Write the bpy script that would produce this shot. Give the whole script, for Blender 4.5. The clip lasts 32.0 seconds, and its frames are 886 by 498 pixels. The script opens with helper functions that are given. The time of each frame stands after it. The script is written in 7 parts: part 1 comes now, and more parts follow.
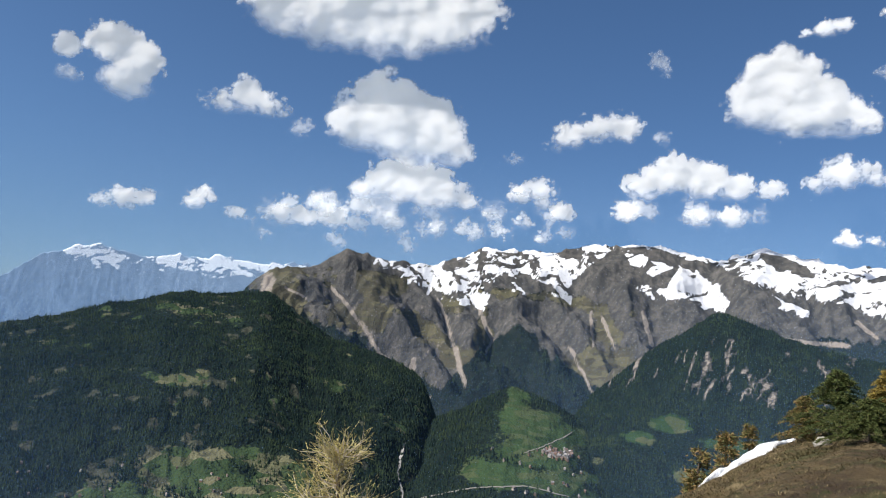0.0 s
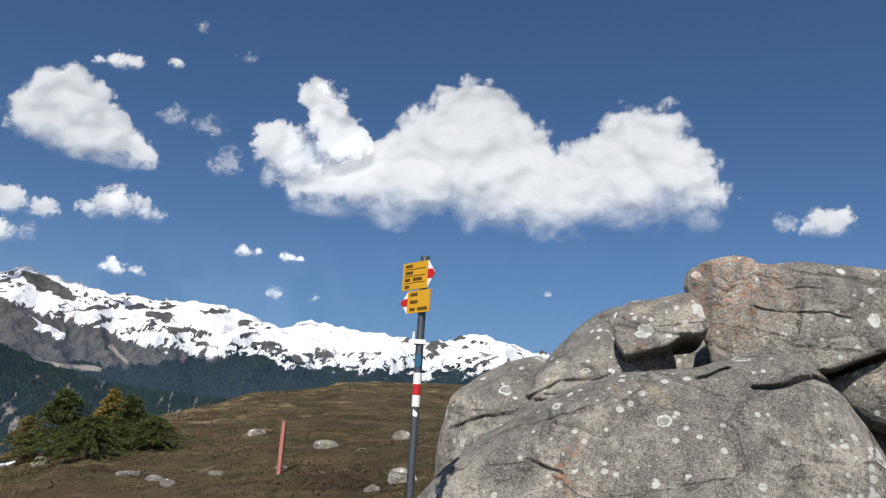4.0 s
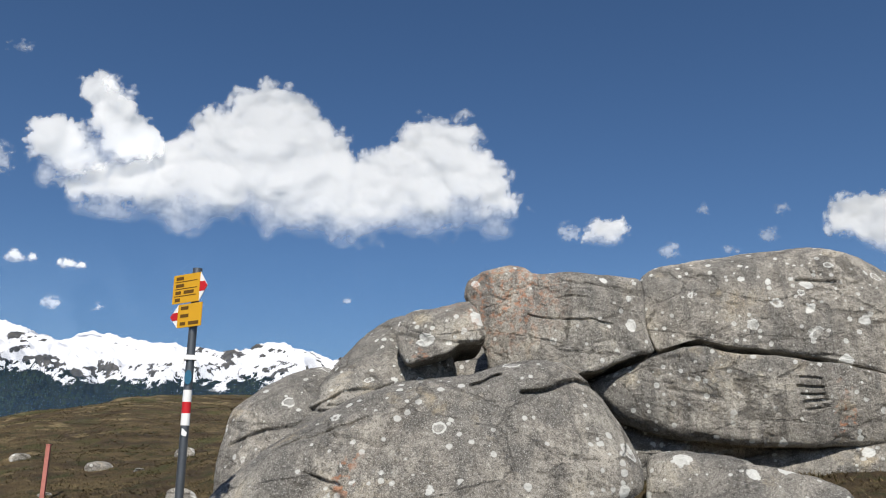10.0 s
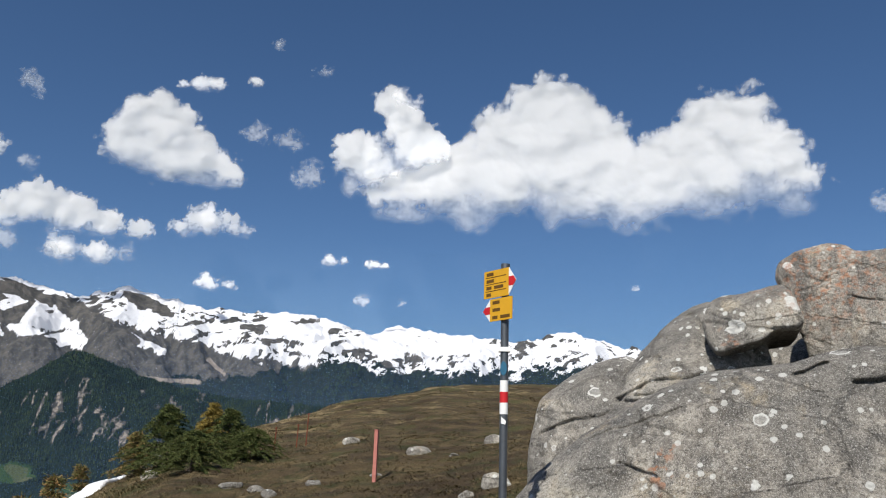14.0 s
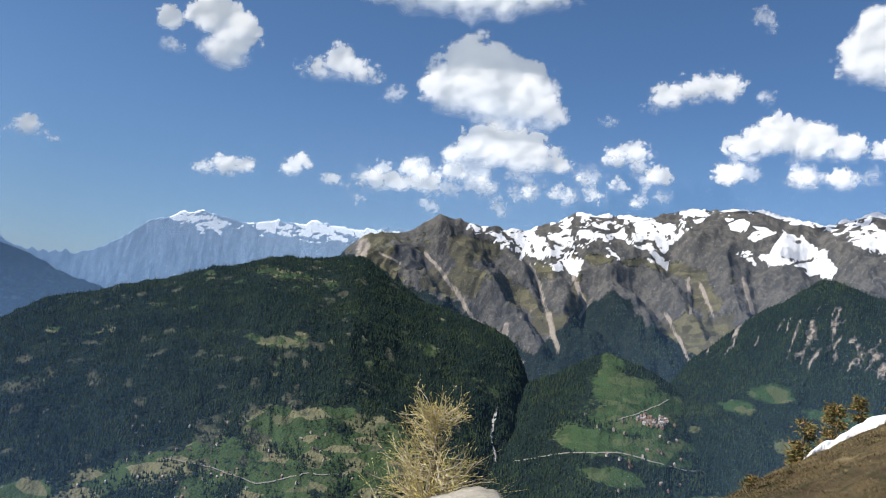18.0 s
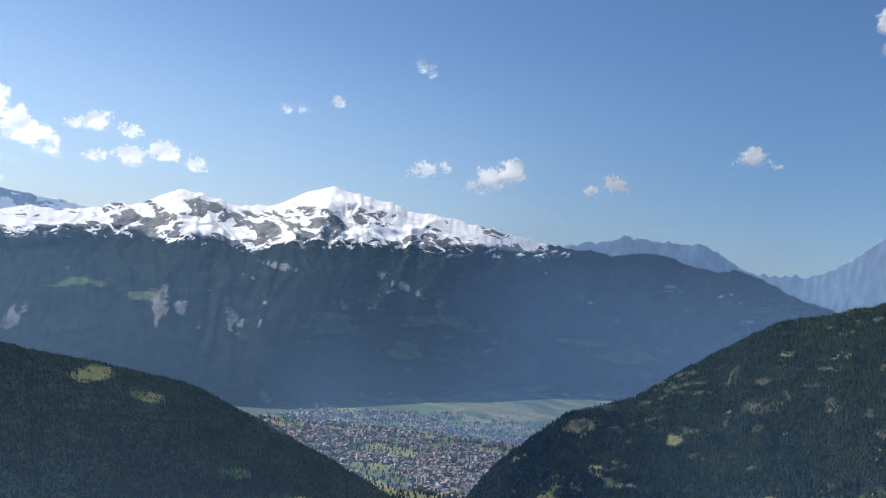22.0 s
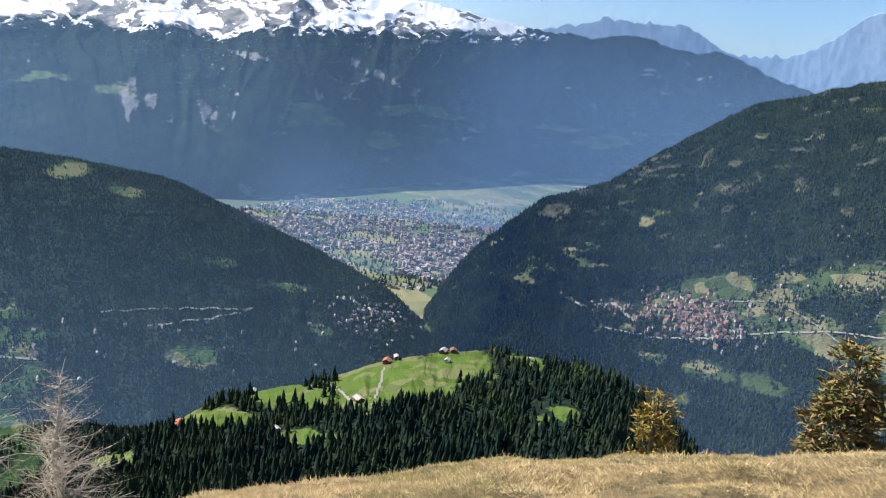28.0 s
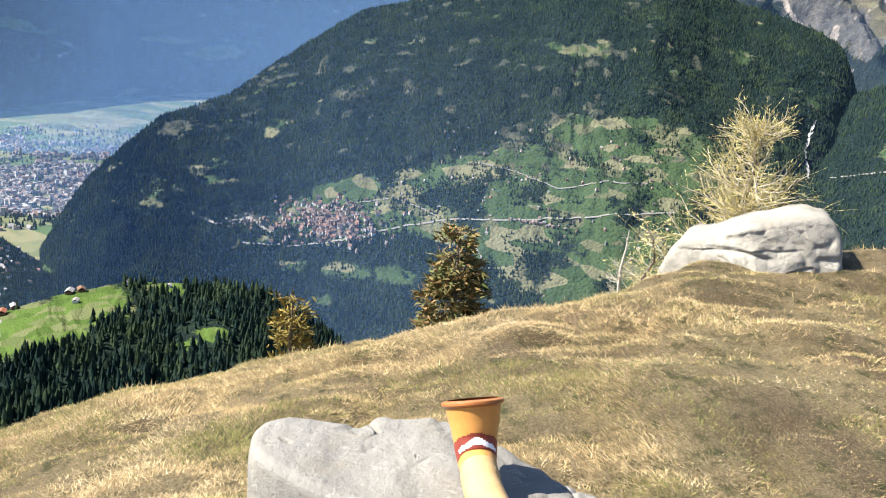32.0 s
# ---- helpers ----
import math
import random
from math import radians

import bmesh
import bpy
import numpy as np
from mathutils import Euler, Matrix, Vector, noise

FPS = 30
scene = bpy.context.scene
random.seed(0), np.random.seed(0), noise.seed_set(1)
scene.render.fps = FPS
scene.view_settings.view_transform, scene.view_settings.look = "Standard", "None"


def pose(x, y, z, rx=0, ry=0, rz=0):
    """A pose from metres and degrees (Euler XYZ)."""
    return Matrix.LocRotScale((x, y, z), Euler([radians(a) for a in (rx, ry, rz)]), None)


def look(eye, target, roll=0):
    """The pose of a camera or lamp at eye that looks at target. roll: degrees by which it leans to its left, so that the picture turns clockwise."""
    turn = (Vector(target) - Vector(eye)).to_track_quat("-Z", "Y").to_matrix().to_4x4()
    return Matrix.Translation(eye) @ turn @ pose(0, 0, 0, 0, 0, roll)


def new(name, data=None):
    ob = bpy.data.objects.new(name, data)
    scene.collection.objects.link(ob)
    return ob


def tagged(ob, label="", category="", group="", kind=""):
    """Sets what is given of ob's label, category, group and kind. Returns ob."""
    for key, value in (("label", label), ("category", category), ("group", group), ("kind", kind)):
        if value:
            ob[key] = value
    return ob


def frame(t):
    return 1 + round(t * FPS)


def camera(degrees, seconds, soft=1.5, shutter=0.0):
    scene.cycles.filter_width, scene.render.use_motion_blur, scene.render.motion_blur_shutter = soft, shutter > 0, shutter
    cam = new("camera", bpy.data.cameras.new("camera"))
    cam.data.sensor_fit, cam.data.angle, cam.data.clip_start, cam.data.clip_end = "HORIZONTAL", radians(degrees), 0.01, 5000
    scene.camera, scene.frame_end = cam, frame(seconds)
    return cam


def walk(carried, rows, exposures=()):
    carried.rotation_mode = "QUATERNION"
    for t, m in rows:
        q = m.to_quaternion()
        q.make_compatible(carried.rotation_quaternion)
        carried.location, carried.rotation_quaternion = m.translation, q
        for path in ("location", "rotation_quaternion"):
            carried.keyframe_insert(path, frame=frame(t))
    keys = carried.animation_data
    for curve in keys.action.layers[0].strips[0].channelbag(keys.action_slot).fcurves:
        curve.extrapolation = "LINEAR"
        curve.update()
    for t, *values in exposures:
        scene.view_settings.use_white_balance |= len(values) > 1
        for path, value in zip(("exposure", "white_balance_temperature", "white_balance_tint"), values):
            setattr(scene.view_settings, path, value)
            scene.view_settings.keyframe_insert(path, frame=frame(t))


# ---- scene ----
cam = camera(56.5, 32.0, soft=1.1)
EYE = 1.70  # height of the lens over the ground where the visitor turns
ROWS = (
    (0.0, -0.455, 0.208, 0.000, 98.96, -6.36, 64.40),
    (0.5, -0.435, 0.247, 0.000, 99.07, -6.17, 59.41),
    (1.0, -0.406, 0.292, 0.000, 99.58, -6.10, 53.27),
    (1.5, -0.376, 0.330, 0.000, 101.19, -5.72, 47.61),
    (2.0, -0.293, 0.388, -0.062, 102.31, -4.90, 42.57),
    (2.5, -0.280, 0.420, -0.065, 103.28, -4.18, 35.93),
    (3.0, -0.256, 0.448, -0.060, 103.62, -3.55, 28.72),
    (3.5, -0.233, 0.468, -0.056, 104.36, -3.71, 21.78),
    (5.5, -0.056, 0.513, -0.024, 105.21, 0.60, -2.33),
    (6.0, 0.028, 0.507, -0.006, 106.29, 2.13, -10.28),
    (6.5, 0.098, 0.504, 0.016, 106.34, 3.13, -15.94),
    (7.0, 0.150, 0.486, 0.020, 105.99, 4.28, -18.96),
    (7.5, 0.189, 0.484, 0.018, 105.91, 5.18, -19.99),
    (8.0, 0.150, 0.479, 0.029, 106.73, 4.85, -16.51),
    (8.5, 0.098, 0.486, 0.027, 107.43, 3.56, -10.95),
    (9.0, 0.026, 0.482, 0.011, 107.28, 1.80, -4.24),
    (9.5, -0.016, 0.490, 0.001, 106.07, 0.48, 0.57),
    (10.0, -0.037, 0.507, -0.004, 105.73, 0.04, 2.41),
    (10.5, -0.030, 0.486, -0.009, 105.94, -0.08, 4.64),
    (11.0, -0.044, 0.476, -0.020, 106.40, -0.16, 6.50),
    (11.5, -0.053, 0.467, 0.008, 105.80, 0.98, 8.26),
    (12.0, -0.056, 0.469, 0.009, 104.69, 1.39, 9.92),
    (12.5, -0.062, 0.462, 0.015, 104.96, 1.06, 11.01),
    (13.0, -0.072, 0.458, 0.018, 105.19, 0.66, 11.61),
    (13.5, -0.117, 0.465, 0.004, 105.27, -0.40, 14.45),
    (14.0, -0.170, 0.451, -0.004, 104.71, -1.82, 22.21),
    (14.5, -0.217, 0.437, -0.002, 104.48, -3.28, 29.68),
    (15.0, -0.254, 0.401, -0.008, 103.74, -4.63, 37.77),
    (15.5, -0.364, 0.343, 0.000, 101.40, -5.05, 45.75),
    (17.5, -0.464, 0.191, 0.010, 96.25, -6.53, 66.04),
    (18.0, -0.476, 0.155, 0.003, 95.80, -7.10, 70.83),
    (18.5, -0.484, 0.126, -0.002, 95.86, -7.87, 74.80),
    (19.0, -0.493, 0.085, -0.000, 96.19, -8.25, 79.19),
    (19.5, -0.498, 0.040, -0.001, 95.68, -7.75, 84.72),
    (20.0, -0.495, -0.015, -0.010, 94.11, -6.14, 92.20),
    (20.5, -0.490, -0.099, 0.000, 93.29, -4.39, 101.12),
    (21.0, -0.476, -0.155, 0.000, 93.40, -4.75, 107.73),
    (21.5, -0.458, -0.200, 0.000, 92.74, -6.39, 113.26),
    (22.0, -0.437, -0.244, 0.000, 91.28, -6.93, 119.00),
    (22.5, -0.411, -0.285, 0.000, 89.84, -7.08, 124.77),
    (23.0, -0.375, -0.330, 0.000, 89.91, -7.62, 131.38),
    (23.5, -0.332, -0.374, 0.000, 90.43, -8.19, 138.39),
    (24.0, -0.301, -0.399, 0.000, 90.13, -8.37, 142.99),
    (24.5, -0.306, -0.395, 0.000, 86.07, -8.36, 142.79),
    (25.0, -0.323, -0.381, 0.000, 81.58, -9.76, 141.12),
    (25.5, -0.346, -0.361, 0.000, 79.49, -10.26, 138.18),
    (27.5, -0.431, -0.238, 0.000, 76.68, -7.00, 122.76),
    (28.0, -0.456, -0.181, 0.012, 76.86, -5.92, 117.33),
    (28.5, -0.471, -0.152, -0.001, 74.82, -6.31, 111.74),
    (29.0, -0.491, -0.107, -0.006, 74.23, -8.15, 105.10),
    (29.5, -0.491, -0.095, -0.002, 72.66, -8.81, 102.66),
    (30.0, -0.488, -0.075, -0.009, 70.95, -6.89, 101.13),
    (30.5, -0.491, -0.054, 0.002, 70.95, -3.86, 98.20),
    (31.0, -0.505, -0.032, 0.005, 69.80, -3.62, 94.99),
    (31.5, -0.500, -0.008, 0.005, 70.66, -5.07, 92.87),
    (32.0, -0.497, -0.006, 0.004, 73.50, -5.79, 91.31),
)

walk(cam, [(t, pose(x, y, EYE + z, rx, ry, rz)) for t, x, y, z, rx, ry, rz in ROWS],
     exposures=((0.0, 0.38), (2.0, 0.25), (3.5, 0.05), (6.5, 0.1), (12.0, 0.1), (15.5, 0.05), (18.0, 0.48), (21.0, 0.6), (22.5, 0.35), (24.0, -0.1), (25.5, 0.3), (27.5, 0.95), (28.3, 1.2), (29.0, 1.38), (30.5, 1.42), (32.0, 1.55)))

# ---- world and sun ----
SUN_AZ, SUN_EL = 183.0, 46.0   # degrees to the left of +y, and above the horizon


def heading(az):
    """Unit vector on the ground towards az degrees left of +y."""
    a = radians(az)
    return Vector((-math.sin(a), math.cos(a), 0))


world = bpy.data.worlds.new("sky")
scene.world = world
world.use_nodes = True
wt = world.node_tree
sky = wt.nodes.new("ShaderNodeTexSky")
sky.sky_type = "NISHITA"
sky.sun_disc = False
sky.sun_elevation = radians(SUN_EL)
sky.sun_rotation = radians(-SUN_AZ)
sky.altitude = 1900
sky.air_density, sky.dust_density, sky.ozone_density = 1.0, 3.2, 4.5
deep = wt.nodes.new("ShaderNodeHueSaturation")
deep.inputs["Saturation"].default_value = 1.1
wt.links.new(sky.outputs[0], deep.inputs["Color"])
wt.links.new(deep.outputs[0], wt.nodes["Background"].inputs[0])
wt.nodes["Background"].inputs[1].default_value = 0.086
sun = new("sun", bpy.data.lights.new("sun", "SUN"))
sun.data.energy, sun.data.angle, sun.data.color = 5.0, radians(0.53), (1.0, 0.95, 0.87)
sun.matrix_world = look(heading(SUN_AZ) * math.cos(radians(SUN_EL)) * 100 + Vector((0, 0, 100 * math.sin(radians(SUN_EL)))), (0, 0, 0))


# ---- arithmetic helpers ----
def _hash(ix, iy, iz, seed):
    h = (ix * 374761393 + iy * 668265263 + iz * 2147483647 + seed * 974634777) & 0xFFFFFFFF
    h = ((h ^ (h >> 13)) * 1274126177) & 0xFFFFFFFF
    h = ((h ^ (h >> 16)) * 2246822519) & 0xFFFFFFFF
    return ((h ^ (h >> 15)) & 0xFFFFFF) / float(0xFFFFFF)


def vnoise(x, y, z=0.0, seed=0):
    """Smooth value noise, 0 to 1, of arrays."""
    x, y, z = np.broadcast_arrays(np.asarray(x, float), np.asarray(y, float), np.asarray(z, float))
    fx, fy, fz = np.floor(x), np.floor(y), np.floor(z)
    ix, iy, iz = fx.astype(np.int64), fy.astype(np.int64), fz.astype(np.int64)
    u, v, w = x - fx, y - fy, z - fz
    u, v, w = u * u * (3 - 2 * u), v * v * (3 - 2 * v), w * w * (3 - 2 * w)
    total = 0
    for a in (0, 1):
        for b in (0, 1):
            for c in (0, 1):
                total = total + _hash(ix + a, iy + b, iz + c, seed) * (u if a else 1 - u) * (v if b else 1 - v) * (w if c else 1 - w)
    return total


def fbm(x, y, z=0.0, octaves=4, seed=0, gain=0.5):
    """Fractal noise about 0, -1 to 1."""
    total, amp, norm = 0, 1.0, 0
    for k in range(octaves):
        total = total + amp * (2 * vnoise(x * 2 ** k, y * 2 ** k, z * 2 ** k, seed + k) - 1)
        norm += amp
        amp *= gain
    return total / norm


def ridged(x, y, z=0.0, octaves=4, seed=0, gain=0.5):
    """Fractal noise with sharp crests, 0 to 1."""
    total, amp, norm = 0, 1.0, 0
    for k in range(octaves):
        total = total + amp * (1 - np.abs(2 * vnoise(x * 2 ** k, y * 2 ** k, z * 2 ** k, seed + k) - 1))
        norm += amp
        amp *= gain
    return total / norm


def curve_at(az, points):
    """Value at az on the smooth line through (az, value) points given in falling or rising az."""
    p = np.array(sorted(points))
    lin = np.interp(az, p[:, 0], p[:, 1])
    w = 0.35
    return 0.5 * lin + 0.25 * (np.interp(np.asarray(az) - w, p[:, 0], p[:, 1]) + np.interp(np.asarray(az) + w, p[:, 0], p[:, 1]))


def smooth(a, b, x):
    t = np.clip((x - a) / (b - a), 0, 1)
    return t * t * (3 - 2 * t)


def mesh_of(name, verts, faces, material=None, shade=True, cover=None):
    """A mesh from arrays of places and of faces of one length."""
    verts, faces = np.asarray(verts, np.float32), np.asarray(faces, np.int32)
    me = bpy.data.meshes.new(name)
    me.vertices.add(len(verts))
    me.vertices.foreach_set("co", verts.ravel())
    n, k = faces.shape
    me.loops.add(n * k)
    me.loops.foreach_set("vertex_index", faces.ravel())
    me.polygons.add(n)
    me.polygons.foreach_set("loop_start", np.arange(0, n * k, k, dtype=np.int32))
    me.polygons.foreach_set("use_smooth", np.full(n, shade, bool))
    if cover is not None:
        at = me.attributes.new("cover", "FLOAT_COLOR", "POINT")
        c = np.ones((len(verts), 4), np.float32)
        c[:, 3] = 0
        c[:, : np.shape(cover)[-1]] = cover
        at.data.foreach_set("color", c.ravel())
    if material is not None:
        me.materials.append(material)
    me.update(calc_edges=True)
    return me


def grid_faces(nu, nv, wrap=False):
    """Quads of a grid whose vertex (i, j) is i * nv + j."""
    i = np.arange(nu if wrap else nu - 1)[:, None]
    j = np.arange(nv - 1)[None, :]
    a, b = i * nv + j, ((i + 1) % nu) * nv + j
    return np.stack([a, b, b + 1, a + 1], -1).reshape(-1, 4)


def part(name, mesh, parent=None, label="", m=None):
    """One mesh object, under its thing if parent is given."""
    ob = new(name, mesh)
    if m is not None:
        ob.matrix_basis = m
    if parent is not None:
        ob.parent = parent
    if label:
        ob["label"] = label
    return ob


def thing(name, label, category, m=None, group="", kind="", mesh=None):
    ob = new(name, mesh)
    if m is not None:
        ob.matrix_basis = m
    return tagged(ob, label, category, group, kind)


# ---- materials ----
def material(name):
    mat = bpy.data.materials.new(name)
    mat.use_nodes = True
    nt = mat.node_tree
    bsdf = nt.nodes["Principled BSDF"]
    bsdf.inputs["Specular IOR Level"].default_value = 0.25
    return mat, nt, bsdf


class Nodes:
    """Short hand for building node trees."""

    def __init__(self, nt):
        self.nt = nt

    def add(self, kind, **values):
        n = self.nt.nodes.new("ShaderNode" + kind)
        for k, v in values.items():
            if k in n.inputs:
                self.put(n.inputs[k], v)
        return n

    def put(self, socket, v):
        if isinstance(v, bpy.types.NodeSocket):
            self.nt.links.new(v, socket)
        elif isinstance(v, (tuple, list)) and len(v) == 3 and socket.type == "RGBA":
            socket.default_value = (*v, 1)
        else:
            socket.default_value = v

    def coord(self, which="Object"):
        return self.nt.nodes.new("ShaderNodeTexCoord").outputs[which]

    def position(self):
        return self.nt.nodes.new("ShaderNodeNewGeometry").outputs["Position"]

    def noise(self, vec, scale, detail=5, rough=0.55, warp=0.0):
        n = self.add("TexNoise", Scale=scale, Detail=detail, Roughness=rough, Distortion=warp)
        self.nt.links.new(vec, n.inputs["Vector"])
        return n.outputs["Fac"]

    def voronoi(self, vec, scale, feature="F1", out="Distance"):
        n = self.add("TexVoronoi", Scale=scale)
        n.feature = feature
        self.nt.links.new(vec, n.inputs["Vector"])
        return n.outputs[out]

    def math(self, op, a, b=0.0, c=0.0):
        n = self.nt.nodes.new("ShaderNodeMath")
        n.operation = op
        for s, v in zip(n.inputs, (a, b, c)):
            self.put(s, v)
        return n.outputs[0]

    def band(self, v, a, b, c=0.0, d=1.0):
        n = self.nt.nodes.new("ShaderNodeMapRange")
        for s, x in zip(n.inputs, (v, a, b, c, d)):
            self.put(s, x)
        return n.outputs[0]

    def mix(self, fac, a, b):
        n = self.nt.nodes.new("ShaderNodeMix")
        n.data_type = "RGBA"
        self.put(n.inputs[0], fac)
        self.put(n.inputs[6], a)
        self.put(n.inputs[7], b)
        return n.outputs[2]

    def scaled(self, vec, s):
        n = self.nt.nodes.new("ShaderNodeMapping")
        self.nt.links.new(vec, n.inputs[0])
        n.inputs["Scale"].default_value = s
        return n.outputs[0]

    def bump(self, height, strength, distance, normal=None):
        n = self.nt.nodes.new("ShaderNodeBump")
        n.inputs["Strength"].default_value = strength
        n.inputs["Distance"].default_value = distance
        self.put(n.inputs["Height"], height)
        if normal is not None:
            self.put(n.inputs["Normal"], normal)
        return n.outputs[0]


def land_material(name, forest, meadow, rock, snow=(0.71, 0.72, 0.75), grain=1.0, scree=(0.27, 0.235, 0.2), plot=0.016, tan=0.55, straw=(0.15, 0.14, 0.08)):
    """Land cover of a mountain: red of 'cover' is snow, green is meadow, blue is bare rock, alpha is pale scree, none is forest."""
    mat, nt, bsdf = material(name)
    k = Nodes(nt)
    p = k.position()
    at = k.nt.nodes.new("ShaderNodeAttribute")
    at.attribute_name = "cover"
    sep = k.add("SeparateColor")
    nt.links.new(at.outputs["Color"], sep.inputs[0])
    fine = k.noise(p, 0.09 * grain, 6, 0.62)
    mid = k.noise(p, 0.022 * grain, 5, 0.6)
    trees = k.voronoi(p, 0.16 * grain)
    edge = k.math("ADD", k.math("MULTIPLY", k.math("SUBTRACT", fine, 0.5), 0.8), k.math("MULTIPLY", k.math("SUBTRACT", mid, 0.5), 0.35))

    def cut(value, soft=0.07):
        return k.band(k.math("ADD", value, edge), 0.5 - soft, 0.5 + soft)

    bsdf.inputs["Specular IOR Level"].default_value = 0.0
    # Gaps between the tree crowns are painted darker than the crowns.
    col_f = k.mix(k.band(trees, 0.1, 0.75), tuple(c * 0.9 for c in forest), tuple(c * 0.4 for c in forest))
    col_f = k.mix(k.band(mid, 0.4, 0.65, 0, 0.3), col_f, tuple(a * 0.6 + b * 0.4 for a, b in zip(forest, meadow)))
    col_m = k.mix(k.band(fine, 0.35, 0.65), meadow, (meadow[0] * 1.2, meadow[1] * 1.02, meadow[2] * 0.95))
    plots = k.add("TexVoronoi", Scale=1.0)
    nt.links.new(k.scaled(p, (plot * grain, plot * grain, plot * 2.5 * grain)), plots.inputs["Vector"])
    hue = k.add("SeparateColor")
    nt.links.new(plots.outputs["Color"], hue.inputs[0])
    col_m = k.mix(k.band(hue.outputs["Red"], 0.62, 0.66, 0, tan), col_m, straw)
    col_m = k.mix(k.band(hue.outputs["Green"], 0.5, 0.9, 0, 0.5), col_m, tuple(c * 0.6 for c in meadow))
    col_r = k.mix(k.band(fine, 0.3, 0.7), tuple(c * 0.62 for c in rock), tuple(c * 1.25 for c in rock))
    runnel = k.noise(k.scaled(p, (0.03 * grain, 0.03 * grain, 0.005 * grain)), 1.0, 5, 0.65)
    col_r = k.mix(k.band(runnel, 0.42, 0.58, 0.75, 0.0), col_r, (rock[0] * 0.42, rock[1] * 0.47, rock[2] * 0.52))
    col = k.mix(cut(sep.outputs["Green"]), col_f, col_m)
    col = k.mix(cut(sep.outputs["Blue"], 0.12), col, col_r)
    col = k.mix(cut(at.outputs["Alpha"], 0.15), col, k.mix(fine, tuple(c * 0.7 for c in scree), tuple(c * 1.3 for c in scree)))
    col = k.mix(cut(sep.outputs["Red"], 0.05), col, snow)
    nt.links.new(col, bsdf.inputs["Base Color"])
    bsdf.inputs["Roughness"].default_value = 0.9
    nt.links.new(k.bump(k.math("ADD", fine, k.math("MULTIPLY", trees, -0.5)), 0.8, 6.0 / grain), bsdf.inputs["Normal"])
    return mat


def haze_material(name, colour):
    """A see-through sheet standing in for hazy air: scatters a little of the light that falls on it in its own colour,
    whichever way it faces, and lets the rest through; 'cover' is its density.
    """
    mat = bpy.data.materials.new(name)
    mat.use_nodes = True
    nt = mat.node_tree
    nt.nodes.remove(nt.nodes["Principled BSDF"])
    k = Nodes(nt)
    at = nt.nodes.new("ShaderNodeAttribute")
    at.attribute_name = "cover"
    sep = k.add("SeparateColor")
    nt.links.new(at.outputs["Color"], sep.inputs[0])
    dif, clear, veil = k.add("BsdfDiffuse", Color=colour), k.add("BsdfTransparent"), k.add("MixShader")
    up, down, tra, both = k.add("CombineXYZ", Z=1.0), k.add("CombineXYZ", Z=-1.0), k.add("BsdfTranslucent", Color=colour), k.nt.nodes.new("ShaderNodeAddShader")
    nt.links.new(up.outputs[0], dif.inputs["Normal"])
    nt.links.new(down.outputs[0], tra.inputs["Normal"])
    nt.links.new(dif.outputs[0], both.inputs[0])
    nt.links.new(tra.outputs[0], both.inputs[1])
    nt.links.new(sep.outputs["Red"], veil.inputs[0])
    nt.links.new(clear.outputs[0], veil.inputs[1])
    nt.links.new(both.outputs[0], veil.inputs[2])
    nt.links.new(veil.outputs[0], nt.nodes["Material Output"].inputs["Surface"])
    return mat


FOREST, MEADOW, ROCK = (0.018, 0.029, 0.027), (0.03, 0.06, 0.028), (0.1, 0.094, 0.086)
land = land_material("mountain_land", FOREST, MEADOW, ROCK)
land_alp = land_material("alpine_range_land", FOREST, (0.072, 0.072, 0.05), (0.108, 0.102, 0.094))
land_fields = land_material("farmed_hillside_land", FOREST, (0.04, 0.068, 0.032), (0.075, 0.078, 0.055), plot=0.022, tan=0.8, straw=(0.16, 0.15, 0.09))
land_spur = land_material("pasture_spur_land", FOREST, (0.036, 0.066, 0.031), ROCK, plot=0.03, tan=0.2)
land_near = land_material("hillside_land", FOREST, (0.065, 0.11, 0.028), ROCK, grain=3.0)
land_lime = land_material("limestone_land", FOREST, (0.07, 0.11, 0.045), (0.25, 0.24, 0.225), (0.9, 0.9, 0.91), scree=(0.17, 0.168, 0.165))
# the farthest ranges: blue haze put into their colours and a faint emission
land_far = land_material("haze_painted_range", (0.20, 0.30, 0.44), (0.22, 0.32, 0.44), (0.24, 0.33, 0.45), (0.85, 0.88, 0.92))
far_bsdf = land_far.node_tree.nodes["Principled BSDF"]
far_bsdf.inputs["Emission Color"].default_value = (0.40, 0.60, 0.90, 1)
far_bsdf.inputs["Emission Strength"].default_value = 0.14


def plain_material(name, colour, rough=0.7, spread=0.25, scale=8.0, bump=0.2, depth=0.01, metal=0.0):
    """A surface of one colour with grain at two scales."""
    mat, nt, bsdf = material(name)
    k = Nodes(nt)
    p = k.coord()
    v = k.math("ADD", k.math("MULTIPLY", k.noise(p, scale, 6), 0.6), k.math("MULTIPLY", k.noise(p, scale * 7, 4), 0.4))
    nt.links.new(k.mix(k.band(v, 0.3, 0.7), tuple(c * (1 - spread) for c in colour), tuple(min(1, c * (1 + spread)) for c in colour)), bsdf.inputs["Base Color"])
    bsdf.inputs["Roughness"].default_value = rough
    bsdf.inputs["Metallic"].default_value = metal
    nt.links.new(k.bump(v, bump, depth), bsdf.inputs["Normal"])
    return mat


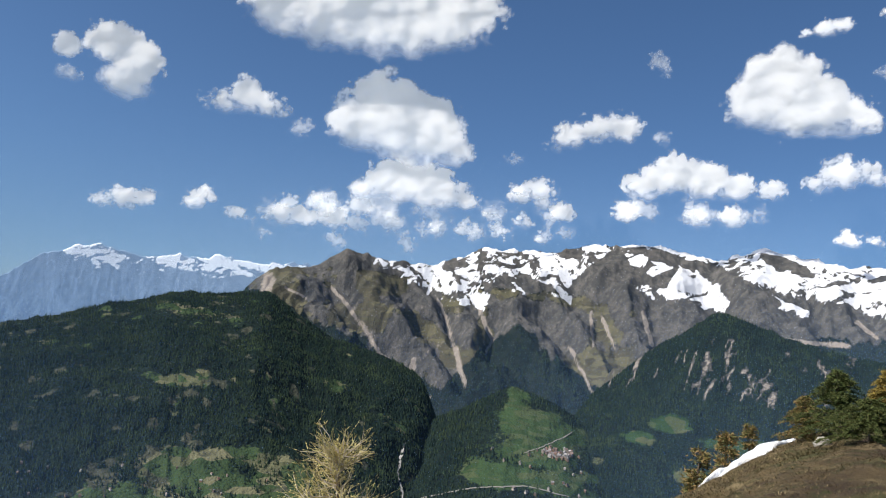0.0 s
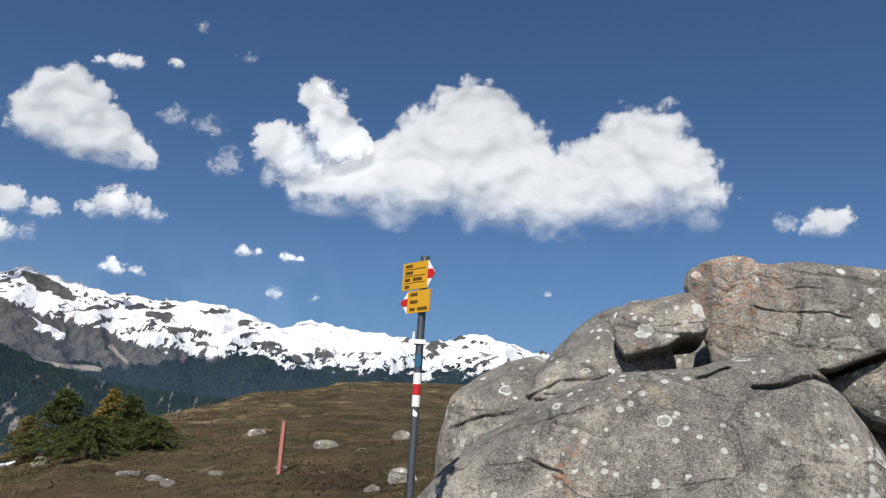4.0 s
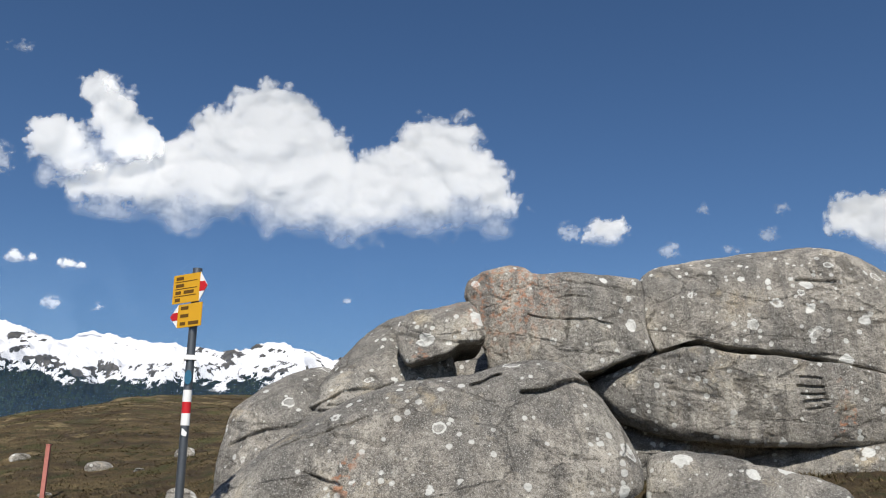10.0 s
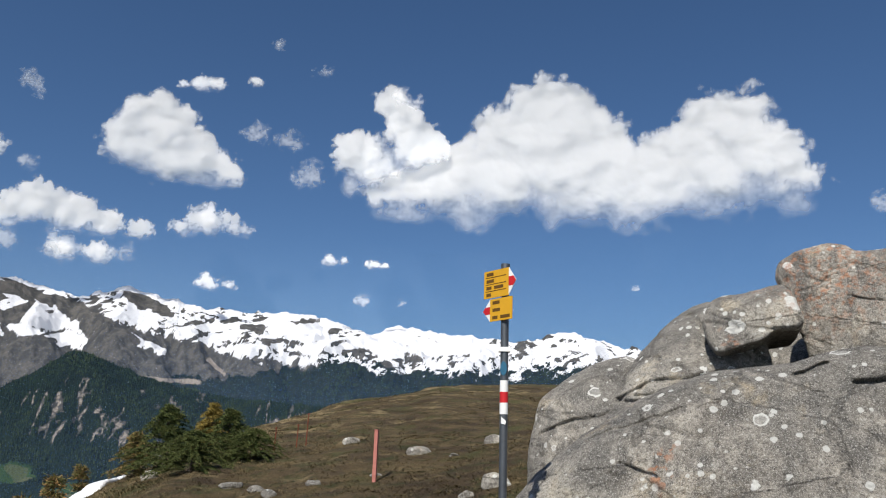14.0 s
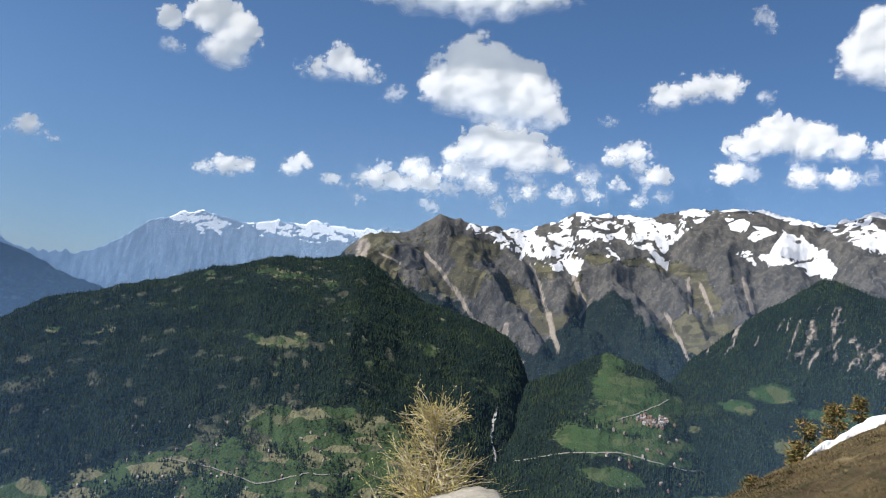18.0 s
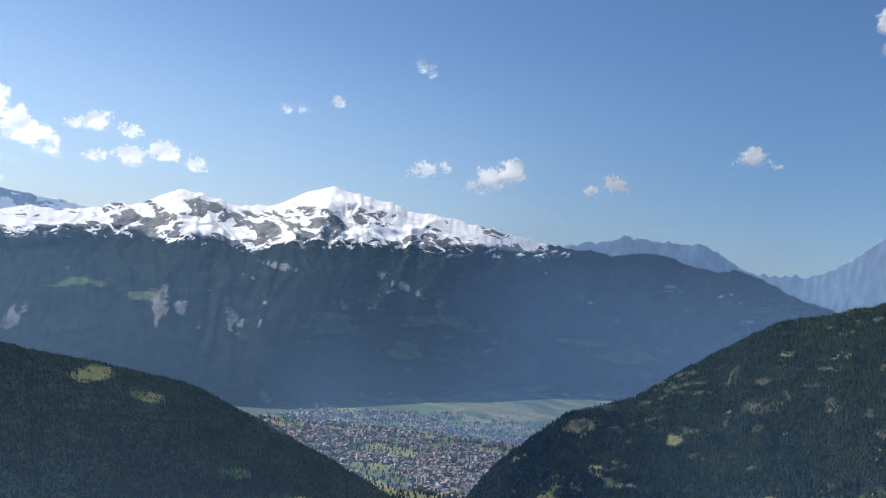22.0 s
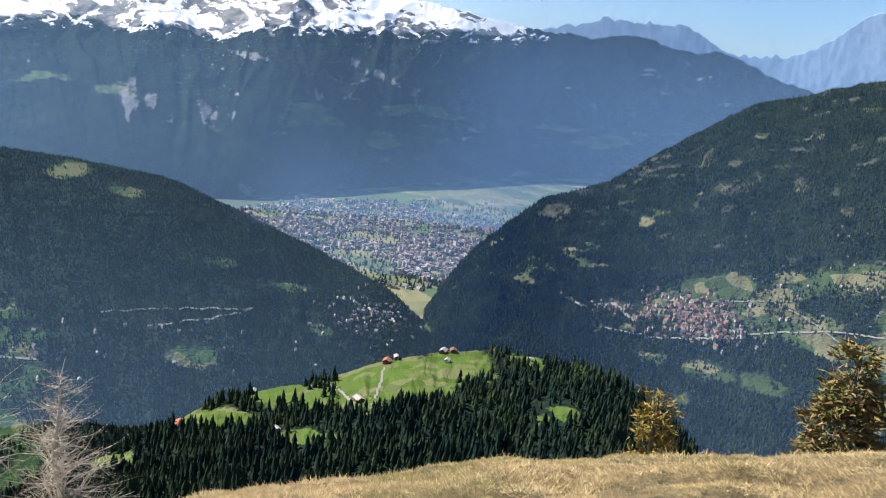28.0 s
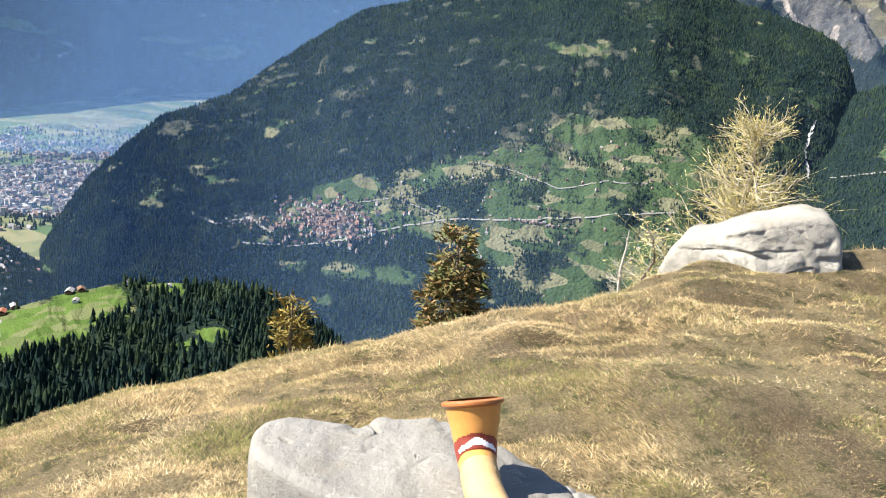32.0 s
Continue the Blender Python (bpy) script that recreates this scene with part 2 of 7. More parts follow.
def island_material(name, colours, rough=0.8, clumps=0.0):
    """Each loose piece of a mesh takes a colour between the given ones; clumps: scale of the noise that darkens its
    colour in patches.
    """
    mat, nt, bsdf = material(name)
    k = Nodes(nt)
    geo = nt.nodes.new("ShaderNodeNewGeometry")
    ramp = k.add("ValToRGB")
    nt.links.new(geo.outputs["Random Per Island"], ramp.inputs[0])
    el = ramp.color_ramp.elements
    while len(el) < len(colours):
        el.new(0.5)
    for i, c in enumerate(colours):
        el[i].position = i / (len(colours) - 1)
        el[i].color = (*c, 1)
    col = ramp.outputs[0]
    if clumps:
        p = k.position()
        grow = k.math("ADD", k.math("MULTIPLY", k.noise(p, clumps, 3, 0.6), 0.6), k.math("MULTIPLY", k.noise(p, clumps * 0.22, 3, 0.6), 0.4))
        col = k.mix(k.band(grow, 0.4, 0.6), k.mix(0.58, col, (0.036, 0.024, 0.012)), col)
    nt.links.new(col, bsdf.inputs["Base Color"])
    bsdf.inputs["Roughness"].default_value = rough
    return mat

# ---- the ground: one sheet from the visitor's feet to the horizon ----
CREST_R = ((-60, 18), (-30, 18), (0, 30), (8, 44), (15, 46), (23, 42), (28, 38), (34, 32), (38, 24), (43, 21), (48, 18), (52, 15), (62, 9.5), (74, 7.4), (80, 6.6), (90, 6.6),
           (100, 6.4), (112, 6.0), (124, 5.5), (144, 5.0), (170, 5.5), (200, 30))
CREST_EL = ((-60, 0.3), (-30, 0.6), (0, 4.0), (8, 5.2), (15, 5.5), (23, 5.1), (28, 4.1), (34, 2.2), (38, 0.6), (43, -1.6), (48, -5.1), (52, -8.0), (62, -10.9), (74, -14.4), (80, -17.6), (85, -18.9), (90, -21.0),
            (94, -21.9), (99.5, -23.3), (105, -24.6), (112, -25.5), (117, -26.6), (124, -27.7), (134, -28.8), (144, -29.6), (170, -29), (200, -3))
VALLEY = -560.0


def ground_height(az, r):
    """Height of the ground; az in degrees, r in metres."""
    az, r = np.broadcast_arrays(np.asarray(az, float), np.asarray(r, float))
    rc = curve_at(az, CREST_R)
    zc = rc * np.tan(np.radians(curve_at(az, CREST_EL)))
    t = np.clip(r / rc, 0, 1)
    near = -EYE + (zc + EYE) * t ** (1.15 + 0.9 * smooth(46, 60, az))
    # the great rock stands on a low rise
    rise = smooth(26, 4, az) * smooth(-44, -30, az) * smooth(2.0, 9.0, r) * 0.75 * smooth(30, 14, r)
    near = near + rise * smooth(-EYE - 0.2, -EYE + 3, -near) * 0.9
    steep = np.where(az < 45, 0.30, 0.78) * smooth(-400, 30, -np.abs(az - 20) * 0 + 20)
    far = zc - steep * (r - rc) - 0.25 * np.clip(r - rc, 0, 4)
    deep = np.where(az < -18, -40.0, VALLEY)
    z = np.where(r <= rc, near, np.maximum(far, deep))
    x, y = -r * np.sin(np.radians(az)), r * np.cos(np.radians(az))
    bumps = 0.07 * fbm(x * 0.9, y * 0.9, 0, 3, 5) + 0.16 * fbm(x * 0.25, y * 0.25, 0, 2, 9) * smooth(2, 8, r)
    hump = np.abs(2 * vnoise(x * 1.7 + 0.6 * y, y * 1.7, 0, 61) - 1) ** 0.7 + 0.5 * np.abs(2 * vnoise(x * 3.9, y * 3.9, 0, 62) - 1)
    bumps = bumps + 0.075 * (hump - 0.6) * smooth(1.8, 3.0, r)
    # a low bank of turf along the slab
    along_t = np.clip(((x + 3.02) * 0.52 + (y + 0.74) * 0.76) / 0.848, 0, 1)
    z = z + 0.15 * np.exp(-((x + 3.02 - 0.52 * along_t) ** 2 + (y + 0.74 - 0.76 * along_t) ** 2) / 0.03)
    return EYE + z + bumps * smooth(0.5, 2.0, r) * smooth(400, 40, r)


def ground_z(x, y):
    az = math.degrees(math.atan2(-x, y))
    if az < -150:
        az += 360
    return float(ground_height(az, math.hypot(x, y)))


def polar(az, r):
    return -r * np.sin(np.radians(az)), r * np.cos(np.radians(az))


mat_turf, nt, bsdf = material("dry_turf")
k = Nodes(nt)
p = k.position()
n1, n2, n3 = k.noise(p, 0.8, 6, 0.6), k.noise(p, 6.0, 6, 0.65), k.noise(p, 70.0, 6, 0.75)
turf = k.mix(k.band(n1, 0.42, 0.62), (0.31, 0.24, 0.125), (0.17, 0.125, 0.065))
turf = k.mix(k.band(n2, 0.5, 0.64), turf, (0.075, 0.08, 0.026))
turf = k.mix(k.band(n3, 0.4, 0.6), k.mix(0.6, turf, (0.06, 0.043, 0.024)), turf)
turf = k.mix(k.band(n3, 0.58, 0.68, 0, 0.6), turf, (0.42, 0.33, 0.18))
turf = k.mix(k.band(k.noise(p, 1.7, 4), 0.66, 0.74), turf, (0.14, 0.095, 0.06))
where = k.add("SeparateXYZ")
nt.links.new(p, where.inputs[0])
n4, n5 = k.noise(k.scaled(p, (1.0, 1.6, 3.0)), 0.55, 7, 0.65), k.noise(p, 2.6, 6, 0.7)
heath = k.mix(k.band(n4, 0.4, 0.6), (0.08, 0.054, 0.03), (0.2, 0.145, 0.07))
heath = k.mix(k.band(n5, 0.52, 0.62), heath, (0.07, 0.072, 0.025))
dry = k.math("ADD", k.noise(p, 0.9, 6, 0.65), k.band(where.outputs["X"], -18.0, -9.0, 0.1, -0.05))
heath = k.mix(k.band(dry, 0.55, 0.65), heath, (0.38, 0.29, 0.15))
heath = k.mix(k.band(k.noise(p, 0.5, 5, 0.6), 0.54, 0.62, 0, 0.7), heath, (0.085, 0.1, 0.03))
heath = k.mix(k.band(n3, 0.42, 0.58), k.mix(0.6, heath, (0.02, 0.015, 0.01)), heath)
turf = k.mix(k.band(k.math("ADD", where.outputs["Y"], k.math("MULTIPLY", n1, 3.0)), 4.5, 6.5), turf, heath)
nt.links.new(turf, bsdf.inputs["Base Color"])
bsdf.inputs["Roughness"].default_value = 0.95
nt.links.new(k.bump(k.math("ADD", n3, k.math("MULTIPLY", n2, 1.4)), 0.9, 0.06), bsdf.inputs["Normal"])

AZ = np.arange(-150, 210, 0.6)
RR = np.concatenate([[0.05], np.geomspace(0.6, 60, 290), np.geomspace(64, 4900, 50)])
azg, rg = np.meshgrid(AZ, RR, indexing="ij")
gx, gy = polar(azg, rg)
gz = ground_height(azg, rg)
thing("ground", "dry brown alpine turf on a hilltop falling away to the valley", "ground", kind="structure",
      mesh=mesh_of("ground", np.stack([gx, gy, gz], -1).reshape(-1, 3), grid_faces(len(AZ), len(RR), True)[:, ::-1], mat_turf))


# ---- mountains ----
def ribs(a, t, seed, f):
    """Slanting ribs and ravines that meet and part: 0 in the beds, 1 on the crests."""
    w1, w2 = fbm(a * f * 0.5, t * 2.0, seed, 4, seed + 3), fbm(a * f * 1.7, t * 5.0, seed, 3, seed + 5)
    one = ridged(a * f + 1.5 * t + 1.1 * w1 + 0.25 * w2, t * 1.1 + 0.5 * w1, seed, 5, seed + 7, 0.5)
    two = ridged(a * f * 1.15 - 1.9 * t + 1.2 * w1 - 0.25 * w2, t * 1.3 - 0.5 * w1, seed, 5, seed + 17, 0.5)
    return 0.5 * np.maximum(one, two) + 0.5 * (one + two) * 0.5


def line_gap(a, el, lines):
    """Distance in degrees to the nearest of the lines of (az, el) points."""
    w1, w2 = 0.25 * fbm(a * 1.2, el * 1.2, 1, 4, 7), 0.15 * fbm(a * 1.5, el * 1.5, 5, 4, 8)
    best = np.full(a.shape, 9.0)
    for line in lines:
        for (a0, e0), (a1, e1) in zip(line, line[1:]):
            t = np.clip(((a - a0) * (a1 - a0) + (el - e0) * (e1 - e0)) / ((a1 - a0) ** 2 + (e1 - e0) ** 2), 0, 1)
            best = np.minimum(best, np.hypot(a + w1 - a0 - t * (a1 - a0), el + w2 - e0 - t * (e1 - e0)))
    return best


def mountain(name, label, crest, crest_r, foot_el, foot_r, cover, seed, power=0.9, spur=0.0, spur_n=0.5, rough=12.0, step=0.12, rows=150, crest_rough=0.12, mat=None, back=0.35, lines=()):
    """A mountain side that rises from its foot to its crest and falls off behind. Angles in degrees as seen from the hilltop."""
    az0, az1 = min(c[0] for c in crest), max(c[0] for c in crest)
    az = np.arange(az0, az1 + step, step)
    s = np.concatenate([np.linspace(0, 1, rows), np.linspace(1.03, 1 + back, 10)])
    a, t = np.meshgrid(az, s, indexing="ij")
    ec = curve_at(az, crest)
    jag = crest_rough * 2.2 * (ridged(az * 0.8, az * 0, seed, 5, seed, 0.6) - 0.62)
    rc, rf = curve_at(az, crest_r)[:, None], curve_at(az, foot_r)[:, None]
    zc, zf = rc * np.tan(np.radians(ec))[:, None], rf * np.tan(np.radians(curve_at(az, foot_el)))[:, None]
    tt = np.clip(t, 0, 1)
    r = rf + (rc - rf) * t
    z = zf + (zc - zf) * tt ** power - np.clip(t - 1, 0, 1) * (np.abs(zc - zf) * 1.1 + 0.55 * (rc - rf) * (zc < 0))
    z = z + rc * np.radians(jag)[:, None] * tt ** 9
    win = np.sin(np.pi * np.clip(tt, 0, 1)) ** 0.7
    sp = ribs(a, t, seed, spur_n)
    if lines:
        far = line_gap(a, np.degrees(np.arctan2(z, r)), lines)
        z = z + win * 120 * (np.clip(far, 0, 1.6) / 1.6 - 0.6)
    z = z + win * spur * 1.6 * (sp - 0.62)
    x, y = polar(a, r)
    z = z + win * rough * fbm(x / 160, y / 160, z / 160, 5, seed + 11, 0.6)
    el = np.degrees(np.arctan2(z, r))
    cov = cover(a, el, tt, sp, x, y, z)
    ob = thing(name, label, "mountain", kind="structure")
    me = mesh_of(name, np.stack([x, y, z + EYE], -1).reshape(-1, 3), grid_faces(len(az), len(s))[:, ::-1], mat or land, cover=np.stack(cov, -1).reshape(-1, len(cov)))
    part("slope", me, ob)
    return dict(az=az, s=s, P=np.stack([x, y, z + EYE], -1), cov=np.stack(cov, -1), ob=ob, rows=rows)


def patch(a, el, list_):
    """Sum of soft ovals (az, el, half width, half height)."""
    a, el = a + 0.55 * fbm(a * 0.9, el * 1.2, 3, 4, 15), el + 0.35 * fbm(a * 1.1, el * 1.8, 8, 4, 16)
    total = 0 * a
    for az, e, w, h in list_:
        total = np.maximum(total, np.exp(-(((a - az) / w) ** 2 + ((el - e) / h) ** 2) * 0.9))
    return total


DOME = ((-12, 7.2), (0, 7.8), (10, 8.1), (13.8, 9.1), (17.7, 8.3), (22.3, 8.9), (25.9, 9.2), (27.4, 8.7), (31.9, 9.8), (36.5, 9.5), (39.8, 10.0), (44.1, 10.6), (47.0, 9.7), (51.2, 10.6),
        (55.0, 10.1), (58.8, 9.4), (62.6, 9.3), (65.8, 7.7), (69.4, 7.8), (71.9, 8.2), (74.0, 6.8), (77.5, 5.9), (79.5, 3.0))
SNOW_LOW = ((-12, 6.6), (13.8, 6.6), (22.4, 6.4), (28, 6.5), (33.8, 6.5), (38.4, 5.5), (43, 5.0), (47.4, 5.3), (50.8, 5.6), (53.7, 6.5), (55.5, 6.0), (59.9, 5.2), (65, 6.2), (69.2, 8.1), (71, 12), (80, 12))
TREE_LINE = ((-12, 7.0), (20, 6.7), (30, 6.7), (34, 6.1), (38, 4.9), (42.9, 4.6), (46.1, 5.6), (48.3, 4.5), (51.9, 1.9), (53.8, 0.2), (57, 2.4), (59.8, 4.4), (62.6, 1.8), (64.5, -0.6), (66.3, 0.1), (68.4, 1.1), (73.8, 3.1), (77, 4.4), (80, 5))
GULLIES = (((72.7, 5.7), (70.6, 3.3), (68.6, 1.2), (66.2, -0.4), (64.3, -2.1)), ((68.2, 6.2), (65.4, 2.6), (63.0, 0.0)), ((63.0, 5.6), (61.3, 4.25), (61.4, 2.1)), ((58.0, 5.4), (55.5, 2.6), (54.0, -0.2)),
           ((55.9, 7.1), (53.7, 4.7), (52.4, 2.2)), ((50.9, 6.8), (50.1, 3.8)), ((37.7, 7.5), (37.2, 5.3)), ((39.9, 5.4), (38.3, 4.4)), ((33, 6), (32.2, 4.2)), ((66.9, 7.5), (64.6, 5.0), (64, 3)), ((47.5, 8), (46, 6), (45.4, 4.6)))


def strata(a, el, seed, slope=0.22):
    """Long tilted bands of rock that stand out of the snow, 0 to 1."""
    w = fbm(a * 0.5, el * 0.8, seed, 3, seed)
    one = fbm(a * 0.35 + 0.5 * el + 0.4 * w, (el - slope * a) * 1.5 + 0.8 * w, seed, 5, seed + 1, 0.6)
    two = fbm(a * 0.35 - 0.4 * el + 0.4 * w, (el + slope * 1.3 * a) * 1.5 + 0.8 * w, seed, 5, seed + 2, 0.6)
    return np.maximum(one, two)


# snowfields, bare cliffs and pale scree chutes: from (az, el) to (az, el), and half width, in degrees
SNOWFIELDS = ((69.3, 7.8, 62.3, 5.5, 0.51), (66.0, 7.5, 62.8, 6.8, 0.63), (61.5, 8.7, 62.1, 7.3, 0.55), (61.0, 8.4, 59.7, 6.9, 0.43), (59.9, 8.5, 55.1, 8.3, 0.86), (57.8, 7.6, 56.4, 6.4, 0.35), (54.9, 9.8, 51.6, 9.4, 0.43), (50.9, 10.4, 45.7, 9.7, 0.39), (50.4, 9.2, 46.4, 6.9, 0.59), (43.9, 10.6, 34.5, 8.9, 0.39), (45.7, 9.5, 36.2, 7.6, 0.59), (36.9, 8.1, 25.8, 7.4, 1.02), (34.5, 9.2, 25.8, 8.6, 0.78), (44.4, 7.6, 41.3, 6.7, 0.2), (51.4, 7.4, 48.0, 7.0, 0.24), (63.1, 8.5, 64.0, 6.8, 0.31))
CLIFFS = ((53.4, 9.1, 55.2, 7.1, 0.94), (51.3, 9.9, 47.3, 9.1, 0.35), (43.8, 10.1, 41.3, 9.2, 0.39), (62.0, 9.3, 60.0, 9.4, 0.27), (65.3, 7.9, 63.8, 8.0, 0.35), (59.8, 7.3, 58.7, 6.9, 0.51), (46.4, 8.6, 43.2, 7.1, 0.47), (36.2, 8.6, 34.8, 8.4, 0.2), (34.8, 7.8, 32.3, 7.8, 0.16), (32.4, 9.4, 29.7, 9.2, 0.16), (57.7, 9.6, 56.0, 9.4, 0.27), (49.6, 8.9, 50.7, 7.6, 0.39))
SCREE = ((72.8, 5.4, 70.4, 3.1, 0.12), (70.4, 3.1, 68.9, 1.2, 0.14), (68.9, 1.2, 65.2, -1.4, 0.15), (63.8, 2.2, 62.9, -0.2, 0.17), (65.4, 5.5, 63.8, 2.2, 0.08), (62.7, 5.4, 61.3, 3.1, 0.14), (61.3, 3.1, 61.6, 2.1, 0.10), (54.8, 5.6, 54.4, 3.3, 0.10), (56.1, 3.1, 54.0, -0.2, 0.12), (54.0, 5.3, 53.0, 3.4, 0.10), (51.3, 5.9, 50.6, 3.7, 0.14), (38.3, 6.3, 37.2, 5.4, 0.10), (43.4, 4.8, 38.6, 4.8, 0.15), (66.6, 1.1, 66.8, -0.4, 0.20), (75.9, 5.0, 74.4, 4.4, 0.08))


def strokes(a, el, list_, fray=0.3):
    """How far inside the nearest of the frayed strips each place lies, 1 on their middle lines."""
    a = a + fray * fbm(a * 1.4, el * 1.4, 2, 5, 211, 0.6)
    el = el + fray * 0.7 * fbm(a * 1.4, el * 1.4, 9, 5, 212, 0.6)
    best = np.full(a.shape, -9.0)
    for a0, e0, a1, e1, w in list_:
        t = np.clip(((a - a0) * (a1 - a0) + (el - e0) * (e1 - e0)) / ((a1 - a0) ** 2 + (e1 - e0) ** 2), 0, 1)
        best = np.maximum(best, 1 - np.hypot(a - a0 - t * (a1 - a0), el - e0 - t * (e1 - e0)) / (w * (1.15 - 0.5 * np.abs(t - 0.45))))
    return best


def cover_dome(a, el, t, sp, x, y, z):
    n = fbm(x / 260, y / 260, z / 120, 4, 31)
    west = smooth(34, 28, a)
    d = el - curve_at(a, SNOW_LOW) + 0.4 * fbm(a * 0.6, el * 0.6, 2, 4, 33) - 0.9 * (sp - 0.62)
    st = strata(a, el, 44, 0.12)
    broad = smooth(-0.5, 0.3, d) * (1 - smooth(0.12, 0.26, st - 0.14 * smooth(0.6, 1.6, d)))
    broad = broad * (1 - 0.9 * smooth(0.62, 0.74, ridged(a * 1.6 + 0.6 * el, el * 1.9 - 0.3 * a, 3, 4, 45, 0.6)) * smooth(1.5, 0.4, d))
    field = strokes(a, el, SNOWFIELDS, 0.45)
    # thawing edges: streaks down the fall line
    streak = ridged(a * 1.5 + 0.5 * el, el * 0.5 + 0.3 * a, 4, 4, 37, 0.6)
    combed = ridged(a * 1.1 - 0.9 * el, el * 0.5, 6, 4, 41, 0.6) - 0.62
    inside = smooth(-0.3, -0.1, field - 0.3 * smooth(50, 54, a) + 0.75 * combed + 0.5 * (streak - 0.62) + 0.5 * fbm(a * 3.5, el * 3.5, 7, 4, 43, 0.6))
    fringe = smooth(-1.5, 0.1, field) * smooth(0.70, 0.82, streak + 0.1 * smooth(-1.2, 0, field)) * smooth(4.2, 5.6, el)
    near = np.maximum(inside, fringe * 0.85) * (1 - smooth(-0.1, 0.25, strokes(a, el, CLIFFS, 0.5)))
    near = near * (1 - 0.9 * smooth(0.2, 0.3, np.maximum(ridged(a * 1.3 - 1.0 * el, el * 0.9 + 0.3 * a, 8, 4, 49, 0.6) - 0.5, 0) * smooth(50, 54, a))) * (1 - 0.8 * smooth(0.26, 0.34, strata(a * 1.7, el * 1.7, 47, 0.25)))
    top = smooth(0.35, 0.1, curve_at(a, DOME) - el) * smooth(70.5, 68.0, a) * smooth(0.3, 0.5, vnoise(a * 1.3, a * 0, 2, 39))
    snow = np.where(a > 31, np.maximum(near, top * 0.9), broad)
    snow = west * broad + (1 - west) * snow
    fleck = smooth(-1.6, -0.2, d) * smooth(0.1, 0.3, strata(a * 1.6, el * 1.6, 58, 0.5)) * 0.62 * west
    rock = smooth(-0.35, 0.35, el - curve_at(a, TREE_LINE) + 0.9 * n + 0.5 * fbm(a * 2.5, el * 0.8, 3, 3, 38)) * (0.85 + 0.3 * n)
    grass = smooth(-0.15, 0.3, fbm(a * 0.5, el * 0.6, 6, 4, 35) + 0.25 * smooth(3, 5, a * 0 + el) * smooth(64, 70, a)) * smooth(8.0, 5.5, el) * smooth(46, 54, a) * rock
    chute = strokes(a, el, SCREE, 0.22)
    pale = np.maximum(smooth(-0.8, 0.6, chute) * 0.85, smooth(0.75, 0.9, streak) * rock * 0.5 * smooth(7, 4, el))
    pale = np.maximum(pale, patch(a, el, ((77.1, 5.0, 0.5, 0.9),)) * 0.9)
    return np.maximum(snow, fleck), np.clip(grass * 1.2, 0, 0.95), np.clip(np.where(grass > 0.4, rock * 0.42, rock), 0, 1), pale


dome = mountain("snowy_mountain_range", "snow-capped alpine range with grey scree gullies and a domed peak", DOME, ((-12, 4600), (20, 4500), (45, 4350), (60, 4150), (72, 3700), (80, 3600)),
                ((-12, 0), (30, -1), (45, -5), (60, -8), (66, -8), (80, -4)), ((-12, 3000), (30, 2900), (60, 2860), (80, 2860)), cover_dome, 17, 0.95, 95, 0.3, 75, step=0.1, rows=190, crest_rough=0.3, mat=land_alp, lines=GULLIES)


def cover_spur(a, el, t, sp, x, y, z):
    n = fbm(x / 150, y / 150, z / 150, 4, 61)
    comb = ridged(a * 1.9 + 0.5 * el, el * 0.5 - 0.2 * a, 5, 4, 63, 0.6)
    slide = smooth(0.66, 0.8, comb) * smooth(-0.1, 0.3, fbm(a * 0.5, el * 0.5, 4, 3, 64) + 0.1) * smooth(-1.5, 0.5, el)
    meadow = patch(a, el, ((49, -1.3, 1.8, 0.6), (44.5, -2.2, 3, 0.6), (47, -4.5, 2.5, 0.6), (51, -2.4, 1.4, 0.5)))
    return 0 * a, np.maximum(smooth(0.1, 0.5, n) * smooth(-3.2, -4.6, el) * 0.8, meadow), slide * 0.75, slide * smooth(0.75, 0.85, comb) * 0.6


spur = mountain("wooded_spur", "dark conifer-covered spur below the snowy range", ((14, 3.0), (25, 3.4), (33, 3.7), (38.4, 4.1), (42, 5.0), (46.4, 6.4), (50.7, 3.4), (54.2, 0.2), (57, -4)),
                ((14, 2720), (46, 2690), (57, 2500)), ((14, -3), (33, -6), (46, -9), (57, -11)), ((14, 2300), (57, 1900)), cover_spur, 23, 0.9, 45, 0.4, 34, crest_rough=0.15)


def cover_fan(a, el, t, sp, x, y, z):
    n = fbm(x / 90, y / 90, z / 90, 4, 71)
    m = patch(a, el, ((59.3, -1.0, 0.9, 0.9), (58.3, -2.4, 2.2, 1.1), (57.3, -4.2, 3.4, 1.2), (55.5, -2.9, 1.4, 0.8), (56.5, -5.6, 3.0, 0.7), (60.5, -6, 2.4, 0.9), (55.5, -6.4, 2.5, 0.5), (59, -8, 2.4, 0.6), (53.5, -5.4, 1.2, 0.5), (52, -8.6, 2, 0.6), (47, -8.5, 2, 0.5)))
    return 0 * a, np.clip(m * 1.1 + 0.4 * n, 0, 1), 0 * a


fan = mountain("meadow_spur", "green alpine pasture spur between wooded ravines", ((44, -9.0), (48, -7.0), (52, -4.4), (54, -2.6), (55.6, -1.2), (57.5, -0.5), (59.6, 0.1), (61, -0.6), (62.5, -1.6), (64, -2.2), (65, -3), (67, -4), (70, -7)),
               ((44, 2250), (60, 2450), (70, 2300)), ((44, -16), (70, -16)), ((44, 1500), (70, 1500)), cover_fan, 29, 0.9, 16, 0.5, 14, mat=land_spur)

